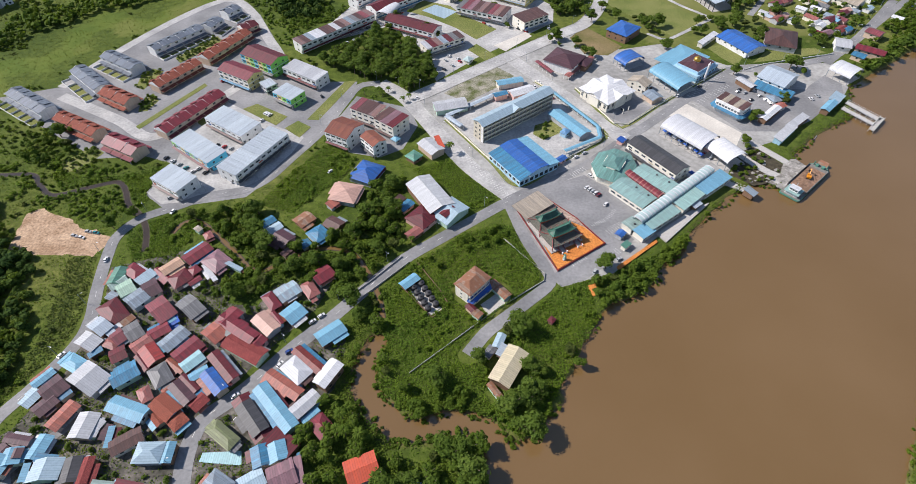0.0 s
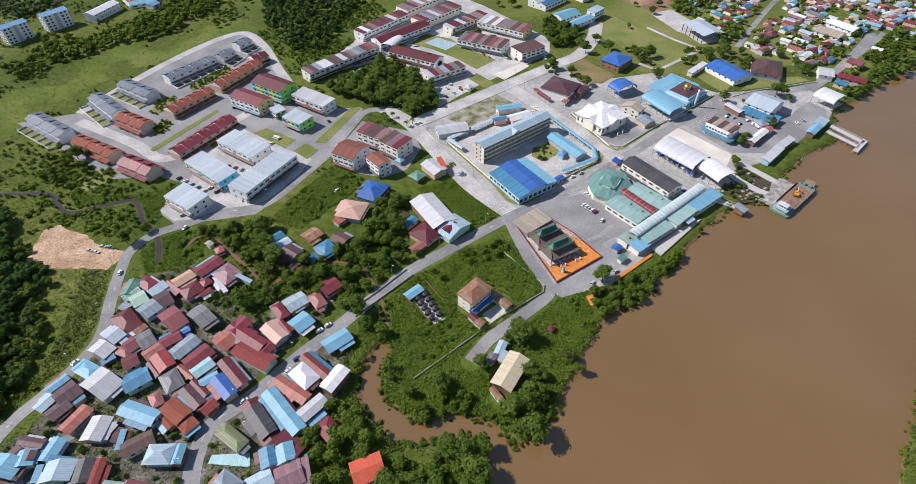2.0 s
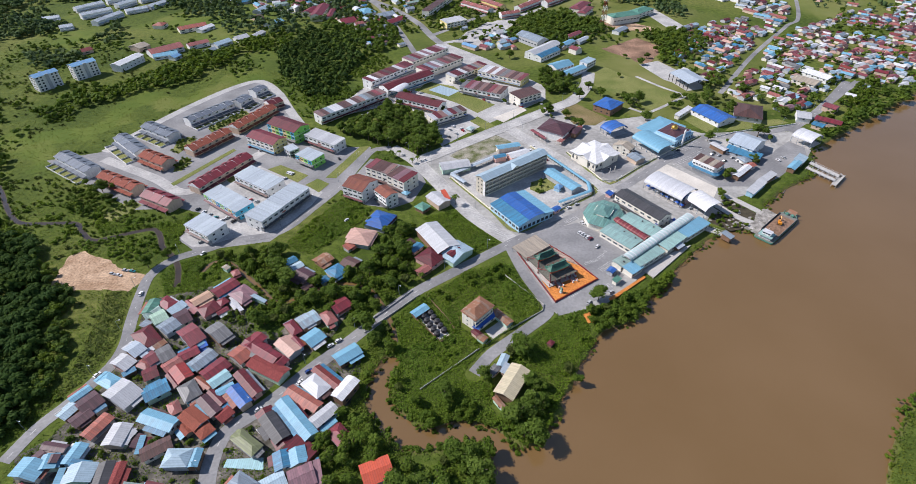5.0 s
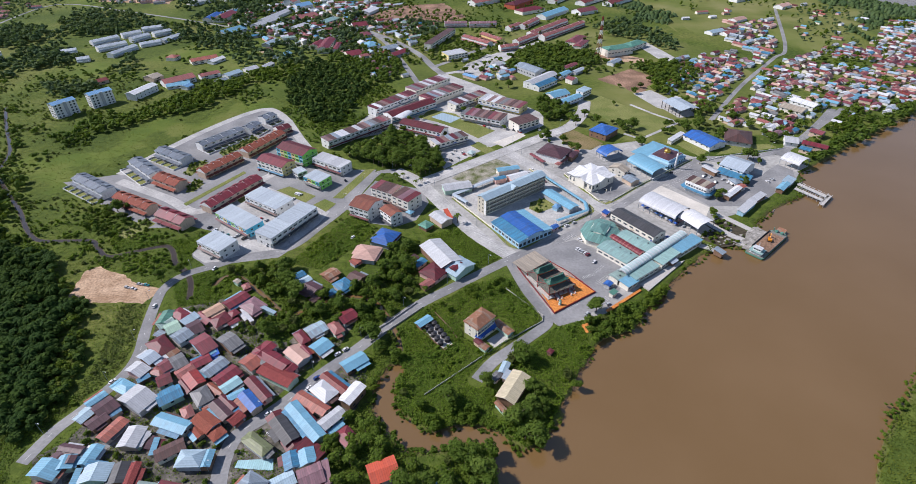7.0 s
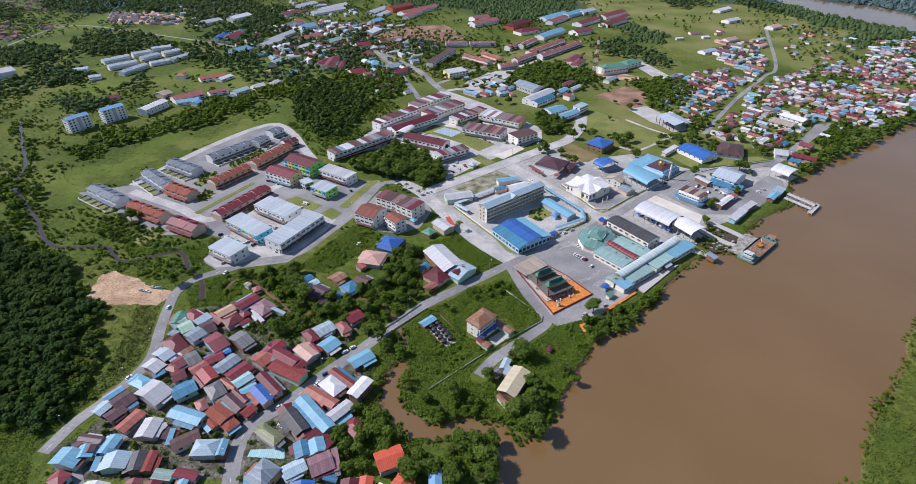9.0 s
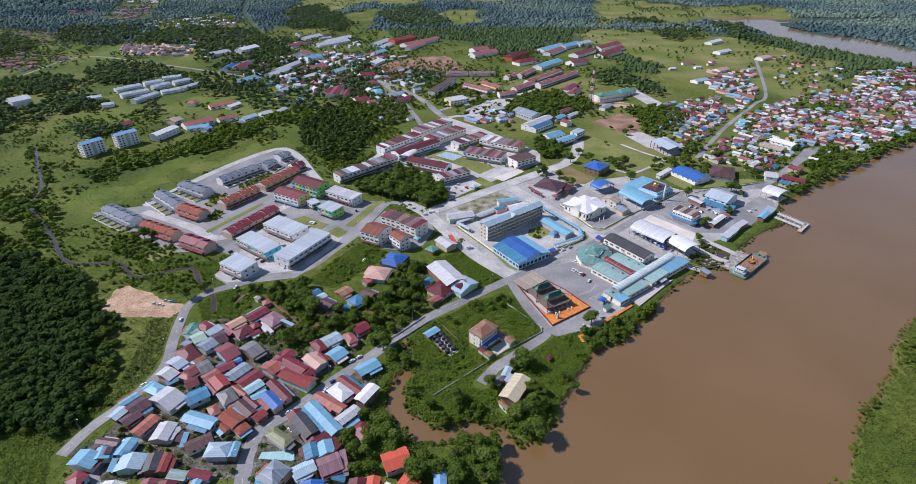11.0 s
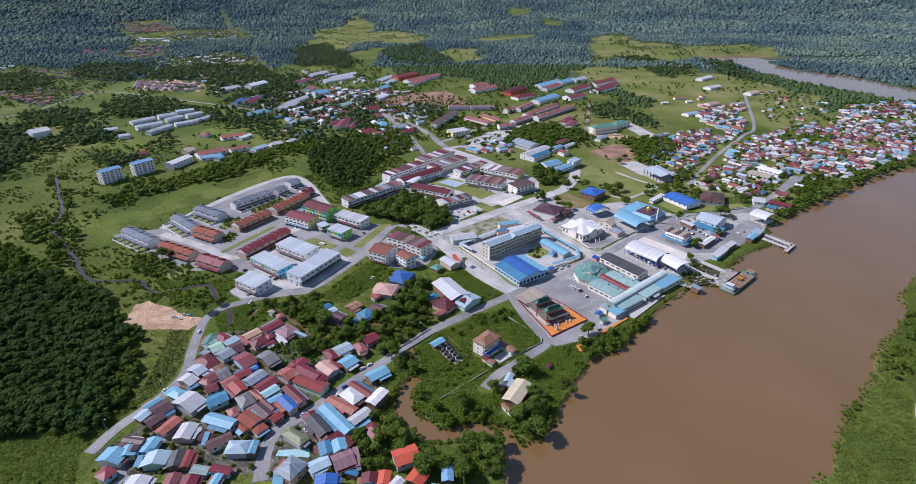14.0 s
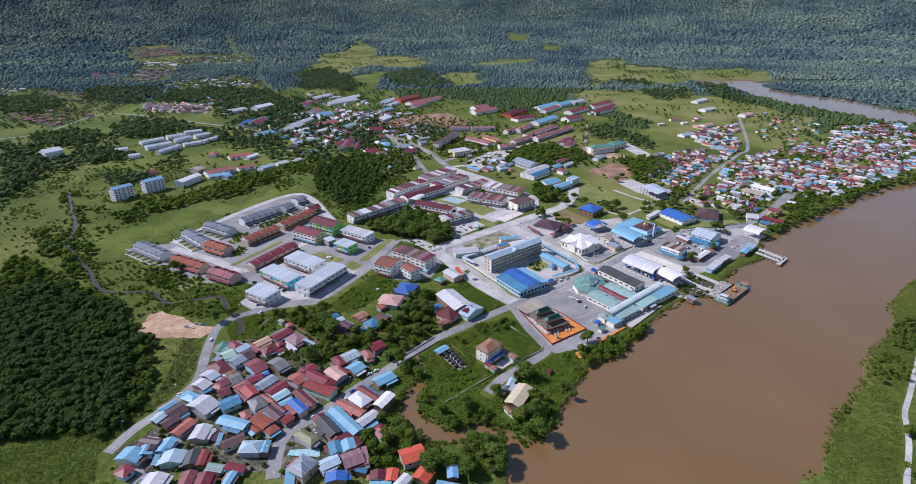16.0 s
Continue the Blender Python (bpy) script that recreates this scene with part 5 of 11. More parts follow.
def house(x, y, turn, L, W, z, form, colour, walls=None, group="village houses"):
    """A house under one roof: L along the ridge, W across, z the eave's height."""
    rng = random.Random(int(x * 31 + y * 17))
    if form in ("gable", "shed") and L < W * 0.55 and form == "gable":
        L, W, turn = W, L, turn + 90
    L, W = max(L, 2.5) * 1.11, max(W, 2.5) * 1.11
    walls = walls or rng.choice(LOW_WALLS)
    small = L * W < 26
    slope = {"gable": 0.29, "hip": 0.34, "pyramid": 0.46, "shed": 0.16}[form] * rng.uniform(0.85, 1.1)
    look_word = WORDS.get(colour, colour)
    ob = thing("shed" if small else "house", x, y, turn,
               "%s with a %s %s roof" % ("small lean-to shed" if small else "%s-walled village house" % walls if z < 5.5 else "%s-walled two-storey house" % walls, look_word, {"gable": "gabled", "hip": "hipped", "pyramid": "pyramid", "shed": "sloping metal"}[form]),
               "shed" if small else "house", group)
    SITES.append((x, y, math.hypot(L, W) / 2 * 0.8))
    FOOT.append((x, y, turn, L / 2, W / 2))
    l, w = L / 2 - (0.75 if L > 7 else 0.5), W / 2 - (0.75 if W > 6 else 0.5)
    rise = min(slope * min(L, W) / 2 if form in ("hip", "pyramid") else slope * W / 2, 4.0)
    if form == "shed":
        rise = min(slope * W, 1.6)
    g = Geo()
    inner = slope * 0.5
    if form == "gable":
        top = z + rise * (w / (W / 2)) * 0 + rise - 0.2
        low = z + rise * 0.5 / (W / 2) - 0.16
        g.add([(-l, -w, -0.3), (-l, w, -0.3), (-l, w, low), (-l, 0, top), (-l, -w, low), (l, -w, -0.3), (l, w, -0.3), (l, w, low), (l, 0, top), (l, -w, low)],
              [(4, 3, 2, 1, 0), (5, 6, 7, 8, 9), (0, 5, 9, 4), (6, 1, 2, 7), (4, 9, 8, 3), (3, 8, 7, 2), (0, 1, 6, 5)])
    elif form == "shed":
        a, b = z + rise * 0.5 / W - 0.14, z + rise - rise * 0.5 / W - 0.14
        g.add([(-l, -w, -0.3), (l, -w, -0.3), (l, w, -0.3), (-l, w, -0.3), (-l, -w, a), (l, -w, a), (l, w, b), (-l, w, b)],
              [(0, 3, 2, 1), (4, 5, 6, 7), (0, 1, 5, 4), (1, 2, 6, 5), (2, 3, 7, 6), (3, 0, 4, 7)])
    else:
        g.box(-l, l, -w, w, -0.3, z + 0.02)
    part("wall", g, WALL[walls], ob)
    roof = {"gable": gable_roof, "hip": hip_roof, "pyramid": hip_roof, "shed": shed_roof}[form](L, W, z, rise)
    r = part("roof", roof, ROOF[colour], ob, "%s roof" % look_word)
    if form == "gable":
        part("ridge_cap", gable_roof(L + 0.04, 0.7, z + rise - 0.09, 0.13, 0.05), ROOF[colour], r)
    if not small:
        for side in () if x > -45 else ((-1, 1) if rng.random() < 0.5 else (rng.choice((-1, 1)),)):
            depth, run, shift = rng.uniform(1.6, 3.2), L * rng.uniform(0.45, 0.95), rng.uniform(-0.5, 0.5)
            c = colour if rng.random() < 0.35 else rng.choice(["rust", "silver", "slate", "lightblue", "wine", "brown", "grey", "blue", "terracotta"])
            u = shift * (L - run)
            y0, y1 = side * (w - 0.1), side * (w + depth)
            part("annex_roof", Geo().slab([(u - run / 2, y0, z - 0.35), (u + run / 2, y0, z - 0.35), (u + run / 2, y1, z - 0.95), (u - run / 2, y1, z - 0.95)], 0.08), ROOF[c], ob, "lower %s lean-to roof" % WORDS.get(c, c))
        n = max(1, int(L / 6.5))
        for storey in range(2 if z > 5.4 else 1):
            h = (z - 1.4 if z <= 5.4 else z / 2 - 1.2) + storey * z / 2
            for i in range(n):
                u = (i + 0.5) / n * 2 * l - l
                add_window(ob, u, -w - 0.01, h, 0, 1.6, 1.2, False)
                if y < 110:
                    add_window(ob, u, w + 0.01, h, 180, 1.6, 1.2, False)
            add_window(ob, l + 0.01, -w * 0.4, h, 90, 1.6, 1.2, False)
        put(part("door", shared("house_door", lambda: Geo().box(-0.45, 0.45, -0.07, 0.05, 0, 2.05), WALL["timber"]), None, ob), l + 0.01, w * 0.35, 0, 90)
    return ob


def shop(x, y, turn, L, W, z, floors, walls, form, colour):
    """A row of shops: bays along x, a walkway under the upper floor at the front, shared roof."""
    W = min(W, 21)
    rng = random.Random(int(x * 13 + y * 7))
    ob = thing("shop_row", x, y, turn, "%s-storey %s shop row under a %s roof" % ({1: "single", 2: "two", 3: "three"}[floors], walls, "many-coloured patched" if colour == "mixed" else WORDS.get(colour, colour)), "shop building", "shop rows")
    SITES.append((x, y, math.hypot(L, W) / 2 * 0.75))
    FOOT.append((x, y, turn, L / 2, W / 2))
    l, w = L / 2 - 0.3, W / 2 - 0.3
    f = z / floors
    g = Geo().box(-l, l, -w + (2.2 if floors > 1 else 0), w, -0.3, f).box(-l, l, -w, w, f, z)
    part("wall", g, WALL[walls], ob)
    bays = max(2, round(L / 5.5))
    if floors > 1 and y < 400:
        for i in range(bays + 1):
            put(part("column", shared("shop_column_%.1f" % f, lambda: Geo().box(-0.25, 0.25, -0.25, 0.25, -0.3, f), CONCRETE), None, ob), -l + 0.3 + i * (2 * l - 0.6) / bays, -w + 0.3, 0)
    if walls in ("lime", "blue", "yellow") and floors > 1:
        for i in range(bays):
            tint = {"lime": ("blue", "yellow", "lime"), "blue": ("lime", "skyblue", "yellow", "blue"), "yellow": ("white", "cream")}[walls]
            a = -l + i * 2 * l / bays
            part("facade_panel", Geo().box(a + 0.1, a + 2 * l / bays - 0.1, -w - 0.06, -w + 0.05, f + 0.15, z - 0.2), WALL[tint[i % len(tint)]], ob, "painted facade panel")
    if y < 560:
        c = rng.choice(["slate", "brown", "grey", "wine", "charcoal", "blue"])
        part("awning", Geo().slab([(-l, -w - 1.7, min(f, 4) - 1.0), (l, -w - 1.7, min(f, 4) - 1.0), (l, -w - 0.25, min(f, 4) - 0.45), (-l, -w - 0.25, min(f, 4) - 0.45)], 0.08), ROOF[c], ob, "%s shop awning" % WORDS.get(c, c))
        if floors > 1:
            for i in range(0, bays, 3):
                a = -l + (i + rng.uniform(0.1, 0.6)) * 2 * l / bays
                part("sign_board", Geo().box(a, min(l, a + rng.uniform(2.0, 4.2)), -w - 0.24, -w - 0.06, f + 0.12, f + 0.95), ROOF[rng.choice(["red", "tarp", "cream", "green", "white", "redorange", "charcoal"])], ob, "plain coloured sign board")
    for k in range(floors - 1):
        part("band", Geo().box(-l - 0.15, l + 0.15, -w - 0.2, w + 0.2, f * (k + 1) - 0.25, f * (k + 1) + 0.1), WALL["white"], ob, "pale string course")
    if form == "flat":
        for i in range(bays):
            a, b = -L / 2 + i * L / bays, -L / 2 + (i + 1) * L / bays
            c = colour if colour != "mixed" else rng.choice(["silver", "mauve", "brown", "slate", "patch", "wine", "grey", "silver", "white", "wine", "mauvered", "patch", "brown"])
            part("roof", Geo().slab([(a + 0.06, -W / 2, z + 0.35), (b - 0.06, -W / 2, z + 0.35), (b - 0.06, W / 2, z + 0.95), (a + 0.06, W / 2, z + 0.95)], 0.14), ROOF[c], ob, "%s roof" % WORDS.get(c, c))
        part("eave_wall", Geo().box(-l, l, -w, w, z, z + 0.36), WALL[walls], ob)
    else:
        rise = min(0.32 * W / 2, 3.2)
        if form == "gable":
            part("roof", gable_roof(L, W, z, rise), ROOF[colour], ob, "%s roof" % WORDS.get(colour, colour))
            part("gable_end", Geo().add([(-l, -w, z), (-l, w, z), (-l, 0, z + rise - 0.2), (l, -w, z), (l, w, z), (l, 0, z + rise - 0.2)], [(0, 2, 1), (3, 4, 5), (0, 3, 5, 2), (1, 2, 5, 4), (0, 1, 4, 3)]), WALL[walls], ob)
        else:
            part("roof", hip_roof(L, W, z, rise), ROOF[colour], ob, "%s roof" % WORDS.get(colour, colour))
    for k in range(floors):
        for i in range(bays):
            u = -l + (i + 0.5) * 2 * l / bays
            h = f * (k + 0.52)
            ww = min(3.2, 2 * l / bays - 1.2)
            if k == 0 and floors > 1 and y > 400:
                continue
            if k == 0 and floors > 1:
                put(part("shutter", shared("shutter_%.1f" % ww, lambda: Geo().box(-ww / 2, ww / 2, -0.06, 0.06, 0, 2.6), ROOF["slate"]), None, ob), u, -w + 2.19, 0)
            else:
                add_window(ob, u, -w - 0.01, h, 0, ww, 1.4, y < 330)
            if y < 120:
                add_window(ob, u, w + 0.01, h, 180, ww * 0.6, 1.2, False)
        for s in (1, -1):
            for v in ((-0.4, 0.4) if y < 420 else (0.0,)):
                add_window(ob, s * (l + 0.01), v * w, f * (k + 0.55), 90 * s, 1.6, 1.3, False)
    return ob


def terrace(x, y, turn, L, W, z, colour, units, walls):
    """A terrace of two-storey houses: stepped roofs, porches and fire walls."""
    W = min(W, 13.5)
    ob = thing("terrace_row", x, y, turn, "%s-walled terrace of two-storey houses with %s roofs" % (walls, WORDS.get(colour, colour)), "terraced houses", "terraces")
    SITES.append((x, y, math.hypot(L, W) / 2 * 0.75))
    FOOT.append((x, y, turn, L / 2, W / 2))
    u = L / units
    rise = (0.2 if colour == "slatedark" else 0.36) * W / 2
    for i in range(units):
        a, b = -L / 2 + i * u, -L / 2 + (i + 1) * u
        c = (a + b) / 2
        part("wall", Geo().box(a + 0.01, b - 0.01, -W / 2 + 0.7, W / 2 - 0.7, -0.3, z), WALL[walls], ob)
        lift = 0.25 * (i % 2)
        g = gable_roof(u - 0.16, W, z + lift, rise)
        q = put(part("roof", g, ROOF[colour], ob, "%s roof" % WORDS.get(colour, colour)), c, 0, 0)
        part("fire_wall", Geo().add([(a - 0.09, -W / 2, z - 0.6), (a - 0.09, W / 2, z - 0.6), (a - 0.09, 0, z + rise + 0.45), (a + 0.09, -W / 2, z - 0.6), (a + 0.09, W / 2, z - 0.6), (a + 0.09, 0, z + rise + 0.45)],
                                    [(0, 2, 1), (3, 4, 5), (0, 3, 5, 2), (1, 2, 5, 4), (0, 1, 4, 3)]), WALL["white"], ob)
        for s in ((-1, 1) if y < 600 else (-1,)):
            part("porch_roof", Geo().slab([(a + 0.3, s * (W / 2 - 0.7), 3.3), (b - 0.3, s * (W / 2 - 0.7), 3.3), (b - 0.3, s * (W / 2 + 2.6), 2.8), (a + 0.3, s * (W / 2 + 2.6), 2.8)], 0.14), ROOF[colour], ob)
            if y < 600:
                put(part("porch_post", shared("porch_post", lambda: Geo().box(-0.14, 0.14, -0.14, 0.14, -0.3, 2.8), CONCRETE), None, ob), b - 0.5, s * (W / 2 + 2.3), 0)
            add_window(ob, c, s * (W / 2 - 0.69), z - 1.5, 0 if s < 0 else 180, min(2.4, u - 1.6), 1.3, False)
            if y < 420 and s < 0:
                add_window(ob, c, s * (W / 2 - 0.69), 1.5, 0 if s < 0 else 180, min(2.4, u - 1.6), 1.6, False)
    if y < 600:
        deep = 6.5
        if colour == "slatedark":
            part("garden", Geo().box(-L / 2, L / 2, -W / 2 - 2.2 - deep, -W / 2 - 2.2, -0.3, 0.1), LAWN, ob, "small green back gardens")
            part("garden_wall", Geo().box(-L / 2, L / 2, -W / 2 - 2.4 - deep, -W / 2 - 2.2 - deep, -0.3, 1.5), WALL["white"], ob, "white garden wall")
            for i in range(units + 1):
                put(part("garden_wall", shared("garden_wall_%.1f" % deep, lambda: Geo().box(-0.1, 0.1, -deep - 2.0, 0, -0.3, 1.4), WALL["white"]), None, ob), -L / 2 + i * u, -W / 2 - 0.4, 0)
        for i in range(units):
            part("step_roof", Geo().slab([(-L / 2 + i * u + 0.5, W * 0.1, z + rise + 0.5), (-L / 2 + i * u + u * 0.5, W * 0.1, z + rise + 0.5), (-L / 2 + i * u + u * 0.5, W * 0.42, z + rise * 0.55), (-L / 2 + i * u + 0.5, W * 0.42, z + rise * 0.55)], 0.3), ROOF[colour], ob)
    part("gable_end", Geo().add([(L / 2 - 0.2, -W / 2 + 0.7, z), (L / 2 - 0.2, W / 2 - 0.7, z), (L / 2 - 0.2, 0, z + rise - 0.2), (-L / 2 + 0.2, -W / 2 + 0.7, z), (-L / 2 + 0.2, W / 2 - 0.7, z), (-L / 2 + 0.2, 0, z + rise - 0.2)],
                                [(0, 1, 2), (3, 5, 4), (0, 2, 5, 3), (1, 4, 5, 2), (0, 3, 4, 1)]), WALL[walls], ob)
    return ob


def plain(x, y, turn, L, W, z, form, colour, walls):
    """A simple outlying house or hall."""
    L, W = max(L, 6), min(max(W, 6), 26)
    low = 0.17 * min(L, W)
    ob = thing("house", x, y, turn, "%s-walled %s with a %s %s roof" % (walls, "long low hall" if L > 24 else "outlying house", WORDS.get(colour, colour), {"gable": "gabled", "hip": "hipped", "pyramid": "pyramid"}[form]), "house", "outlying houses",
               float(hills(np.array([x]), np.array([y]))[0]))
    SITES.append((x, y, math.hypot(L, W) / 2 * 0.75))
    FOOT.append((x, y, turn, L / 2, W / 2))
    l, w = L / 2 - 0.5, W / 2 - 0.5
    g = Geo().box(-l, l, -w, w, -0.3, z + 0.02)
    if form == "gable":
        g.add([(-l, -w, z), (-l, w, z), (-l, 0, z + low - 0.2), (l, -w, z), (l, w, z), (l, 0, z + low - 0.2)], [(0, 2, 1), (3, 4, 5), (0, 3, 5, 2), (1, 2, 5, 4)])
    part("wall", g, WALL[walls], ob)
    part("roof", (gable_roof if form == "gable" else hip_roof)(L, W, z, low), ROOF[colour], ob, "%s roof" % WORDS.get(colour, colour))
    floors = max(1, round(z / 3.2))
    if math.hypot(x, y) < 1000:
        n = max(1, int(L / 9))
        for k in range(floors):
            for i in range(n):
                add_window(ob, (i + 0.5) / n * 2 * l - l, -w - 0.01, z / floors * (k + 0.55), 0, min(4.5, 1.4 * l / n), 1.2, False)
    return ob


def apartment(x, y, turn, L, W, z, floors):
    """A slab of flats: windows by storeys, stair towers, blue roofs."""
    W = min(W, 14)
    ob = thing("apartment_block", x, y, turn, "five-storey white apartment block with a blue roof", "apartment block", "apartment blocks")
    SITES.append((x, y, 16))
    part("wall", Geo().box(-L / 2 + 0.6, L / 2 - 0.6, -W / 2 + 0.6, W / 2 - 0.6, -0.3, z), WALL["white"], ob)
    part("roof", gable_roof(L, W, z, 2.2), ROOF["skyblue"], ob, "blue metal roof")
    part("gable_end", Geo().add([(-L / 2 + 0.6, -W / 2 + 0.6, z), (-L / 2 + 0.6, W / 2 - 0.6, z), (-L / 2 + 0.6, 0, z + 1.9), (L / 2 - 0.6, -W / 2 + 0.6, z), (L / 2 - 0.6, W / 2 - 0.6, z), (L / 2 - 0.6, 0, z + 1.9)], [(0, 2, 1), (3, 4, 5), (0, 3, 5, 2), (1, 2, 5, 4), (0, 1, 4, 3)]), WALL["white"], ob)
    f = z / floors
    for s in (-1, 1):
        part("stair_tower", Geo().box(-1.6, 1.6, min(s * (W / 2 - 0.6), s * (W / 2 + 0.5)), max(s * (W / 2 - 0.6), s * (W / 2 + 0.5)), -0.3, z + 0.9), WALL["grey"], ob)
        for k in range(floors):
            for i in range(6):
                u = (i - 2.5) * (L - 3) / 6
                if abs(u) > 2.2:
                    add_window(ob, u, s * (W / 2 - 0.59), f * (k + 0.55), 0 if s < 0 else 180, 1.9, 1.7, False)
    for s in (-1, 1):
        for k in range(floors):
            for v in (-0.5, 0.0, 0.5):
                add_window(ob, s * (L / 2 - 0.59), v * (W / 2), f * (k + 0.55), 90 * s, 1.5, 1.5, False)
    return ob


def arch(L, W, z, rise, thick=0.16, n=14, x0=None, x1=None):
    """A barrel roof, its axis along x."""
    x0, x1 = (-L / 2 if x0 is None else x0), (L / 2 if x1 is None else x1)
    p = [(-W / 2 * math.cos(math.pi * k / n), z + rise * math.sin(math.pi * k / n) ** 0.9) for k in range(n + 1)]
    v = [(x, y, h - d) for x in (x0, x1) for d in (0, thick) for y, h in p]
    k = n + 1
    f = []
    for i in range(n):
        f += [(i, i + 1, 2 * k + i + 1, 2 * k + i)[::-1], (k + i, k + i + 1, 3 * k + i + 1, 3 * k + i), (i, i + 1, k + i + 1, k + i), (2 * k + i, 2 * k + i + 1, 3 * k + i + 1, 3 * k + i)[::-1]]
    f += [(0, k, 3 * k, 2 * k), (n, 2 * k + n, 3 * k + n, k + n)]
    return Geo().add(v, f)


def arch_hall(x, y, turn, L, W, z, colour):
    ob = thing("open_hall", x, y, turn, "open-sided hall under a %s barrel roof on posts" % WORDS.get(colour, colour), "hall", "barrel-roofed halls")
    SITES.append((x, y, math.hypot(L, W) / 2 * 0.8))
    FOOT.append((x, y, turn, L / 2, W / 2))
    part("roof", arch(L, W, z, W * 0.2), ROOF[colour], ob)
    n = max(3, round(L / 6))
    for i in range(n + 1):
        for s in (-1, 1):
            put(part("post", shared("hall_post_%.1f" % z, lambda: Geo().box(-0.15, 0.15, -0.15, 0.15, -0.3, z + 0.1), ROOF["slate"]), None, ob), -L / 2 + 0.4 + i * (L - 0.8) / n, s * (W / 2 - 0.3), 0)
        part("truss", Geo().bar((-L / 2 + 0.4 + i * (L - 0.8) / n, -W / 2 + 0.3, z), (-L / 2 + 0.4 + i * (L - 0.8) / n, W / 2 - 0.3, z), 0.1), ROOF["slate"], ob)
    part("floor_slab", Geo().box(-L / 2, L / 2, -W / 2, W / 2, -0.3, 0.22), CONCRETE, ob)
    return ob


def market_roof(x, y, turn, L, W, z, form, colour):
    L, W = L * 1.05, W * 1.08
    ob = thing("market_hall", x, y, turn, "market hall under a %s %s roof" % (WORDS.get(colour, colour), {"gable": "gabled", "shed": "sloping"}[form]), "market", "market halls")
    SITES.append((x, y, math.hypot(L, W) / 2 * 0.8))
    FOOT.append((x, y, turn, L / 2, W / 2))
    rise = 0.13 * W / 2
    part("roof", gable_roof(L, W, z, rise) if form == "gable" else shed_roof(L, W, z, 0.07 * W), ROOF[colour], ob)
    part("wall", Geo().box(-L / 2 + 0.6, L / 2 - 0.6, -W / 2 + 0.6, W / 2 - 0.6, -0.3, z - 0.1), WALL["cream"], ob)
    for i in range(int(L / 9) if form == "gable" else 0):
        part("roof_vent", Geo().tube(-L / 2 + 5 + i * 9, -W * 0.2, z + rise * 0.5, z + rise * 0.6 + 0.55, 0.7, 0.55, 10), ROOF["charcoal"], ob, "dark round roof vent")
    for i in range(max(1, int(L / 5))):
        for s in (-1, 1):
            add_window(ob, -L / 2 + 2.5 + i * 5, s * (W / 2 - 0.59), 2.4, 0 if s < 0 else 180, 3.2, 1.4)
    return ob


def open_court(x, y, turn, L, W, z):
    ob = thing("covered_court", x, y, turn, "open-sided games court under a pale slate gabled roof", "court")
    SITES.append((x, y, 18))
    FOOT.append((x, y, turn, L / 2, W / 2))
    part("roof", gable_roof(L, W, z, 0.2 * W / 2), ROOF["paleslate"], ob)
    part("floor_slab", Geo().box(-L / 2, L / 2, -W / 2, W / 2, -0.3, 0.15), CONCRETE, ob)
    for i in range(6):
        for s in (-1, 1):
            put(part("post", shared("court_post", lambda: Geo().box(-0.25, 0.25, -0.25, 0.25, 0, z + 0.2), DARK), None, ob), -L / 2 + 1 + i * (L - 2) / 5, s * (W / 2 - 0.6), 0)
    return ob


def barrel_strip(x, y, turn, L, W, z, colour):
    ob = thing("vaulted_walkway", x, y, turn, "long %s barrel-vaulted walkway roof with raised ribs" % WORDS.get(colour, colour), "walkway", "market halls")
    part("roof", arch(L, W, z, 1.7), ROOF[colour], ob)
    n = round(L / 3.2)
    for i in range(n + 1):
        c = -L / 2 + i * L / n
        part("rib", arch(0, W + 0.3, z + 0.05, 1.85, 0.2, 10, c - 0.35, c + 0.35), ROOF["white" if colour != "crimson" else "salmon"], ob)
        for s in (-1, 1):
            put(part("post", shared("walkway_post_%.1f" % z, lambda: Geo().box(-0.12, 0.12, -0.12, 0.12, -0.3, z + 0.1), ROOF["slate"]), None, ob), c * 0.99, s * (W / 2 - 0.2), 0)
    return ob


# ---- landmarks ----
def fence(name, line, height, mat, label, category="wall", step=6.0, posts=True):
    """A low wall with posts along a line."""
    pts = [Vector(p) for p in line]
    root = tagged(new(name), label, category, kind="structure")
    for a, b in zip(pts, pts[1:]):
        d = (b - a)
        turn = math.degrees(math.atan2(d.y, d.x))
        panel = part("panel", Geo().box(0, d.length, -0.1, 0.1, -0.3, height), mat, root)
        put(panel, a.x, a.y, 0, turn)
        if posts:
            for i in range(int(d.length / step) + 1):
                q = a + d * min(1, i * step / d.length)
                put(part("post", shared("fence_post_%.1f_%s" % (height, mat.name), lambda: Geo().box(-0.18, 0.18, -0.18, 0.18, -0.3, height + 0.25), mat), None, root), q.x, q.y, 0, turn)
    return root


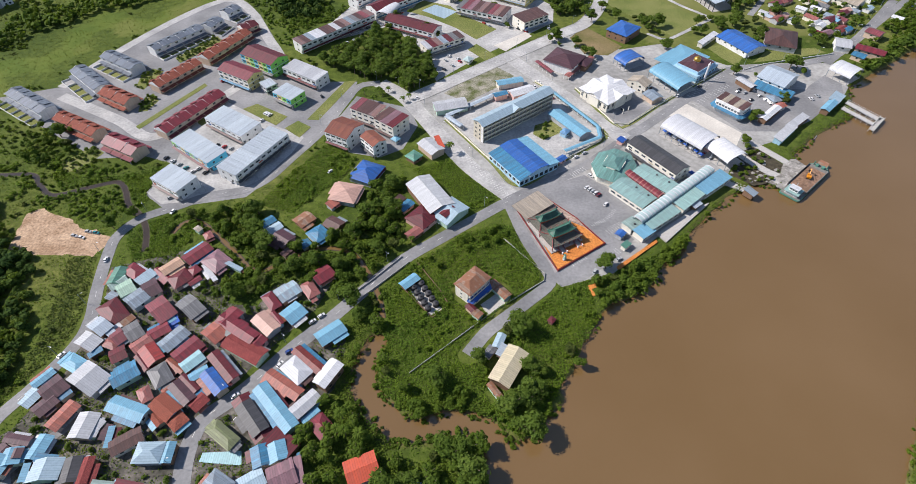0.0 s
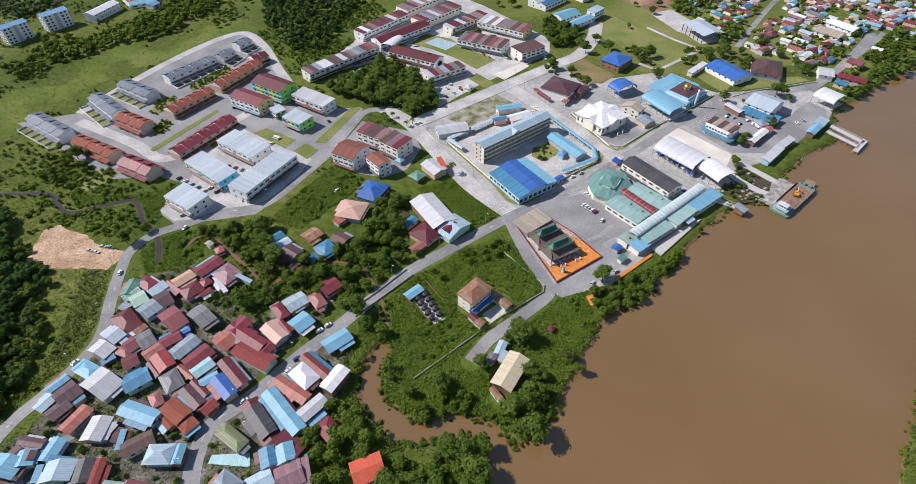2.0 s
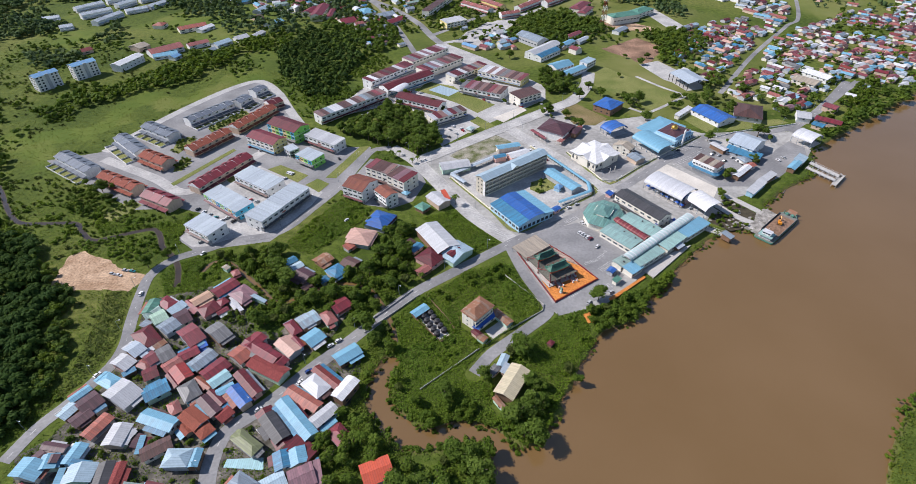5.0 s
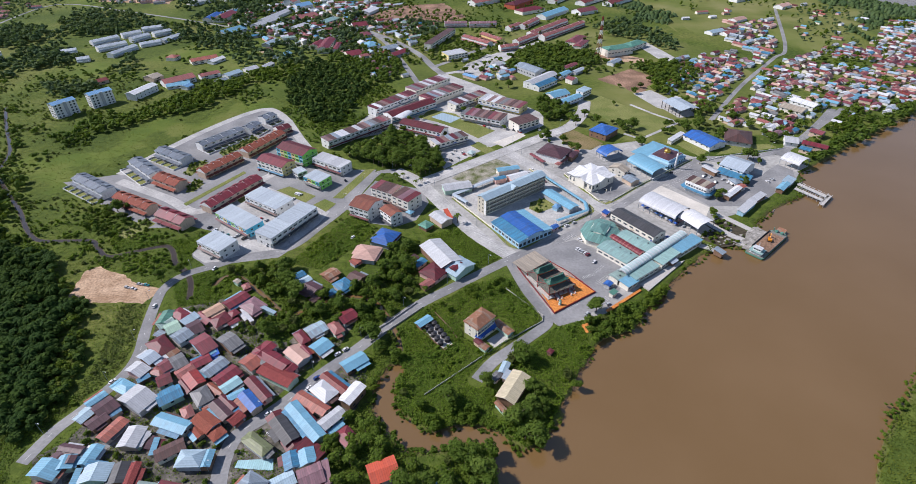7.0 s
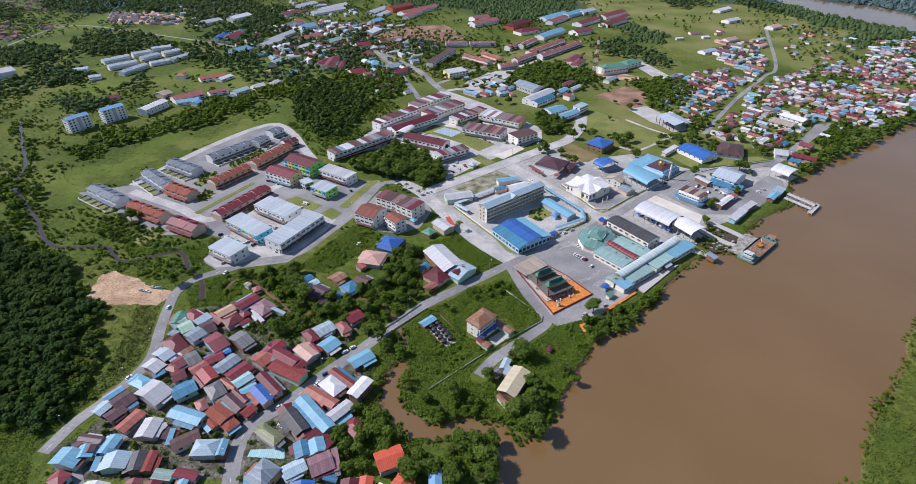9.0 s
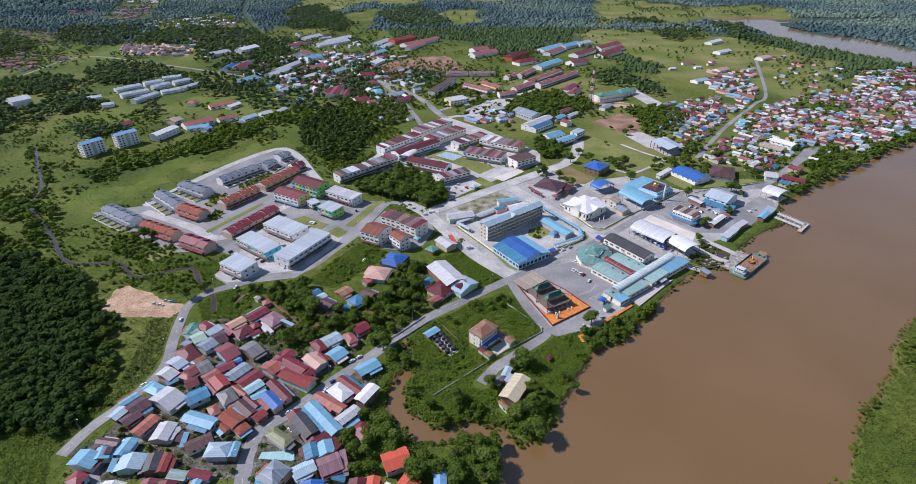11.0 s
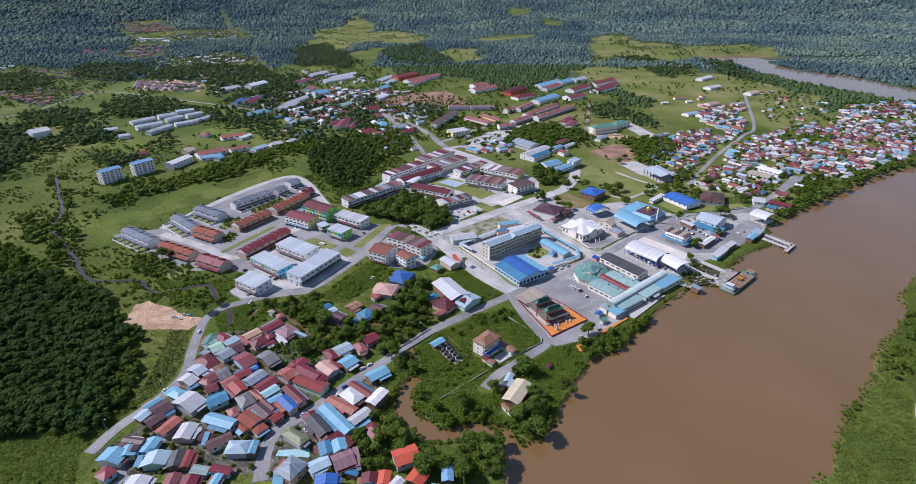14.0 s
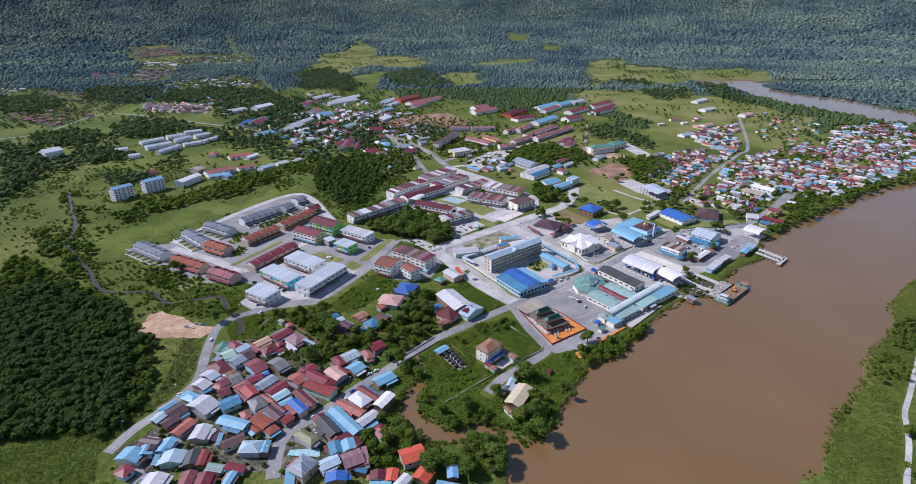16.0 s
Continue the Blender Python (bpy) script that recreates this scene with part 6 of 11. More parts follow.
def walkway(line, width, height, colour, label):
    """A roofed footway on posts, one roof to each straight stretch."""
    root = tagged(new("covered_walkway"), label, "walkway", "covered walkways")
    for k, (a, b) in enumerate(zip(line, line[1:])):
        a, b = Vector(a), Vector(b)
        d = b - a
        turn = math.degrees(math.atan2(d.y, d.x))
        put(part("roof", gable_roof(d.length, width, height + 0.02 * k, 0.5), ROOF[colour], root), (a.x + b.x) / 2, (a.y + b.y) / 2, 0, turn)
        n = max(1, int(d.length / 5))
        for i in range(n + 1):
            q = a + d * (i / n)
            side = Vector((-d.y, d.x)).normalized() * (width / 2 - 0.3)
            for s in (1, -1):
                put(part("post", shared("walk_post_%.1f" % height, lambda: Geo().box(-0.1, 0.1, -0.1, 0.1, -0.3, height + 0.1), WALL["white"]), None, root), q.x + s * side.x, q.y + s * side.y, 0, turn)
        SITES.append(((a.x + b.x) / 2, (a.y + b.y) / 2, 4))
    return root


def school(x, y, turn, L, W, z):
    """Four storeys of classrooms behind open corridors, a blue roof with a middle gable."""
    ob = thing("school_building", x, y, turn, "four-storey cream school block with open corridors and a pale blue roof", "school")
    SITES.extend((x + k * math.cos(radians(turn)) * 12, y + k * math.sin(radians(turn)) * 12, 8) for k in (-2, -1, 0, 1, 2))
    l, w, f = L / 2 - 0.8, W / 2 - 0.8, z / 4
    part("wall", Geo().box(-l, l, -w + 2.2, w, -0.3, z), WALL["beige"], ob)
    part("end_wall", Geo().box(-l, -l + 0.35, -w, -w + 2.2, -0.3, z), WALL["white"], ob)
    part("end_wall", Geo().box(l - 0.35, l, -w, -w + 2.2, -0.3, z), WALL["white"], ob)
    part("roof", gable_roof(L, W, z, 2.2), ROOF["paleblue"], ob, "pale blue metal roof")
    part("gable_end", Geo().add([(-l, -w, z), (-l, w, z), (-l, 0, z + 1.9), (l, -w, z), (l, w, z), (l, 0, z + 1.9)], [(0, 2, 1), (3, 4, 5), (0, 3, 5, 2), (1, 2, 5, 4), (0, 1, 4, 3)]), WALL["beige"], ob)
    cross = part("middle_gable", gable_roof(W * 0.62, 9.0, z + 0.1, 2.4), ROOF["paleblue"], ob)
    put(cross, -2, -W * 0.22, 0, 90)
    part("gable_wall", Geo().add([(-6, -W / 2 - 0.1, z), (2, -W / 2 - 0.1, z), (-2, -W / 2 - 0.1, z + 2.1), (-6, -W / 2 + 0.2, z), (2, -W / 2 + 0.2, z), (-2, -W / 2 + 0.2, z + 2.1)], [(0, 1, 2), (3, 5, 4), (0, 2, 5, 3), (1, 4, 5, 2), (0, 3, 4, 1)]), WALL["beige"], ob)
    bays = 18
    for k in range(4):
        part("corridor_slab", Geo().box(-l, l, -w, -w + 2.2, f * k - 0.1, f * k + 0.14), CONCRETE, ob)
        part("parapet", Geo().box(-l, l, -w - 0.05, -w + 0.1, f * k + 0.14, f * k + 1.15), WALL["beige"], ob)
        for i in range(bays):
            u = -l + (i + 0.5) * 2 * l / bays
            add_window(ob, u, -w + 2.19, f * (k + 0.55), 0, 2.2, 1.5, False)
        for s in (-1, 1):
            for v in (-0.3, 0.5):
                add_window(ob, s * (l + 0.01), v * w, f * (k + 0.55), 90 * s, 1.3, 1.3, False)
    for i in range(bays + 1):
        put(part("pillar", shared("school_pillar", lambda: Geo().box(-0.22, 0.22, -0.22, 0.22, -0.3, z), WALL["beige"]), None, ob), -l + 0.25 + i * (2 * l - 0.5) / bays, -w - 0.02, 0)
    return ob


def covered_court(x, y, turn, L, W, z):
    """A large hall: a raised deep-blue middle roof between two lower light-blue ones."""
    ob = thing("assembly_hall", x, y, turn, "school hall with a deep blue roof between lower light blue aisles", "hall")
    SITES.append((x, y, 20))
    a = W * 0.2
    part("roof", gable_roof(L, 2 * a + 1.2, z + 1.7, 1.2), ROOF["strongblue"], ob, "raised deep blue middle roof")
    for s in (-1, 1):
        part("aisle_roof", Geo().slab([(-L / 2, s * W / 2, z - 0.3), (L / 2, s * W / 2, z - 0.3), (L / 2, s * a, z + 1.3), (-L / 2, s * a, z + 1.3)], 0.15), ROOF["blue"] if s < 0 else ROOF["lightblue"], ob, "lower light blue aisle roof")
    part("wall", Geo().box(-L / 2 + 0.8, L / 2 - 0.8, -W / 2 + 0.8, W / 2 - 0.8, -0.3, z - 0.7).box(-L / 2 + 0.8, L / 2 - 0.8, -a, a, z - 0.7, z + 1.6), WALL["skyblue"], ob)
    for i in range(8):
        for s in (-1, 1):
            add_window(ob, -L / 2 + 2.5 + i * (L - 5) / 7, s * (W / 2 - 0.79), 3.0, 0 if s < 0 else 180, 2.6, 2.2)
            add_window(ob, s * (L / 2 - 0.79), -W / 2 + 2.5 + i * (W - 5) / 7, 2.6, 90 * s, 2.6, 2.6, False)
    return ob


def swept_roof(L, W, z, rise, ridge, lift, rings=5):
    """A hipped roof with hollow slopes and turned-up corners."""
    v, f = [], []
    for k in range(rings + 1):
        r = k / rings
        a, b = (L / 2) * (1 - r) + ridge / 2 * r, (W / 2) * (1 - r) + 0.12 * r
        h = z + rise * r ** 1.45
        up = lift * (1 - r) ** 2
        for q, (i, j) in enumerate(((-1, -1), (-0.6, -1), (0, -1), (0.6, -1), (1, -1), (1, -0.5), (1, 0), (1, 0.5), (1, 1), (0.6, 1), (0, 1), (-0.6, 1), (-1, 1), (-1, 0.5), (-1, 0), (-1, -0.5))):
            v.append((i * a, j * b, h + up * (abs(i) * abs(j)) ** 3))
    n = 16
    for k in range(rings):
        f += [(k * n + i, k * n + (i + 1) % n, (k + 1) * n + (i + 1) % n, (k + 1) * n + i) for i in range(n)]
    f += [tuple(reversed(range(n))), tuple(range(rings * n, rings * n + n))]
    return Geo().add(v, f)


def temple_hall(x, y, turn, L, W, z):
    """A hall with a green upswept roof over a wider grey verandah roof on red pillars."""
    ob = thing("temple_hall", x, y, turn, "temple hall with a green upswept tile roof and red pillars", "temple", "temple halls")
    SITES.append((x, y, 9))
    low = z * 0.56
    part("podium", Geo().box(-L / 2 - 2.0, L / 2 + 2.0, -W / 2 - 2.4, W / 2 + 2.4, 0.3, 1.2), CONCRETE, ob, "grey stone podium")
    part("verandah_roof", swept_roof(L + 3.4, W + 4.4, low, 2.3, L * 0.7, 0.9), ROOF["mossgrey"], ob, "mossy grey tiled lower roof with raised corners")
    part("lower_wall", Geo().box(-L / 2 + 0.6, L / 2 - 0.6, -W / 2 + 0.6, W / 2 - 0.6, 1.2, low + 0.4), WALL["redorange"], ob, "red-painted temple wall")
    part("wall", Geo().box(-L * 0.36, L * 0.36, -W * 0.22, W * 0.22, low, z + 0.3), WALL["redorange"], ob, "red upper wall")
    part("roof", swept_roof(L * 0.88, W * 0.66, z, 2.9, L * 0.5, 1.2), ROOF["jade"], ob, "green glazed upper roof with raised corners")
    part("ridge", Geo().box(-L * 0.27, L * 0.27, -0.22, 0.22, z + 2.8, z + 3.4), ROOF["green"], ob, "green ridge beam")
    for i in (-1, 1):
        part("ridge_horn", Geo().bar((i * L * 0.26, 0, z + 3.2), (i * L * 0.32, 0, z + 4.3), 0.2), ROOF["green"], ob, "curled green ridge horn")
        for j in (-1, 1):
            part("hip_ridge", Geo().bar((i * L * 0.25, 0, z + 2.95), (i * L * 0.36, j * W * 0.16, z + 1.0), 0.2).bar((i * L * 0.36, j * W * 0.16, z + 1.0), (i * L * 0.445, j * W * 0.335, z + 1.3), 0.18), ROOF["green"], ob)
            part("lower_hip_ridge", Geo().bar((i * L * 0.4, j * W * 0.2, low + 1.7), (i * (L / 2 + 1.7), j * (W / 2 + 2.2), low + 1.0), 0.2), ROOF["red"], ob, "red hip ridge")
    for i in range(6):
        for s in (-1, 1):
            put(part("pillar", shared("temple_pillar_%.1f" % z, lambda: Geo().tube(0, 0, 1.2, low + 0.5, 0.24, 0.24, 8), ROOF["red"]), None, ob), -L / 2 - 1 + i * (L + 2) / 5, s * (W / 2 + 1.4), 0)
    return ob


def temple_stair(x, y, turn):
    """A short flight of steps between red balustrades with pale posts."""
    ob = thing("temple_stair", x, y, turn, "stone temple steps between red and white balustrades", "stairs", "temple steps")
    for k in range(5):
        part("step", Geo().box(-1.6, 1.6, -0.4 * (5 - k), 2.0, 0.3, 0.55 + 0.16 * (k + 1)), CONCRETE, ob)
    for s in (-1, 1):
        part("balustrade", Geo().slab([(s * 1.6 - 0.15, -2.6, 1.5), (s * 1.6 + 0.15, -2.6, 1.5), (s * 1.6 + 0.15, 2.0, 2.4), (s * 1.6 - 0.15, 2.0, 2.4)], 1.0), ROOF["salmon"], ob, "red and white balustrade")
        part("newel", Geo().box(s * 1.6 - 0.3, s * 1.6 + 0.3, -3.0, -2.4, 0.3, 2.3), WALL["white"], ob, "white newel post")


def incense_tower(x, y):
    ob = thing("incense_tower", x, y, 20, "small white tiered incense burner tower", "incense burner", z=0.6)
    part("base", Geo().tube(0, 0, 0, 0.6, 1.1, 1.0, 8), CONCRETE, ob)
    for k in range(3):
        part("tier", Geo().tube(0, 0, 0.6 + k * 1.1, 1.5 + k * 1.1, 0.75 - 0.12 * k, 0.72 - 0.12 * k, 8), WALL["white"], ob)
        part("tier_roof", Geo().tube(0, 0, 1.5 + k * 1.1, 1.75 + k * 1.1, 1.1 - 0.15 * k, 0.5 - 0.08 * k, 8), ROOF["green"], ob, "green tier roof")


def canopy_roof(x, y, turn, L, W, z, colour, label):
    """A flat sheet roof on thin posts."""
    ob = thing("canopy", x, y, turn, label, "canopy")
    part("roof", Geo().slab([(-L / 2, -W / 2, z), (L / 2, -W / 2, z), (L / 2, W / 2, z + 0.5), (-L / 2, W / 2, z + 0.5)], 0.12), ROOF[colour], ob)
    for i in range(4):
        for s in (-1, 1):
            put(part("post", shared("canopy_post_%.1f" % z, lambda: Geo().box(-0.08, 0.08, -0.08, 0.08, -0.1, z), ROOF["slate"]), None, ob), -L / 2 + 0.4 + i * (L - 0.8) / 3, s * (W / 2 - 0.3), 0)


def star_hall(x, y, turn, L, W, z):
    """A civic hall with two crossing white gables over cream walls and a porch."""
    ob = thing("civic_hall", x, y, turn, "cream civic hall under crossing bright white gables", "hall")
    SITES.append((x, y, 18))
    part("wall", Geo().box(-L / 2 + 1.5, L / 2 - 1.5, -W / 2 + 1.5, W / 2 - 1.5, -0.3, z), WALL["cream"], ob)
    part("roof", hip_roof(L * 1.0, W * 1.0, z - 0.1, 3.7), ROOF["brightwhite"], ob)
    for k in range(2):
        q = part("gable_roof", gable_roof((L if k == 0 else W) + 0.6, 12.0, z + 0.1, 2.3), ROOF["brightwhite"], ob, "bright white gable roof")
        put(q, 0, 0, 0.03 * k, 90 * k)
        for s in (-1, 1):
            e = s * ((L if k == 0 else W) / 2 - 0.4)
            g = Geo().add([(e, -5.4, 0), (e, 5.4, 0), (e, 5.4, z + 0.2), (e, 0, z + 2.2), (e, -5.4, z + 0.2), (e - s * 2, -5.4, 0), (e - s * 2, 5.4, 0), (e - s * 2, 5.4, z + 0.2), (e - s * 2, 0, z + 2.2), (e - s * 2, -5.4, z + 0.2)],
                  [(0, 1, 2, 3, 4), (9, 8, 7, 6, 5), (0, 4, 9, 5), (1, 6, 7, 2), (2, 7, 8, 3), (3, 8, 9, 4)])
            put(part("gable_wall", g, WALL["cream"], ob), 0, 0, 0, 90 * k)
    for s in (-1, 1):
        for i in range(6):
            add_window(ob, -L / 2 + 3.5 + i * (L - 7) / 5, s * (W / 2 - 1.49), z * 0.5, 0 if s < 0 else 180, 1.8, 3.0)
            add_window(ob, s * (L / 2 - 1.49), -W / 2 + 3.5 + i * (W - 7) / 5, z * 0.5, 90 * s, 1.8, 3.0)
    part("porch_roof", gable_roof(9, 7, 4.0, 1.2), WALL["cream"], ob, "cream entrance porch")
    ob.children[-1].matrix_basis = pose(L / 2 + 3.5, -2, 0, 0, 0, 0)
    for s in (-1, 1):
        put(part("porch_post", shared("porch_post_tall", lambda: Geo().box(-0.2, 0.2, -0.2, 0.2, -0.3, 4.0), WALL["cream"]), None, ob), L / 2 + 7, -2 + s * 3, 0)
    return ob


def mosque(x, y, turn, L, W, z):
    """Blue skirt roofs round a maroon roof with a gold dome, and a slim minaret."""
    ob = thing("mosque", x, y, turn, "mosque with a gold dome, maroon roof and light blue wings", "mosque")
    SITES.append((x, y, 22))
    part("wall", Geo().box(-L / 2 + 2, L / 2 - 2, -W / 2 + 2, W / 2 - 2, -0.3, z), WALL["skyblue"], ob)
    part("wing_roof", hip_roof(L + 2, W + 4, z * 0.72, 1.6), ROOF["lightblue"], ob, "light blue wing roof")
    part("parapet", Geo().box(-L * 0.36, L * 0.36, -W * 0.36, W * 0.36, z * 0.6, z + 2.2), WALL["skyblue"], ob, "pale blue parapet walls")
    part("roof", hip_roof(L * 0.7, W * 0.7, z + 2.22, 1.6), ROOF["plum"], ob, "maroon main roof")
    part("drum", Geo().tube(0, 0, z + 2.3, z + 4.2, 2.7, 2.7, 20), WALL["cream"], ob)
    n, rings = 20, 7
    prof = [(2.9 * math.cos(a) * (1 + 0.1 * math.sin(2 * a)), z + 4.1 + 3.2 * math.sin(a)) for a in (k * math.pi / 2 / rings for k in range(rings))]
    v = [(r * math.cos(k * math.tau / n), r * math.sin(k * math.tau / n), h) for r, h in prof for k in range(n)] + [(0, 0, z + 7.6)]
    f = [(i * n + k, i * n + (k + 1) % n, (i + 1) * n + (k + 1) % n, (i + 1) * n + k) for i in range(rings - 1) for k in range(n)] + [((rings - 1) * n + k, (rings - 1) * n + (k + 1) % n, rings * n) for k in range(n)]
    dome = part("dome", Geo().add(v, f), GOLD, ob, "gold dome")
    for p in dome.data.polygons:
        p.use_smooth = True
    part("finial", Geo().tube(0, 0, z + 7.5, z + 9.4, 0.18, 0.05, 8), GOLD, ob)
    part("minaret", Geo().tube(L * 0.52, -W * 0.2, -0.3, 14, 0.9, 0.8, 10).tube(L * 0.52, -W * 0.2, 14, 16.5, 1.0, 0.05, 10), WALL["white"], ob, "white minaret")
    part("hall_roof", hip_roof(11, 11, z + 1.0, 2.6), ROOF["wine"], ob, "wine-red side roof")
    ob.children[-1].matrix_basis = pose(-L * 0.55, W * 0.12, 0)
    part("hall_wall", Geo().box(-5, 5, -5, 5, -0.3, z + 1.02), WALL["skyblue"], ob)
    ob.children[-1].matrix_basis = pose(-L * 0.55, W * 0.12, 0)
    for s in (-1, 1):
        for i in range(7):
            add_window(ob, -L / 2 + 3.5 + i * (L - 7) / 6, s * (W / 2 - 1.99), z * 0.42, 0 if s < 0 else 180, 1.6, 2.2, False)
            add_window(ob, s * (L / 2 - 1.99), -W / 2 + 3.5 + i * (W - 7) / 6, z * 0.42, 90 * s, 1.6, 2.2, False)
    return ob


SLAB_GREY_DECK = plaster("deck_steel", (0.2, 0.19, 0.17), 0.7)
GOLD = material("gold_paint", 0.3, 0.9)[0]
GOLD.node_tree.nodes["Principled BSDF"].inputs["Base Color"].default_value = (0.72, 0.42, 0.08, 1)


def kiosk_block(x, y, turn, L, W, z):
    """A white two-storey block with cut corners, brown roof strips and a blue awning all round."""
    ob = thing("food_court", x, y, turn, "white two-storey block with brown roofs and a blue awning", "shop building")
    SITES.append((x, y, 15))

    def ring(d, c=2.5):
        l, w = L / 2 + d, W / 2 + d
        return [(-l + c, -w), (l - c, -w), (l, -w + c), (l, w - c), (l - c, w), (-l + c, w), (-l, w - c), (-l, -w + c)]
    part("wall", Geo().prism(ring(-0.5), -0.3, z + 0.6), WALL["white"], ob)
    lo, hi = ring(1.8), ring(-0.5)
    part("awning", Geo().add([(px, py, z * 0.42) for px, py in lo] + [(px, py, z * 0.55) for px, py in hi] + [(px, py, z * 0.42 - 0.12) for px, py in lo],
                             [(i, (i + 1) % 8, 8 + (i + 1) % 8, 8 + i) for i in range(8)] + [(16 + i, 16 + (i + 1) % 8, (i + 1) % 8, i) for i in range(8)]), ROOF["blue"], ob, "blue awning")
    for i in range(5):
        a, b = -L / 2 + 0.8 + i * (L - 1.6) / 5, -L / 2 + 0.8 + (i + 1) * (L - 1.6) / 5
        part("roof", Geo().slab([(a + 0.1, -W / 2 + 1, z + 0.7), (b - 0.1, -W / 2 + 1, z + 0.7), (b - 0.1, W / 2 - 1, z + 1.2), (a + 0.1, W / 2 - 1, z + 1.2)], 0.15), ROOF["tan"] if i % 2 else ROOF["brown"], ob)
    for s in (-1, 1):
        for i in range(8):
            add_window(ob, -L / 2 + 3.2 + i * (L - 6.4) / 7, s * (W / 2 - 0.49), z * 0.75, 0 if s < 0 else 180, 1.6, 1.5)
        for i in range(4):
            add_window(ob, s * (L / 2 - 0.49), -W / 2 + 3.2 + i * (W - 6.4) / 3, z * 0.75, 90 * s, 1.4, 1.5)
    return ob


def octagon_hall(x, y, turn, L, W, z):
    """A many-sided market hall with folded teal roofs in two tiers."""
    ob = thing("market_pavilion", x, y, turn, "eight-sided market pavilion with a folded teal two-tier roof", "market")
    SITES.append((x, y, 15))
    a, b = L / 2 * 1.5, W / 2 * 1.28
    rim = [(a * math.cos(k * math.tau / 8 + 0.39), b * math.sin(k * math.tau / 8 + 0.39)) for k in range(8)]
    for k in range(8):
        p, q = rim[k], rim[(k + 1) % 8]
        part("roof_panel", Geo().slab([(*p, z), (*q, z), (q[0] * 0.45, q[1] * 0.45, z + 2.2), (p[0] * 0.45, p[1] * 0.45, z + 2.2)], 0.14), ROOF["seagreen"], ob)
    part("lantern_wall", Geo().prism([(px * 0.47, py * 0.47) for px, py in rim], z, z + 3.0), WALL["cream"], ob)
    part("lantern_roof", hip_roof(L * 0.62, W * 0.55, z + 3.0, 2.0), ROOF["seagreen"], ob, "raised sea-green middle roof")
    part("wall", Geo().prism([(px * 0.93, py * 0.93) for px, py in rim], -0.3, z), WALL["cream"], ob)
    return ob


def rust_block(x, y, turn, L, W, z):
    """An old three-storey block with a rusty striped hip roof and balconies."""
    ob = thing("old_apartment", x, y, turn, "old white three-storey block with a rusty striped roof", "apartment block")
    W = max(W, 12.0)
    SITES.append((x, y, 11))
    f = z / 3
    part("wall", Geo().box(-L / 2 + 0.8, L / 2 - 0.8, -W / 2 + 2.4, W / 2 - 0.8, -0.3, z), WALL["cream"], ob)
    part("roof", hip_roof(L, W, z, 2.4), ROOF["rust"], ob)
    for k in range(3):
        part("balcony", Geo().box(-L / 2 + 0.8, L / 2 - 0.8, -W / 2 + 0.8, -W / 2 + 2.4, f * k - 0.1, f * k + 0.12).box(-L / 2 + 0.8, L / 2 - 0.8, -W / 2 + 0.75, -W / 2 + 0.9, f * k + 0.12, f * k + 1.1), WALL["cream"], ob)
        for i in range(5):
            u = -L / 2 + 2.4 + i * (L - 4.8) / 4
            add_window(ob, u, -W / 2 + 2.39, f * (k + 0.55), 0, 1.6, 1.5)
            add_window(ob, u, W / 2 - 0.79, f * (k + 0.55), 180, 1.2, 1.1)
        add_window(ob, -L / 2 + 0.79, 1.0, f * (k + 0.55), -90, 1.1, 1.1)
    for i in range(6):
        put(part("pillar", shared("block_pillar", lambda: Geo().box(-0.15, 0.15, -0.15, 0.15, -0.3, z), WALL["cream"]), None, ob), -L / 2 + 1 + i * (L - 2) / 5, -W / 2 + 0.9, 0)
    return ob


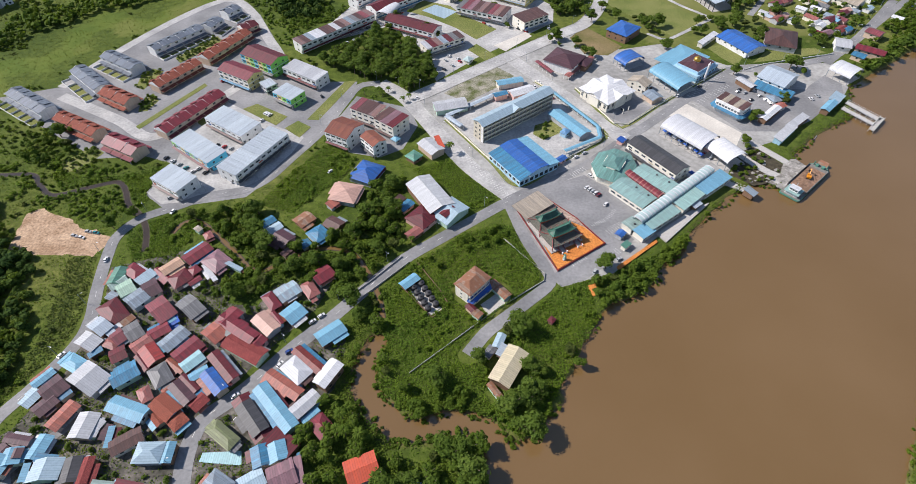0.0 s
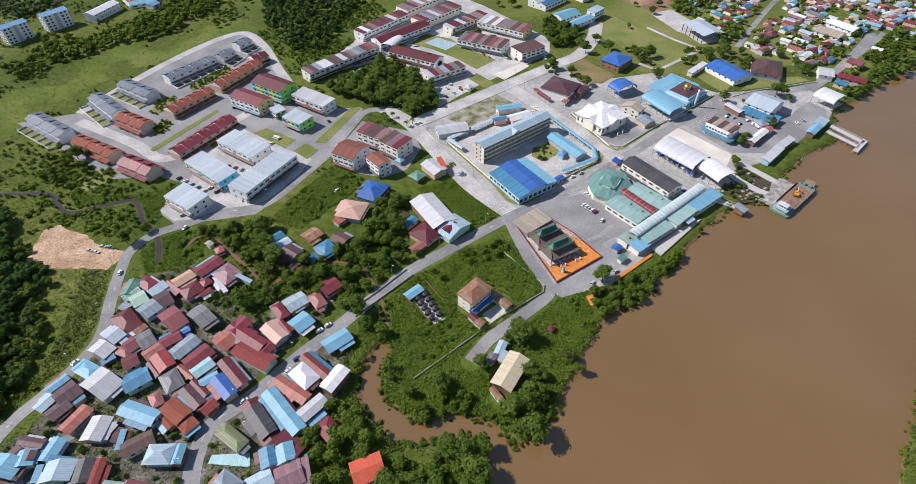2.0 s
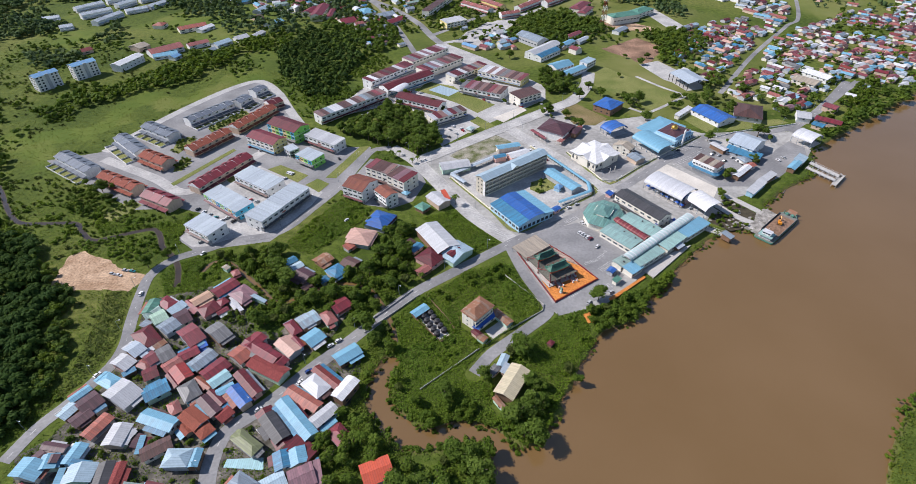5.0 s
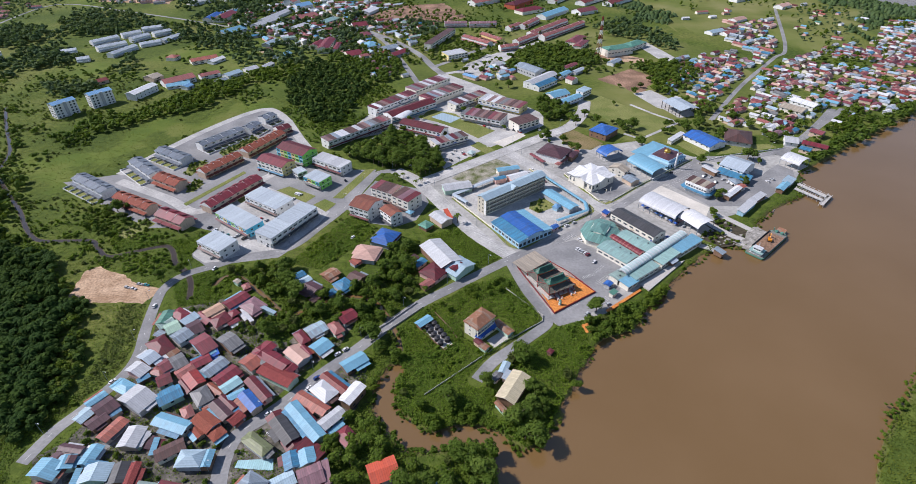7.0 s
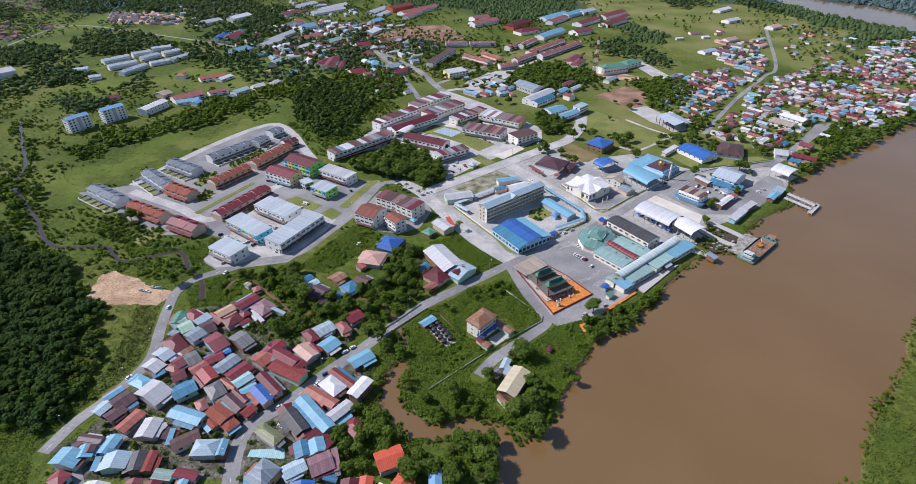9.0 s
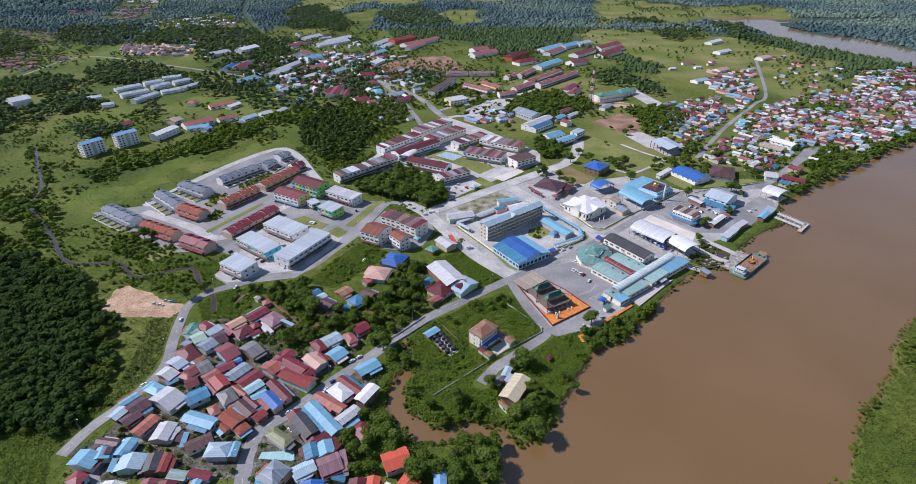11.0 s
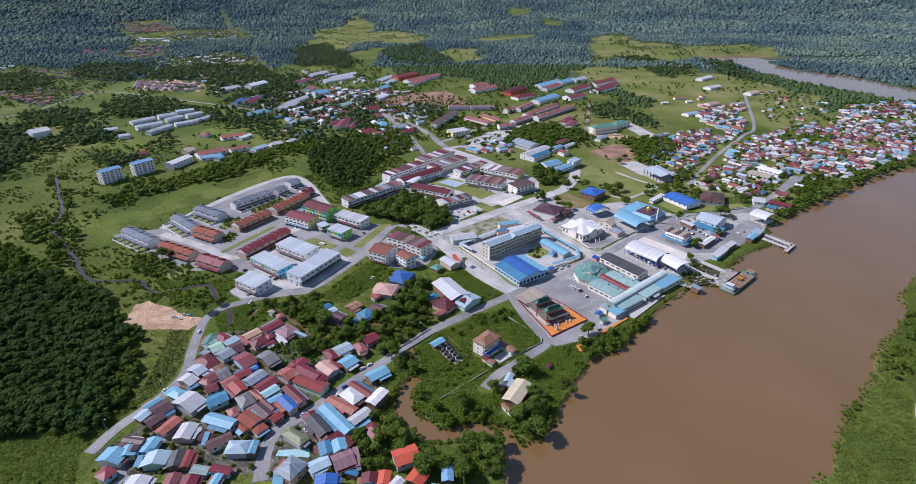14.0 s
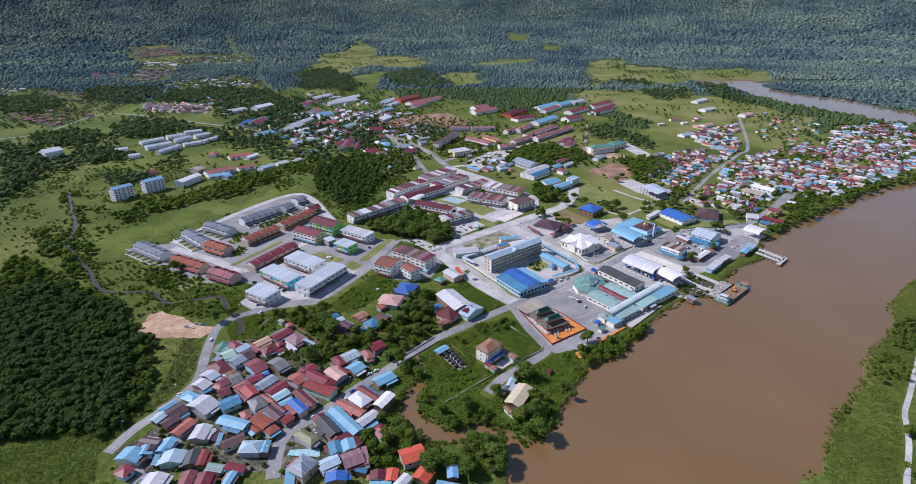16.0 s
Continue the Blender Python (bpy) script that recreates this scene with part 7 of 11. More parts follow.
def barge(x, y, turn, L, W, z):
    """A moored sand barge: green hull, open hold with sand, wheelhouse at the stern, excavator, bow gear and ramp."""
    ob = thing("cargo_barge", x, y, turn, "moored green-hulled sand barge with a white wheelhouse and orange excavator", "barge", z=-1.3)
    l, w = L / 2, W / 2
    hull = [(-l, -w * 0.9), (-l * 0.95, -w), (l * 0.8, -w), (l, -w * 0.6), (l, w * 0.6), (l * 0.8, w), (-l * 0.95, w), (-l, w * 0.9)]
    part("hull", Geo().prism([(px * 0.98, py * 0.94) for px, py in hull], -0.8, 0.5).prism(hull, 0.5, 1.5), ROOF["green"], ob, "green painted hull")
    part("deck", Geo().prism([(px * 0.985, py * 0.95) for px, py in hull], 1.5, 1.55), SLAB_GREY_DECK, ob, "worn grey steel deck")
    for s in (-1, 1):
        part("bulwark", Geo().box(-l * 0.55, l * 0.78, s * w * 0.96 - 0.12, s * w * 0.96 + 0.12, 1.5, 2.6), ROOF["charcoal"], ob, "dark hold bulwark")
    part("hold_end", Geo().box(-l * 0.56, -l * 0.54, -w * 0.95, w * 0.95, 1.5, 2.6), ROOF["charcoal"], ob)
    rng = random.Random(5)
    n, m = 12, 6
    sand = [(-l * 0.5 + i * l * 1.2 / n, -w * 0.85 + j * 1.7 * w / m, 1.56 + (0.2 + 1.1 * math.sin(math.pi * i / n) * math.sin(math.pi * j / m)) * rng.uniform(0.4, 1.0) * (0 < i < n and 0 < j < m)) for i in range(n + 1) for j in range(m + 1)]
    part("cargo", Geo().add(sand, [(i * (m + 1) + j, (i + 1) * (m + 1) + j, (i + 1) * (m + 1) + j + 1, i * (m + 1) + j + 1) for i in range(n) for j in range(m)]), OLD_SOIL, ob, "heaped brown sand and gravel")
    cabin = part("wheelhouse", Geo().box(-l * 0.92, -l * 0.68, -w * 0.62, w * 0.62, 1.5, 3.9).box(-l * 0.88, -l * 0.72, -w * 0.42, w * 0.42, 3.9, 6.2), WALL["white"], ob, "white two-tier wheelhouse")
    part("cabin_roof", Geo().box(-l * 0.9, -l * 0.7, -w * 0.48, w * 0.48, 6.2, 6.35), ROOF["white"], cabin)
    part("lower_deck_roof", Geo().box(-l * 0.98, -l * 0.62, -w * 0.72, w * 0.72, 3.9, 4.02), ROOF["teal"], cabin, "pale green deck roof")
    for i in range(3):
        put(part("window", window_mesh(1.2, 0.9)[0], GLASS, cabin), -l * 0.72 + 0.01, (i - 1) * w * 0.26, 5.2, 90)
        put(part("window", window_mesh(1.2, 0.9)[0], GLASS, cabin), -l * 0.88 - 0.01, (i - 1) * w * 0.26, 5.2, -90)
    exc = part("excavator", Geo().box(-1.4, 1.5, -1.2, 1.2, 3.0, 4.3).box(0.2, 1.5, 0.1, 1.2, 4.3, 5.2), PAINT_CAR["orange"], ob, "orange excavator")
    put(exc, l * 0.1, 0, 0, 25)
    for s in (-1, 1):
        part("track", Geo().box(-1.8, 1.8, s * 1.05 - 0.3, s * 1.05 + 0.3, 2.2, 2.95), DARK, exc, "dark crawler track")
    part("boom", Geo().bar((1.2, -0.3, 3.9), (4.2, -0.3, 6.6), 0.28).bar((4.2, -0.3, 6.6), (6.2, -0.3, 4.2), 0.22), PAINT_CAR["orange"], exc)
    part("bucket", Geo().box(5.8, 6.8, -0.8, 0.2, 3.2, 4.2), DARK, exc)
    for s in (-1, 1):
        part("bow_post", Geo().tube(l * 0.86, s * w * 0.62, 1.5, 4.6, 0.35, 0.3, 8), ROOF["green"], ob, "green bow post")
        part("winch", Geo().box(l * 0.82, l * 0.92, s * w * 0.3 - 0.9, s * w * 0.3 + 0.9, 1.55, 2.9), ROOF["green"], ob, "green deck winch")
    part("ramp", Geo().slab([(l, -w * 0.5, 1.5), (l, w * 0.5, 1.5), (l + 3, w * 0.45, 3.2), (l + 3, -w * 0.45, 3.2)], 0.2), ROOF["rust"], ob, "rusty bow ramp")
    part("mast", Geo().bar((-l * 0.8, 0, 6.3), (-l * 0.8, 0, 10.0), 0.1), WALL["white"], ob)
    return ob


def tower(x, y, height):
    """A tapered red-and-white lattice mast."""
    base = float(hills(np.array([x]), np.array([y]))[0])
    ob = thing("lattice_tower", x, y, 20, "red and white steel lattice telecom tower", "telecom tower", "masts", z=base)
    n = 9
    for k in range(n):
        z0, z1 = height * k / n, height * (k + 1) / n
        r0, r1 = 4.2 - 3.2 * k / n, 4.2 - 3.2 * (k + 1) / n
        g = Geo()
        for i in range(4):
            a, b = i * math.pi / 2 + 0.785, (i + 1) * math.pi / 2 + 0.785
            p0, p1 = (r0 * math.cos(a), r0 * math.sin(a), z0), (r1 * math.cos(a), r1 * math.sin(a), z1)
            q0, q1 = (r0 * math.cos(b), r0 * math.sin(b), z0), (r1 * math.cos(b), r1 * math.sin(b), z1)
            g.bar(p0, p1, 0.3), g.bar(p0, q1, 0.16), g.bar(q0, p1, 0.16), g.bar(p1, q1, 0.16)
        part("mast_section", g, ROOF["red"] if k % 2 == 0 else WALL["white"], ob)
    return ob


PAINT_CAR = {}
for key, c in {"white": (0.75, 0.75, 0.75), "silver": (0.45, 0.47, 0.48), "black": (0.02, 0.02, 0.022), "red": (0.45, 0.03, 0.03), "maroon": (0.16, 0.02, 0.03), "navy": (0.03, 0.07, 0.25), "teal": (0.03, 0.25, 0.27), "orange": (0.75, 0.28, 0.02)}.items():
    m, t, s = material("car_" + key, 0.25, 0.0, 0.6)
    t.links.new(mixed(t, per_object(t), c, scaled(c, 0.85)), s.inputs["Base Color"])
    PAINT_CAR[key] = m
CARS = {}


def car(x, y, turn, colour):
    """A hatchback: body with a waist, dark glasshouse, four wheels, lamps."""
    if colour not in CARS:
        ob = tagged(new("car"), "parked %s hatchback car" % colour, "car", "parked cars")
        CARS[colour] = ob
        body = [(-2.05, 0.45), (-2.0, 0.95), (-1.75, 1.0), (0.95, 0.98), (1.9, 0.8), (2.05, 0.45), (1.9, 0.28), (-1.95, 0.28)]
        n = len(body)
        part("body", Geo().add([(px, s * 0.84, pz) for s in (-1, 1) for px, pz in body], [tuple(range(n)), tuple(range(2 * n - 1, n - 1, -1))] + [(i + n, (i + 1) % n + n, (i + 1) % n, i) for i in range(n)]), PAINT_CAR[colour], ob)
        top = [(-1.75, 0.98), (-1.35, 1.45), (0.25, 1.47), (0.98, 0.97)]
        part("glasshouse", Geo().add([(px, s * (0.8 if pz < 1.2 else 0.66), pz) for s in (-1, 1) for px, pz in top], [(0, 1, 2, 3), (7, 6, 5, 4), (4, 5, 1, 0), (6, 7, 3, 2)]), GLASS, ob)
        part("roof", Geo().box(-1.38, 0.28, -0.66, 0.66, 1.45, 1.52), PAINT_CAR[colour], ob)
        for px in (-1.3, 1.3):
            for s in (-1, 1):
                part("wheel", Geo().add([(px + 0.31 * math.cos(k * math.tau / 10), s * q, 0.31 + 0.31 * math.sin(k * math.tau / 10)) for q in (0.68, 0.87) for k in range(10)],
                                        [tuple(range(10)), tuple(range(19, 9, -1))] + [(k, k + 10, (k + 1) % 10 + 10, (k + 1) % 10) for k in range(10)]), DARK, ob)
        ob.matrix_basis = pose(x, y, 0.16, 0, 0, turn)
        return ob
    return copy_thing(CARS[colour], pose(x, y, 0.16, 0, 0, turn))


# houses of the village by the creek
house(-187.7, 181.6, 89, 11.0, 7.0, 4.0, 'gable', 'green')
house(-185.7, 177.2, 45, 8.9, 7.1, 3.5, 'gable', 'sage')
house(-179.6, 173.0, 41, 7.7, 9.5, 4.0, 'gable', 'lightgreen')
house(-180.0, 185.0, -33, 10.9, 7.2, 3.5, 'hip', 'crimson')
house(-172.1, 180.8, 55, 9.4, 5.7, 3.0, 'shed', 'paleblue')
house(-165.9, 172.9, 40, 7.3, 11.3, 3.5, 'gable', 'plum')
house(-163.7, 182.9, -36, 12.0, 3.7, 3.0, 'gable', 'crimson')
house(-160.1, 187.7, 47, 10.8, 7.1, 4.0, 'gable', 'apricot')
house(-152.6, 179.3, 45, 10.2, 9.4, 3.5, 'hip', 'wine')
house(-146.8, 185.3, 49, 5.4, 5.9, 3.2, 'hip', 'crimson')
house(-144.3, 177.9, 43, 6.4, 3.7, 3.0, 'gable', 'crimson')
house(-148.6, 197.0, 50, 14.2, 8.6, 4.0, 'gable', 'crimson')
house(-147.0, 211.4, 37, 4.6, 5.4, 3.0, 'hip', 'salmon')
house(-135.9, 190.9, 52, 10.8, 13.2, 4.0, 'hip', 'mauve')
house(-137.8, 183.4, 131, 14.1, 1.9, 3.0, 'shed', 'white')
house(-125.4, 187.4, 63, 2.3, 10.0, 3.0, 'shed', 'paleblue')
house(-170.9, 165.9, 52, 9.1, 10.1, 4.0, 'gable', 'slate')
house(-185.2, 168.3, 72, 4.8, 4.4, 3.0, 'shed', 'slate')
house(-180.5, 158.0, 46, 10.1, 15.4, 3.5, 'hip', 'wine')
house(-170.8, 152.9, 53, 6.2, 3.6, 2.8, 'shed', 'rust')
house(-175.2, 149.0, 49, 4.6, 3.7, 2.8, 'shed', 'white')
house(-155.3, 158.6, 47, 9.0, 15.6, 4.0, 'gable', 'mauvered')
house(-140.1, 159.6, 50, 8.2, 14.1, 4.5, 'gable', 'grey')
house(-148.9, 151.0, 38, 8.4, 4.4, 2.6, 'shed', 'tarp')
house(-181.8, 148.2, 58, 6.9, 10.4, 5.0, 'gable', 'paleslate')
house(-184.7, 140.1, 63, 7.1, 11.4, 4.0, 'gable', 'silver')
house(-179.3, 134.4, 43, 6.1, 2.9, 3.0, 'shed', 'blue')
house(-171.5, 143.1, 48, 5.4, 9.5, 3.5, 'gable', 'mauvered')
house(-173.7, 139.3, 69, 5.3, 7.7, 3.0, 'hip', 'salmon')
house(-167.2, 132.8, 34, 6.8, 7.9, 3.5, 'gable', 'wine')
house(-164.9, 145.9, 43, 7.1, 10.8, 3.5, 'gable', 'grey')
house(-158.0, 138.5, 47, 9.0, 6.8, 3.5, 'gable', 'salmon')
house(-150.7, 132.3, 135, 11.3, 7.7, 4.0, 'gable', 'red')
house(-153.6, 128.2, 136, 10.6, 3.3, 3.5, 'gable', 'wine')
house(-151.9, 145.7, 38, 9.4, 6.7, 3.5, 'gable', 'crimson')
house(-142.3, 140.7, 54, 12.4, 8.4, 4.2, 'gable', 'slate')
house(-133.4, 134.3, 52, 12.4, 9.0, 4.0, 'gable', 'crimson')
house(-129.2, 127.9, 47, 9.8, 6.8, 4.2, 'gable', 'cyan')
house(-137.4, 126.3, 56, 3.0, 11.1, 3.0, 'gable', 'terracotta')
house(-142.0, 120.9, 40, 8.1, 11.3, 4.0, 'hip', 'grey')
house(-135.4, 115.2, 51, 7.5, 4.8, 3.0, 'gable', 'terracotta')
house(-191.8, 131.0, 63, 6.4, 4.6, 3.0, 'gable', 'lightblue')
house(-186.5, 128.3, 63, 7.1, 10.4, 3.5, 'hip', 'lightblue')
house(-198.1, 121.1, 55, 9.5, 4.7, 3.0, 'gable', 'lightblue')
house(-189.8, 115.2, 54, 9.4, 10.6, 3.8, 'gable', 'plum')
house(-175.0, 119.8, 60, 10.8, 16.5, 4.5, 'gable', 'silver')
house(-198.4, 110.8, 64, 7.9, 6.4, 3.2, 'gable', 'paleblue')
house(-189.7, 107.1, 56, 8.7, 7.4, 3.6, 'gable', 'plum')
house(-183.7, 112.4, 50, 5.6, 3.2, 3.0, 'shed', 'blue')
house(-179.5, 102.2, 65, 12.4, 7.1, 3.2, 'gable', 'coral')
house(-167.2, 97.1, 87, 10.8, 9.1, 3.8, 'gable', 'silver')
house(-161.8, 95.6, 68, 8.2, 2.8, 3.0, 'shed', 'silver')
house(-159.5, 121.8, 38, 11.3, 9.0, 4.0, 'gable', 'blue')
house(-150.8, 104.3, -19, 18.0, 7.3, 4.2, 'gable', 'lightblue')
house(-146.2, 111.5, 36, 5.3, 7.7, 3.2, 'hip', 'salmon')
house(-133.9, 104.8, 145, 12.3, 8.1, 4.4, 'gable', 'tileorange')
house(-126.6, 98.6, 50, 6.9, 7.3, 3.6, 'hip', 'tileorange')
house(-136.3, 99.7, 48, 3.6, 6.8, 3.0, 'gable', 'tileorange')
house(-129.0, 112.0, 139, 13.3, 6.0, 4.0, 'gable', 'plum')
house(-126.9, 116.6, 140, 11.7, 3.4, 4.0, 'gable', 'wine')
house(-120.6, 107.8, 54, 7.0, 7.6, 3.0, 'gable', 'tilered')
house(-145.7, 89.8, 33, 12.3, 7.1, 3.5, 'gable', 'brown')
house(-156.8, 94.2, 81, 6.6, 2.8, 3.0, 'shed', 'plum')
house(-154.3, 92.1, 98, 8.9, 2.1, 3.0, 'shed', 'lightblue')
house(-133.6, 84.4, 90, 8.4, 11.0, 4.5, 'pyramid', 'paleblue')
house(-125.8, 84.4, 92, 8.4, 5.0, 4.0, 'gable', 'lightblue')
house(-193.4, 91.3, 80, 3.9, 11.4, 4.0, 'gable', 'plum')
house(-197.0, 86.1, 60, 4.9, 8.4, 3.5, 'gable', 'plum')
house(-192.6, 83.8, 100, 6.9, 8.7, 4.0, 'gable', 'lightblue')
house(-190.3, 85.0, 96, 4.0, 4.9, 4.6, 'gable', 'plum')
house(-182.4, 87.9, 82, 9.9, 6.7, 3.5, 'gable', 'lightblue')
house(-177.1, 83.1, 86, 3.4, 8.1, 3.0, 'shed', 'blue')
house(-174.5, 78.1, 95, 8.5, 11.7, 4.0, 'gable', 'paleblue')
house(-183.5, 77.4, 99, 7.2, 2.6, 3.2, 'shed', 'lightblue')
house(-163.9, 78.0, 100, 9.9, 6.7, 4.0, 'gable', 'charcoal')
house(-157.7, 77.7, 95, 10.2, 4.5, 4.0, 'gable', 'tilered')
# houses along the main road
house(-117.3, 152.4, 59, 9.9, 7.5, 5.0, 'gable', 'crimson')
house(-112.0, 145.9, 147, 23.0, 6.9, 5.0, 'gable', 'crimson')
house(-105.6, 134.4, 61, 8.7, 20.8, 4.4, 'gable', 'tilered')
house(-99.7, 138.6, 58, 5.5, 6.5, 4.4, 'gable', 'crimson')
house(-123.2, 143.8, 53, 7.7, 11.0, 3.8, 'gable', 'coral')
house(-113.7, 125.1, 135, 18.5, 5.7, 4.0, 'gable', 'wine')
house(-115.5, 117.0, 135, 13.6, 6.4, 4.5, 'gable', 'strongblue')
house(-124.0, 121.5, 37, 8.4, 4.5, 4.0, 'gable', 'lightblue')
house(-119.5, 111.5, 56, 7.3, 4.2, 3.0, 'shed', 'blue')
house(-98.6, 148.7, 138, 13.2, 7.9, 4.2, 'gable', 'peach')
house(-93.8, 152.1, 131, 9.1, 2.7, 3.6, 'gable', 'crimson')
house(-98.9, 162.7, 40, 5.8, 11.0, 3.8, 'hip', 'crimson')
house(-91.5, 168.9, 41, 11.0, 9.3, 3.8, 'gable', 'patchblue')
house(-85.6, 154.9, 48, 9.7, 10.0, 4.0, 'gable', 'lightblue')
house(-79.8, 169.8, 36, 6.5, 10.6, 4.0, 'hip', 'salmon')
house(-74.6, 179.9, 42, 10.2, 9.5, 4.0, 'gable', 'crimson')
house(-114.3, 221.8, 45, 8.1, 6.1, 3.4, 'gable', 'blue')
house(-109.9, 215.6, 43, 10.3, 5.9, 3.4, 'gable', 'paleblue')
house(-102.5, 207.5, 145, 10.7, 9.8, 3.6, 'gable', 'plum')
house(-81.8, 210.5, 44, 9.9, 10.6, 3.8, 'hip', 'blue')
house(-89.8, 203.5, 40, 3.5, 6.7, 2.8, 'gable', 'blue')
house(-98.4, 197.7, 55, 5.9, 3.9, 2.6, 'shed', 'brown')
house(-74.3, 219.2, 146, 9.8, 8.7, 3.2, 'gable', 'brown')
house(-92.6, 223.4, 47, 10.0, 8.5, 2.8, 'gable', 'rust')
house(-70.3, 245.7, 75, 15.7, 16.0, 4.0, 'hip', 'peach')
house(-77.6, 236.5, 49, 6.1, 5.8, 3.0, 'shed', 'coral')
house(-59.2, 265.2, 64, 17.6, 15.7, 4.0, 'hip', 'strongblue')
house(-32.0, 233.7, 49, 9.4, 6.0, 3.2, 'gable', 'blue')
house(-36.2, 239.5, 51, 6.0, 4.8, 3.0, 'shed', 'brown')
house(-21.0, 223.1, 49, 15.0, 14.4, 4.0, 'hip', 'wine')
house(-25.9, 210.6, 44, 8.7, 6.0, 3.4, 'gable', 'salmon')
house(-17.2, 241.1, 121, 28.6, 15.9, 6.0, 'gable', 'silver')
house(-5.0, 227.2, 136, 13.7, 18.3, 4.4, 'gable', 'paleblue')
house(-5.9, 224.7, 135, 5.0, 9.2, 6.4, 'gable', 'wine')
house(-17.5, 289.6, 128, 15.5, 10.7, 5.0, 'gable', 'silver')
house(-11.7, 293.3, 21, 3.5, 11.3, 5.0, 'shed', 'redorange')
house(-29.0, 281.6, 47, 8.3, 8.5, 3.4, 'hip', 'green')
house(-73.2, 127.4, 140, 17.3, 5.1, 4.5, 'gable', 'brick')
house(-77.7, 122.2, 49, 9.0, 12.7, 4.5, 'hip', 'white')
house(-82.8, 115.0, 147, 19.3, 6.2, 4.0, 'gable', 'coral')
house(-62.0, 119.3, 59, 13.0, 6.8, 6.0, 'gable', 'brightwhite')
house(-83.9, 103.9, 133, 25.8, 6.8, 4.6, 'gable', 'lightblue')
house(-70.5, 105.1, 47, 12.4, 6.7, 4.6, 'gable', 'silver')
house(-67.7, 100.1, 45, 8.2, 2.4, 3.0, 'shed', 'lightblue')
house(-61.2, 94.2, 44, 7.5, 10.5, 4.0, 'pyramid', 'crimson')
house(-93.8, 99.7, 129, 22.8, 7.9, 3.2, 'gable', 'wine')
house(-93.2, 98.9, 131, 16.3, 7.4, 4.6, 'gable', 'charcoal')
house(-104.3, 91.6, 55, 6.3, 14.3, 4.0, 'hip', 'olive')
house(-85.2, 82.0, 112, 8.6, 7.1, 5.0, 'gable', 'blue')
house(-78.6, 83.6, 113, 8.0, 7.6, 5.0, 'gable', 'lightblue')
house(-77.8, 87.7, 150, 13.2, 8.3, 4.0, 'shed', 'wine')
house(-74.5, 73.8, 26, 10.3, 10.2, 5.0, 'gable', 'mauve')
house(-67.7, 75.8, 18, 2.9, 10.6, 4.4, 'shed', 'mauve')
house(-86.7, 71.8, 31, 9.8, 7.3, 4.6, 'gable', 'paleblue')
house(-64.9, 142.9, 39, 13.2, 8.5, 3.6, 'gable', 'lightblue')
house(-41.9, 75.9, 22, 12.4, 10.2, 5.0, 'gable', 'redorange')
# houses on the near edge
house(-196.4, 69.8, 66, 6.8, 7.3, 3.6, 'hip', 'crimson')
house(-198.7, 80.7, 78, 8.5, 12.8, 4.0, 'gable', 'lightblue')
house(-176.7, 62.9, 84, 8.3, 10.5, 4.0, 'gable', 'silver')
house(-159.6, 62.4, 93, 11.2, 6.4, 4.0, 'gable', 'mauvered')
house(-150.7, 61.2, 91, 10.7, 8.0, 4.0, 'gable', 'crimson')
house(-148.3, 70.7, 86, 5.1, 8.2, 3.0, 'shed', 'sage')
house(-137.5, 70.6, 81, 4.8, 10.1, 3.0, 'shed', 'crimson')
house(-138.0, 62.9, 80, 9.5, 4.3, 3.6, 'gable', 'lightblue')
house(-86.6, 69.9, 38, 9.3, 4.9, 4.0, 'gable', 'paleblue')
house(-80.8, 61.1, 96, 6.0, 10.5, 5.5, 'gable', 'strongblue')
house(-59.3, 62.7, 92, 6.1, 7.9, 4.2, 'gable', 'wine')
house(-52.0, 62.9, 87, 7.6, 6.0, 4.2, 'gable', 'redorange')
house(-47.0, 57.0, 54, 11.6, 5.3, 4.5, 'gable', 'silver')
house(-35.2, 62.6, 58, 8.1, 8.7, 4.2, 'gable', 'redorange')
house(-19.9, 64.8, 92, 9.7, 5.7, 4.6, 'gable', 'skyblue')
house(-20.6, 54.0, 76, 5.9, 14.9, 4.0, 'gable', 'lightblue')
house(-57.5, 56.9, 87, 5.1, 10.4, 4.0, 'gable', 'lightblue')
house(-69.0, 67.3, 79, 3.6, 6.0, 3.0, 'shed', 'blue')
house(-106.0, 64.2, 99, 12.3, 4.7, 3.5, 'shed', 'lightblue')
shop(-181.5, 257.7, -33, 25.8, 16.8, 8.0, 2, 'white', 'flat', 'metal')
shop(-176.0, 290.2, -38, 42.0, 15.8, 8.0, 2, 'blue', 'flat', 'metal')
shop(-160.2, 318.0, -35, 39.8, 18.1, 8.5, 2, 'white', 'flat', 'metal')
shop(-136.4, 283.5, 60, 50.4, 17.1, 9.0, 2, 'white', 'flat', 'metal')
shop(-171.9, 384.5, -32, 33.9, 16.7, 10.0, 3, 'yellow', 'gable', 'crimson')
shop(-157.1, 405.2, -34, 36.1, 19.2, 12.0, 3, 'lime', 'gable', 'wine')
shop(-120.3, 385.4, -35, 37.7, 15.0, 8.5, 2, 'white', 'flat', 'silver')
shop(-127.5, 355.0, -36, 20.6, 15.0, 8.0, 2, 'lime', 'flat', 'metal')
shop(-147.2, 370.6, 42, 9.8, 10.5, 6.0, 2, 'grey', 'flat', 'metal')
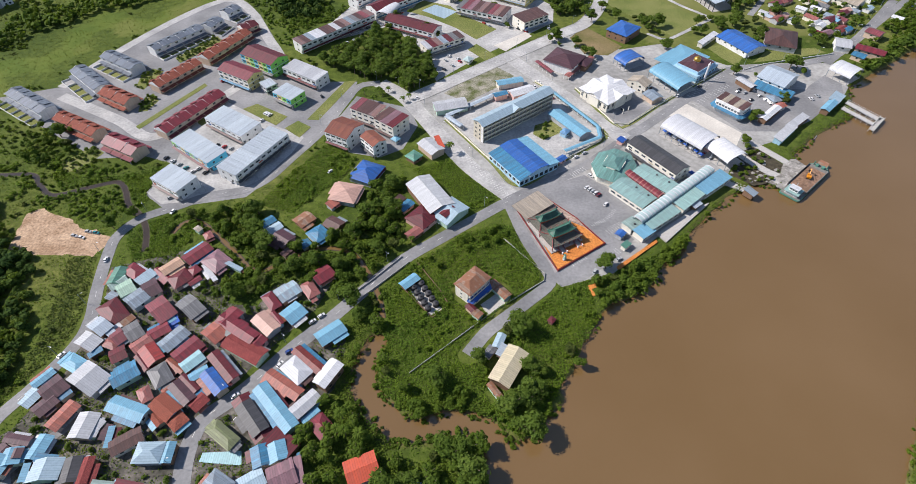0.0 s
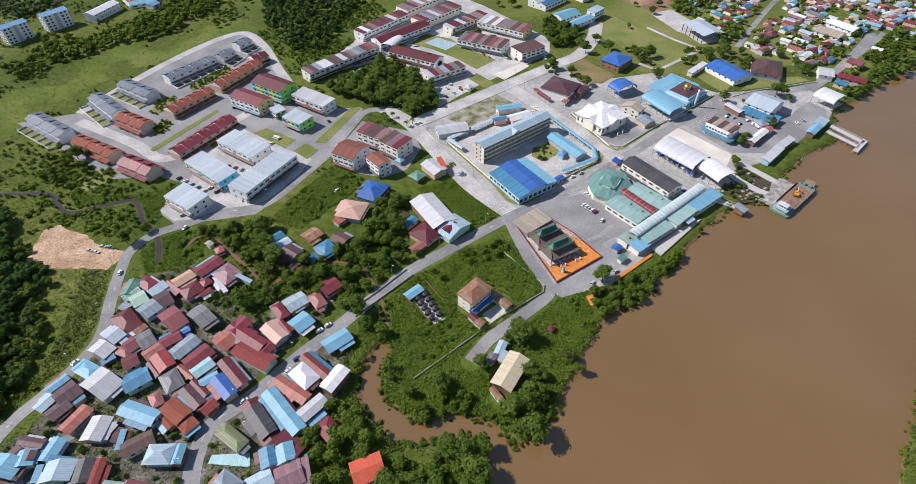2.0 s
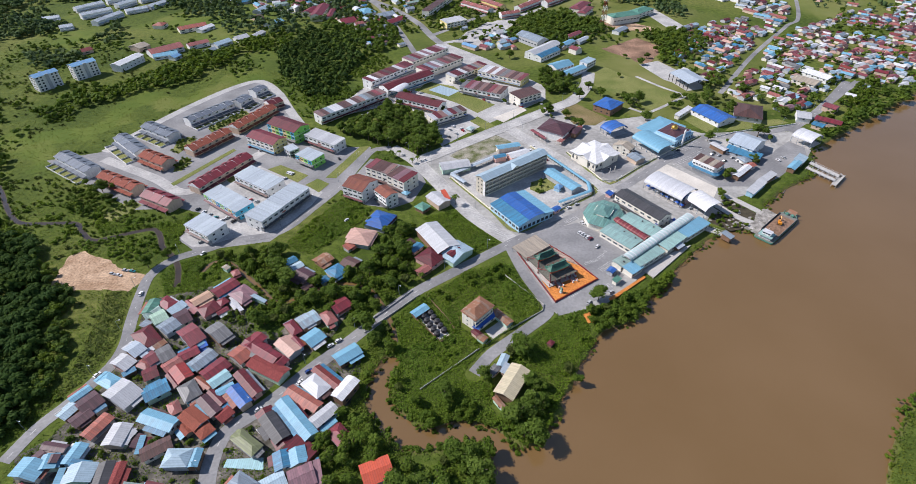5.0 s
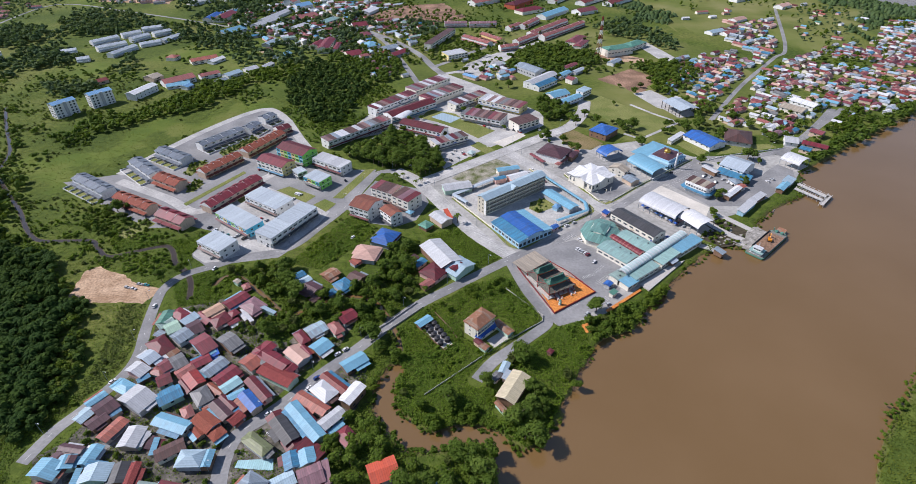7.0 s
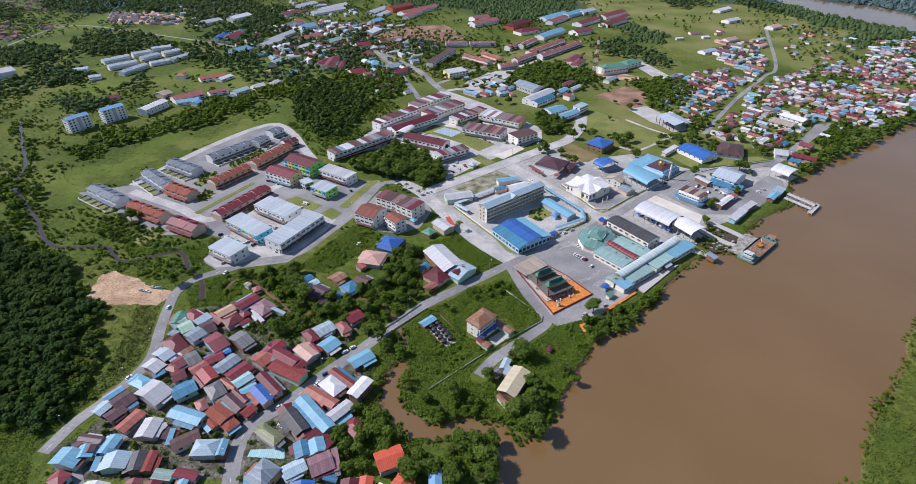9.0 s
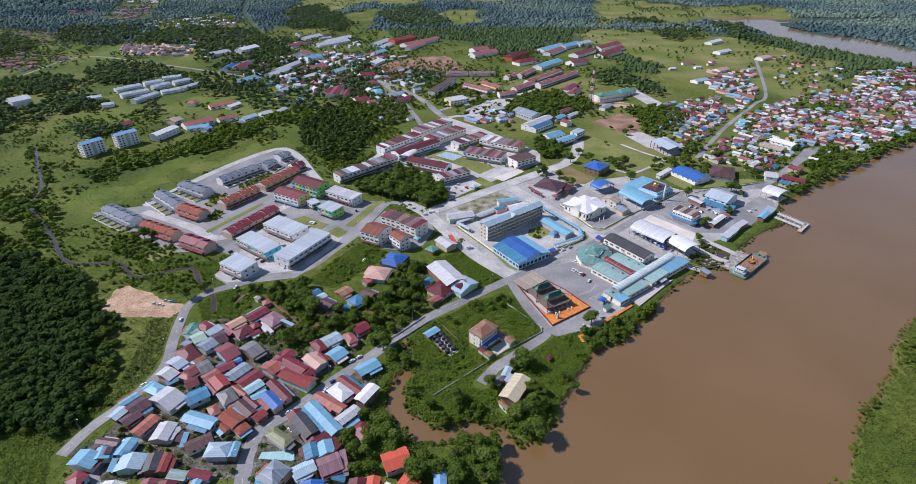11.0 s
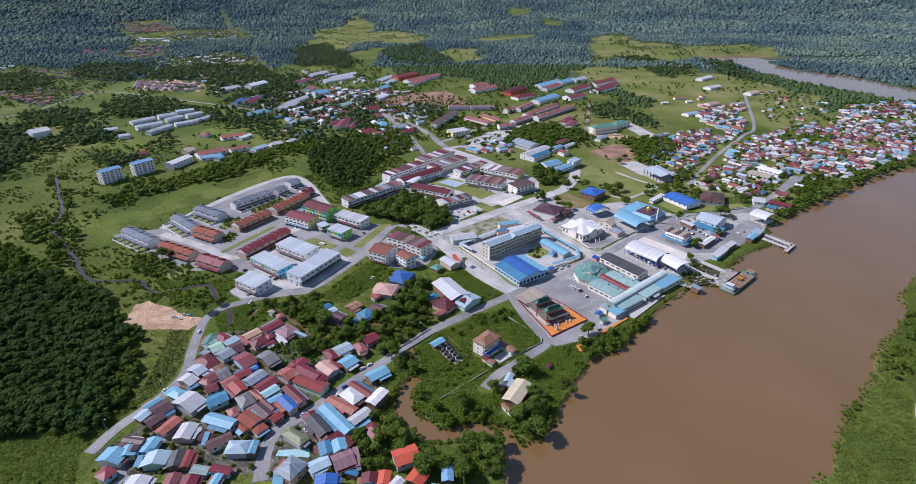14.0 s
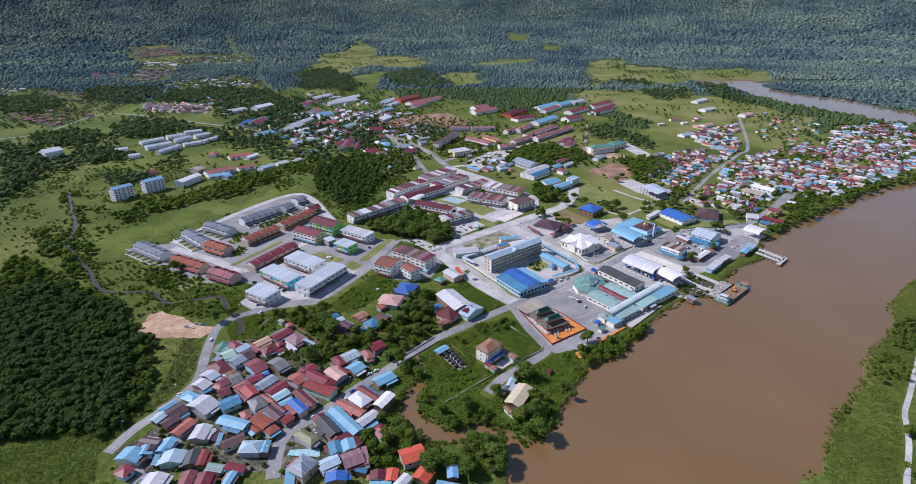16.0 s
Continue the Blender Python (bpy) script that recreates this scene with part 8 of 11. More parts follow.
shop(-77.8, 304.1, -30, 19.4, 20.4, 11.0, 3, 'white', 'gable', 'ruststripe')
shop(-56.8, 292.2, -50, 15.9, 11.3, 10.5, 3, 'white', 'gable', 'ruststripe')
shop(-63.4, 327.9, -32, 22.5, 15.1, 11.0, 3, 'cream', 'flat', 'mixed')
shop(-45.9, 315.0, -39, 18.9, 17.1, 11.0, 3, 'cream', 'flat', 'mixed')
terrace(-273.4, 321.6, -29, 44.3, 11.8, 6.5, 'tileorange', 5, 'tan')
terrace(-259.5, 357.6, -31, 32.1, 13.8, 6.5, 'tileorange', 4, 'tan')
terrace(-225.7, 388.7, 57, 42.2, 17.6, 6.5, 'tileorange', 6, 'tan')
terrace(-198.6, 434.8, 61, 51.9, 15.9, 6.5, 'tileorange', 6, 'tan')
terrace(-187.6, 468.6, 46, 15.3, 22.0, 6.5, 'wine', 2, 'tan')
terrace(-230.2, 296.3, -29, 31.4, 14.3, 6.5, 'crimson', 3, 'tan')
terrace(-196.1, 335.2, 60, 56.6, 17.2, 6.5, 'crimson', 7, 'tan')
terrace(-325.0, 353.1, -34, 49.9, 13.4, 7.0, 'slatedark', 5, 'white')
terrace(-293.6, 383.8, -42, 45.0, 13.2, 7.0, 'slatedark', 4, 'white')
terrace(-278.8, 410.3, -33, 41.8, 18.6, 7.0, 'slatedark', 4, 'white')
terrace(-245.7, 448.2, 52, 49.3, 18.7, 7.0, 'slatedark', 6, 'white')
terrace(-222.0, 475.3, 66, 17.4, 18.0, 7.0, 'slatedark', 2, 'white')
terrace(-212.4, 501.1, 56, 16.1, 20.0, 7.0, 'slatedark', 2, 'white')
shop(-106.5, 457.7, 44, 79.9, 14.4, 9.0, 2, 'white', 'flat', 'mixed')
shop(-76.0, 538.9, 49, 66.0, 15.5, 9.0, 2, 'white', 'flat', 'mixed')
shop(-54.3, 514.1, 42, 63.7, 17.2, 9.0, 2, 'white', 'gable', 'wine')
shop(-36.4, 596.7, 48, 62.9, 18.8, 9.0, 2, 'cream', 'flat', 'mixed')
shop(-18.7, 563.1, 46, 59.7, 19.5, 9.0, 2, 'cream', 'flat', 'mixed')
shop(-37.5, 464.6, -31, 52.6, 16.4, 8.0, 2, 'white', 'gable', 'wine')
shop(-10.3, 431.5, 32, 38.1, 13.0, 8.0, 2, 'cream', 'flat', 'mixed')
shop(12.0, 543.5, 44, 53.9, 14.6, 8.0, 2, 'cream', 'flat', 'mixed')
shop(28.1, 492.5, -28, 48.0, 24.1, 8.0, 2, 'white', 'flat', 'mixed')
shop(52.1, 531.0, -34, 54.8, 24.8, 8.0, 2, 'yellow', 'flat', 'mixed')
shop(69.8, 473.1, 33, 28.3, 17.9, 9.0, 3, 'cream', 'flat', 'brown')
shop(108.6, 613.9, 46, 55.3, 16.1, 7.0, 2, 'white', 'gable', 'silver')
shop(111.0, 600.1, 45, 39.4, 13.4, 6.0, 1, 'white', 'gable', 'blue')
shop(120.2, 558.8, 34, 27.1, 19.0, 6.0, 2, 'white', 'gable', 'lightblue')
shop(132.8, 541.5, 40, 34.3, 11.9, 6.0, 2, 'white', 'gable', 'lightblue')
shop(152.7, 561.8, 46, 19.3, 10.8, 9.0, 3, 'white', 'flat', 'paleblue')
shop(99.9, 653.2, -55, 41.1, 21.9, 8.0, 1, 'grey', 'gable', 'slate')
shop(239.3, 738.1, 22, 45.3, 35.8, 10.0, 1, 'cream', 'hip', 'green')
shop(-1.4, 728.0, 30, 33.2, 31.6, 9.0, 3, 'yellow', 'flat', 'silver')
shop(-23.2, 816.5, 68, 101.7, 12.2, 10.0, 3, 'cream', 'flat', 'brown')
terrace(35.0, 808.1, -49, 60.0, 27.9, 6.5, 'salmon', 7, 'white')
terrace(60.1, 823.2, -55, 50.9, 18.2, 6.5, 'salmon', 5, 'yellow')
terrace(81.0, 768.8, 22, 30.4, 25.7, 6.5, 'salmon', 4, 'white')
terrace(114.2, 815.5, 49, 58.4, 21.6, 6.5, 'salmon', 6, 'white')
terrace(132.2, 916.9, 57, 59.0, 18.4, 6.5, 'salmon', 6, 'white')
terrace(160.0, 884.8, 50, 115.5, 15.3, 6.5, 'salmon', 9, 'white')
terrace(181.7, 865.0, 47, 122.8, 15.2, 6.5, 'salmon', 10, 'white')
terrace(2.7, 919.2, 2, 39.7, 34.2, 6.5, 'mauve', 7, 'white')
terrace(50.3, 916.0, 1, 48.0, 34.0, 6.5, 'mauve', 8, 'white')
terrace(102.5, 895.4, 50, 35.9, 22.0, 6.0, 'salmon', 4, 'white')
terrace(-575.0, 845.8, 54, 43.2, 25.5, 6.5, 'metal', 8, 'white')
terrace(-544.7, 809.1, 47, 43.7, 20.8, 6.5, 'metal', 8, 'white')
terrace(-514.0, 782.2, 72, 49.6, 18.7, 6.0, 'metal', 8, 'white')
terrace(-549.8, 883.6, 45, 31.2, 26.9, 6.5, 'metal', 6, 'white')
terrace(-524.0, 859.4, 62, 32.7, 23.2, 6.5, 'metal', 5, 'white')
terrace(-529.0, 921.9, 30, 38.0, 38.8, 6.5, 'metal', 7, 'white')
terrace(-500.5, 889.2, 48, 30.1, 25.8, 6.5, 'metal', 5, 'white')
terrace(-491.7, 826.0, 39, 31.1, 24.9, 5.0, 'metal', 6, 'white')
terrace(-471.5, 856.3, 67, 39.1, 18.8, 5.0, 'metal', 6, 'white')
terrace(-600.7, 786.2, 30, 23.8, 51.4, 5.0, 'metal', 4, 'white')
terrace(-553.1, 743.1, 29, 16.9, 44.6, 5.0, 'metal', 4, 'white')
apartment(-455.0, 532.0, 56, 26.0, 15.7, 16.0, 5)
apartment(-429.8, 563.4, 53, 27.0, 19.2, 16.0, 5)
house(-395.0, 593.4, 72, 35.3, 13.7, 8.0, 'gable', 'white', 'white')
# barrel roofed halls
arch_hall(171.0, 369.5, -62, 32.0, 21.2, 6.0, 'lightblue')
arch_hall(161.8, 297.7, -53, 33.4, 21.1, 6.5, 'white')
arch_hall(179.5, 276.4, -63, 19.4, 17.9, 6.5, 'brightwhite')
arch_hall(143.7, 400.2, 119, 14.1, 20.8, 5.0, 'strongblue')
arch_hall(309.5, 374.9, 123, 17.7, 19.2, 6.0, 'white')
arch_hall(-61.6, 493.9, 67, 23.7, 13.6, 7.0, 'white')
# civic buildings
shop(132.5, 272.0, -56, 41.2, 14.2, 8.5, 2, 'cream', 'gable', 'charcoal')
shop(143.6, 364.4, 46, 10.4, 16.5, 6.0, 2, 'cream', 'gable', 'tan')
house(149.9, 449.0, -45, 18.9, 22.3, 7.0, 'hip', 'strongblue')
house(150.0, 348.0, 118, 10.9, 10.2, 4.0, 'gable', 'slate')
house(43.0, 370.7, 105, 7.1, 19.3, 4.5, 'gable', 'lightblue')
house(50.9, 356.8, 115, 9.0, 17.9, 4.5, 'gable', 'white')
house(34.2, 353.0, 112, 5.2, 10.3, 4.5, 'gable', 'blue')
house(81.1, 314.9, 123, 31.4, 10.1, 4.5, 'gable', 'lightblue')
house(-4.1, 340.1, 104, 11.8, 22.7, 4.5, 'gable', 'silver')
house(227.1, 363.6, 117, 14.3, 6.5, 4.0, 'gable', 'silver')
house(90.2, 400.0, 54, 23.1, 24.3, 7.0, 'hip', 'plum', 'white')
house(106.5, 397.6, 54, 13.6, 9.3, 5.0, 'hip', 'plum')
house(220.6, 434.4, 43, 25.1, 4.8, 4.0, 'shed', 'white')
house(229.2, 322.8, 41, 21.7, 5.4, 4.0, 'gable', 'white')
house(230.0, 299.0, 42, 22.4, 5.8, 4.0, 'shed', 'silver')
house(243.7, 311.5, 38, 22.0, 5.2, 4.0, 'shed', 'silver')
house(275.9, 330.4, 43, 16.1, 6.0, 4.0, 'gable', 'lightblue')
house(286.1, 340.1, 43, 13.3, 7.0, 4.0, 'shed', 'paleblue')
open_court(252.1, 511.3, -73, 34.0, 25.5, 8.0)
# market
market_roof(109.9, 240.5, 128, 25.0, 15.4, 5.0, 'gable', 'teal')
market_roof(125.6, 251.5, 130, 25.6, 12.4, 6.0, 'gable', 'teal')
market_roof(120.8, 219.2, 35, 24.4, 9.4, 5.0, 'shed', 'teal')
market_roof(141.5, 234.3, 39, 21.3, 9.9, 5.0, 'shed', 'teal')
market_roof(162.0, 248.1, 36, 25.5, 8.9, 5.0, 'shed', 'lightblue')
market_roof(108.6, 208.0, 36, 10.8, 8.0, 4.2, 'shed', 'lightblue')
market_roof(102.6, 213.8, 35, 9.0, 7.6, 4.6, 'gable', 'sage')
barrel_strip(117.6, 246.5, 124, 27.4, 5.5, 5.6, 'crimson')
barrel_strip(134.4, 237.1, 38, 73.0, 6.8, 6.0, 'paleteal')
# landmarks
school(42.2, 322.6, 37, 68.7, 11.9, 14.0)
covered_court(44.4, 274.0, -57, 34.3, 33.4, 6.5)
temple_hall(53.6, 218.2, 28, 17.0, 8.6, 7.0)
temple_hall(59.4, 206.0, 27, 17.8, 10.0, 8.0)
temple_stair(59.4, 197.1, 27)
temple_stair(68.9, 201.8, 27)
incense_tower(59.7, 190.1)
canopy_roof(46.1, 231.8, 37, 22.1, 14.4, 3.4, "tan", "weathered tan sheet canopy behind the temple")
star_hall(115.2, 351.1, -54, 29.6, 31.3, 8.0)
mosque(194.6, 388.1, -51, 26.8, 33.7, 5.5)
kiosk_block(203.4, 330.3, -51, 23.4, 14.1, 8.5)
octagon_hall(102.9, 266.3, -32, 19.1, 28.3, 5.0)
rust_block(7.1, 169.5, 46, 17.0, 7.8, 9.5)
barge(225.0, 253.0, 40, 45.0, 12.8, 0.0)
house(-26.8, 174.8, 42, 9.9, 5.5, 3.2, 'gable', 'lightblue')
house(11.6, 165.7, 43, 16.6, 3.3, 3.0, 'shed', 'tarp')
house(21.5, 168.4, 129, 12.5, 5.1, 3.0, 'gable', 'rust')
house(5.8, 157.0, 131, 4.9, 3.8, 3.0, 'gable', 'wine')
house(9.1, 153.2, 137, 4.8, 4.3, 2.8, 'gable', 'rust')
house(22.8, 122.0, 58, 19.1, 10.1, 5.0, 'gable', 'cream')
house(16.0, 109.9, 124, 9.8, 2.9, 3.0, 'gable', 'rust')
house(19.3, 136.6, 65, 8.0, 4.3, 3.4, 'gable', 'paleblue')
house(20.3, 131.4, 61, 6.6, 3.6, 3.2, 'shed', 'paleslate')
house(14.2, 131.0, 50, 6.2, 4.2, 3.0, 'gable', 'grey')
house(46.9, 148.7, 49, 3.7, 3.0, 2.6, 'hip', 'wine')
house(94.8, 207.3, 46, 5.1, 4.5, 3.0, 'gable', 'strongblue')
house(96.0, 198.4, 40, 5.4, 3.4, 3.0, 'shed', 'green')
house(183.3, 240.4, 37, 5.2, 6.9, 3.2, 'shed', 'slate')
house(145.9, 230.0, 36, 6.8, 4.3, 3.4, 'shed', 'paleslate')
tower(209, 725, 56)
tower(-713, 2178, 105)
# parked cars
car(83.1, 249.8, 40, 'white')
car(84.6, 248.0, 40, 'white')
car(86.1, 246.2, 40, 'silver')
car(87.7, 244.4, 40, 'white')
car(89.2, 242.6, 40, 'maroon')
car(91.9, 234.1, 52, 'white')
car(87.4, 261.0, -48, 'white')
car(-202.0, 196.3, 93, 'white')
car(-197.3, 134.7, 61, 'white')
car(-76.0, 151.6, 41, 'white')
car(-72.0, 155.1, 41, 'white')
car(-105.2, 111.5, 42, 'white')
car(-87.5, 127.3, 55, 'white')
car(-84.6, 134.3, 37, 'navy')
car(-100.8, 99.0, -39, 'white')
car(75.3, 181.2, 56, 'silver')
car(90.6, 189.7, 37, 'silver')
car(164.0, 285.5, 38, 'white')
car(167.5, 281.1, 38, 'red')
car(171.1, 276.6, 38, 'silver')
car(80.9, 280.4, 32, 'white')
car(87.6, 284.6, 32, 'silver')
car(62.7, 367.8, -61, 'white')
car(74.5, 352.2, -57, 'maroon')
car(171.3, 351.8, 38, 'white')
car(191.9, 364.2, 38, 'black')
car(-9.0, 396.4, 132, 'black')
car(-2.4, 402.5, 132, 'silver')
car(4.2, 408.5, 132, 'red')
car(10.8, 414.6, 132, 'white')
car(-143.8, 329.3, 59, 'white')
car(-143.1, 338.6, 57, 'white')
car(-142.2, 338.0, 57, 'white')
car(-141.3, 337.4, 57, 'white')
car(-140.4, 336.8, 57, 'silver')
car(-139.5, 336.2, 57, 'white')
car(-146.6, 261.8, 46, 'white')
car(-140.4, 268.0, 46, 'silver')
car(-134.2, 274.3, 46, 'black')
car(-133.1, 277.9, 57, 'white')
car(-127.9, 285.9, 57, 'white')
car(-122.7, 293.9, 57, 'silver')
car(-199.7, 287.3, 57, 'black')
car(-194.0, 283.6, 57, 'white')
car(-188.3, 279.9, 57, 'silver')
car(-182.6, 276.2, 57, 'teal')
car(-176.9, 272.5, 57, 'white')
car(-173.9, 275.4, 54, 'white')
car(-167.8, 271.1, 54, 'black')
car(-168.6, 300.5, 69, 'black')
car(-163.1, 298.4, 69, 'red')
car(-157.6, 296.3, 69, 'silver')
car(-152.1, 294.2, 69, 'white')
car(-146.6, 292.1, 69, 'black')
car(-188.3, 384.7, 57, 'red')
car(-176.9, 377.4, 57, 'white')
car(-122.7, 384.3, 68, 'white')
car(-115.9, 401.6, 68, 'silver')
car(-109.0, 418.9, 68, 'white')
car(-94.0, 459.6, 39, 'white')
car(-89.1, 463.6, 39, 'white')
car(-84.2, 467.7, 39, 'silver')
car(-79.2, 471.7, 39, 'black')
car(-74.3, 475.7, 39, 'white')
car(-41.7, 474.4, 53, 'white')
car(-30.6, 466.1, 53, 'silver')
car(45.9, 474.4, -39, 'white')
car(52.2, 469.3, -39, 'silver')
car(58.6, 464.2, -39, 'black')
car(64.9, 459.0, -39, 'red')
car(218.7, 355.9, 28, 'silver')
car(224.8, 344.5, 28, 'black')
car(233.5, 349.7, 23, 'silver')
car(235.8, 344.5, 23, 'white')
car(238.1, 339.2, 23, 'black')
car(240.4, 333.9, 23, 'red')
car(-191.0, 257.3, 39, 'white')
car(-182.9, 247.2, 39, 'silver')
car(-177.0, 234.4, -110, 'white')
car(-229.1, 215.5, -17, 'silver')
car(-224.2, 214.0, -17, 'white')
car(-222.2, 218.7, -12, 'silver')
car(-217.1, 217.6, -12, 'teal')
car(-84.5, 270.0, 63, 'white')
car(-95.0, 444.6, 120, 'white')
car(-89.7, 448.9, 122, 'silver')
car(-84.2, 453.1, 118, 'white')
car(-79.0, 459.8, 120, 'black')
car(-73.3, 463.0, 122, 'white')
car(-67.8, 468.7, 118, 'red')
car(-57.1, 481.5, 120, 'silver')
car(-46.7, 435.2, 122, 'white')
car(-41.7, 440.4, 118, 'white')
car(-7.9, 411.0, 120, 'silver')
car(-4.8, 417.9, 122, 'white')
car(-104.4, 360.0, 118, 'black')
car(-30.1, 355.8, 120, 'white')
car(27.6, 476.9, 122, 'red')
car(31.8, 471.9, 118, 'silver')
car(69.9, 482.5, 120, 'white')
car(73.0, 475.0, 122, 'white')
car(86.0, 463.8, 118, 'silver')
car(41.4, 536.7, 120, 'white')
car(44.8, 533.7, 122, 'black')
# painted parking bays
bays(95.1, 208.8, 105.5, 216.2, 8, 4.8)
bays(80.8, 188.6, 91.7, 196.2, 8, 4.5)
bays(63.5, 187.3, 71.6, 192.3, 6, 4.2)
bays(88.7, 210.9, 97.7, 217.3, 7, 4.6)
bays(3.5, 287.7, 18.5, 263.0, 14, 4.5)
bays(20.3, 261.2, 32.3, 242.5, 12, 4.5)
bays(180.2, 351.5, 214.8, 379.7, 14, 4.8)
bays(181.0, 339.7, 214.6, 365.9, 14, 4.8)
bays(-304.4, 367.4, -265.9, 342.5, 14, 4.5)
house(-100.5, 68.7, 60, 11.3, 10.8, 6.0, 'pyramid', 'slate')
house(77.1, 305.6, 50, 6.2, 5.0, 3.4, 'pyramid', 'skyblue')
house(-42.6, 301.3, 52, 5.0, 5.3, 3.0, 'pyramid', 'lightblue')
house(169.9, 290.0, 40, 5.8, 4.0, 2.8, 'shed', 'tarp')
house(172.6, 286.0, 40, 5.8, 3.9, 2.8, 'shed', 'tarp')
house(114.8, 295.5, 46, 5.3, 4.5, 2.8, 'shed', 'tarp')
house(70.1, 276.2, 38, 6.7, 4.5, 3.0, 'gable', 'strongblue')
house(11.2, 408.1, 54, 6.9, 6.0, 3.2, 'pyramid', 'paleteal')
house(-155.0, 217.2, 56, 3.4, 4.8, 3.0, 'gable', 'tan')
# outlying houses and halls
plain(-384.0, 896.9, 59, 46.8, 26.0, 5.0, 'gable', 'lightblue', 'white')
plain(-456.1, 1005.5, 87, 54.2, 17.3, 6.0, 'gable', 'strongblue', 'cream')
plain(-432.6, 1005.9, 84, 59.4, 25.0, 6.0, 'gable', 'crimson', 'cream')
plain(-342.4, 956.1, 67, 63.0, 21.5, 5.0, 'gable', 'silver', 'white')
plain(-338.4, 1008.3, 73, 92.1, 19.8, 5.0, 'gable', 'silver', 'white')
plain(-302.3, 1075.6, 49, 35.8, 33.3, 9.0, 'gable', 'skyblue', 'white')
plain(-334.8, 1121.6, 70, 25.2, 34.0, 9.0, 'gable', 'salmon', 'white')
plain(-297.1, 986.2, 61, 32.0, 24.2, 4.0, 'gable', 'mauvered', 'grey')
plain(-278.6, 999.7, 52, 42.2, 26.7, 4.0, 'gable', 'salmon', 'cream')
plain(-274.6, 923.8, 61, 33.6, 18.9, 4.0, 'gable', 'white', 'white')
plain(-200.7, 791.8, 88, 58.5, 17.8, 8.0, 'gable', 'crimson', 'cream')
plain(-217.0, 799.6, 75, 28.4, 16.4, 6.0, 'gable', 'crimson', 'cream')
plain(-183.4, 786.0, 90, 40.6, 8.6, 6.0, 'hip', 'crimson', 'cream')
plain(-168.1, 923.2, 25, 27.5, 35.0, 5.0, 'gable', 'crimson', 'white')
plain(-152.0, 862.2, 44, 16.0, 23.7, 4.0, 'gable', 'mauvered', 'grey')
plain(-154.1, 748.1, 31, 23.0, 31.1, 5.0, 'gable', 'crimson', 'cream')
plain(-132.7, 791.2, 34, 23.0, 30.2, 6.0, 'hip', 'lightblue', 'white')
plain(-102.4, 778.7, 36, 26.7, 20.4, 4.0, 'gable', 'slate', 'grey')
plain(-85.7, 749.7, 50, 31.7, 16.3, 4.0, 'gable', 'crimson', 'grey')
plain(-226.4, 954.4, 61, 41.2, 20.2, 7.0, 'hip', 'teal', 'white')
plain(-351.3, 729.8, 65, 25.7, 12.9, 4.0, 'gable', 'white', 'white')
plain(-306.4, 664.5, 56, 24.3, 15.3, 4.0, 'gable', 'paleblue', 'white')
plain(-287.2, 684.7, 46, 18.2, 16.4, 4.0, 'gable', 'silver', 'white')
plain(-312.0, 636.4, 54, 14.5, 12.0, 4.0, 'gable', 'slate', 'grey')
plain(-295.8, 818.5, 72, 29.6, 16.2, 4.0, 'gable', 'paleblue', 'grey')
plain(-291.9, 776.8, 43, 13.9, 20.5, 4.0, 'gable', 'brown', 'tan')
plain(-259.6, 748.2, 61, 27.7, 15.8, 4.0, 'gable', 'lightblue', 'white')
plain(-268.3, 697.2, 70, 23.4, 11.1, 4.0, 'gable', 'silver', 'white')
plain(-370.5, 732.4, 36, 38.2, 16.4, 5.0, 'gable', 'coral', 'cream')
plain(-421.0, 745.3, 81, 15.4, 16.0, 5.0, 'pyramid', 'coral', 'cream')
plain(-368.7, 637.6, 44, 40.6, 22.0, 6.0, 'gable', 'salmon', 'white')
plain(-362.6, 623.0, 27, 28.7, 13.8, 4.0, 'gable', 'lightblue', 'white')
plain(-336.0, 660.2, 40, 26.6, 14.3, 5.0, 'gable', 'salmon', 'white')
plain(-408.7, 653.2, 63, 16.7, 21.4, 5.0, 'gable', 'tan', 'tan')
plain(-474.0, 643.5, 51, 15.2, 14.4, 4.0, 'gable', 'brick', 'tan')
plain(-348.2, 615.7, 68, 12.2, 11.7, 4.0, 'gable', 'skyblue', 'white')
plain(192.0, 802.9, 56, 46.4, 17.5, 6.0, 'hip', 'mauvered', 'cream')
plain(194.5, 777.7, 60, 38.6, 13.3, 6.0, 'hip', 'mauvered', 'cream')
plain(274.3, 768.4, 40, 39.6, 19.7, 7.0, 'hip', 'green', 'cream')
plain(224.2, 690.1, 47, 25.9, 11.4, 4.0, 'gable', 'slate', 'white')
plain(157.5, 672.9, 46, 29.2, 10.1, 4.0, 'gable', 'mauvered', 'white')
plain(143.8, 640.6, 47, 23.2, 10.5, 4.0, 'gable', 'lightblue', 'white')
plain(505.4, 926.0, 32, 31.5, 17.4, 4.0, 'gable', 'peach', 'white')
plain(431.0, 844.6, 27, 31.1, 17.1, 4.0, 'gable', 'paleblue', 'white')
plain(450.8, 836.0, 29, 29.4, 16.1, 4.0, 'gable', 'salmon', 'white')
plain(333.7, 1090.9, 45, 80.1, 22.6, 6.0, 'gable', 'brick', 'white')
plain(353.8, 1177.6, 45, 89.6, 25.0, 6.0, 'gable', 'brick', 'white')
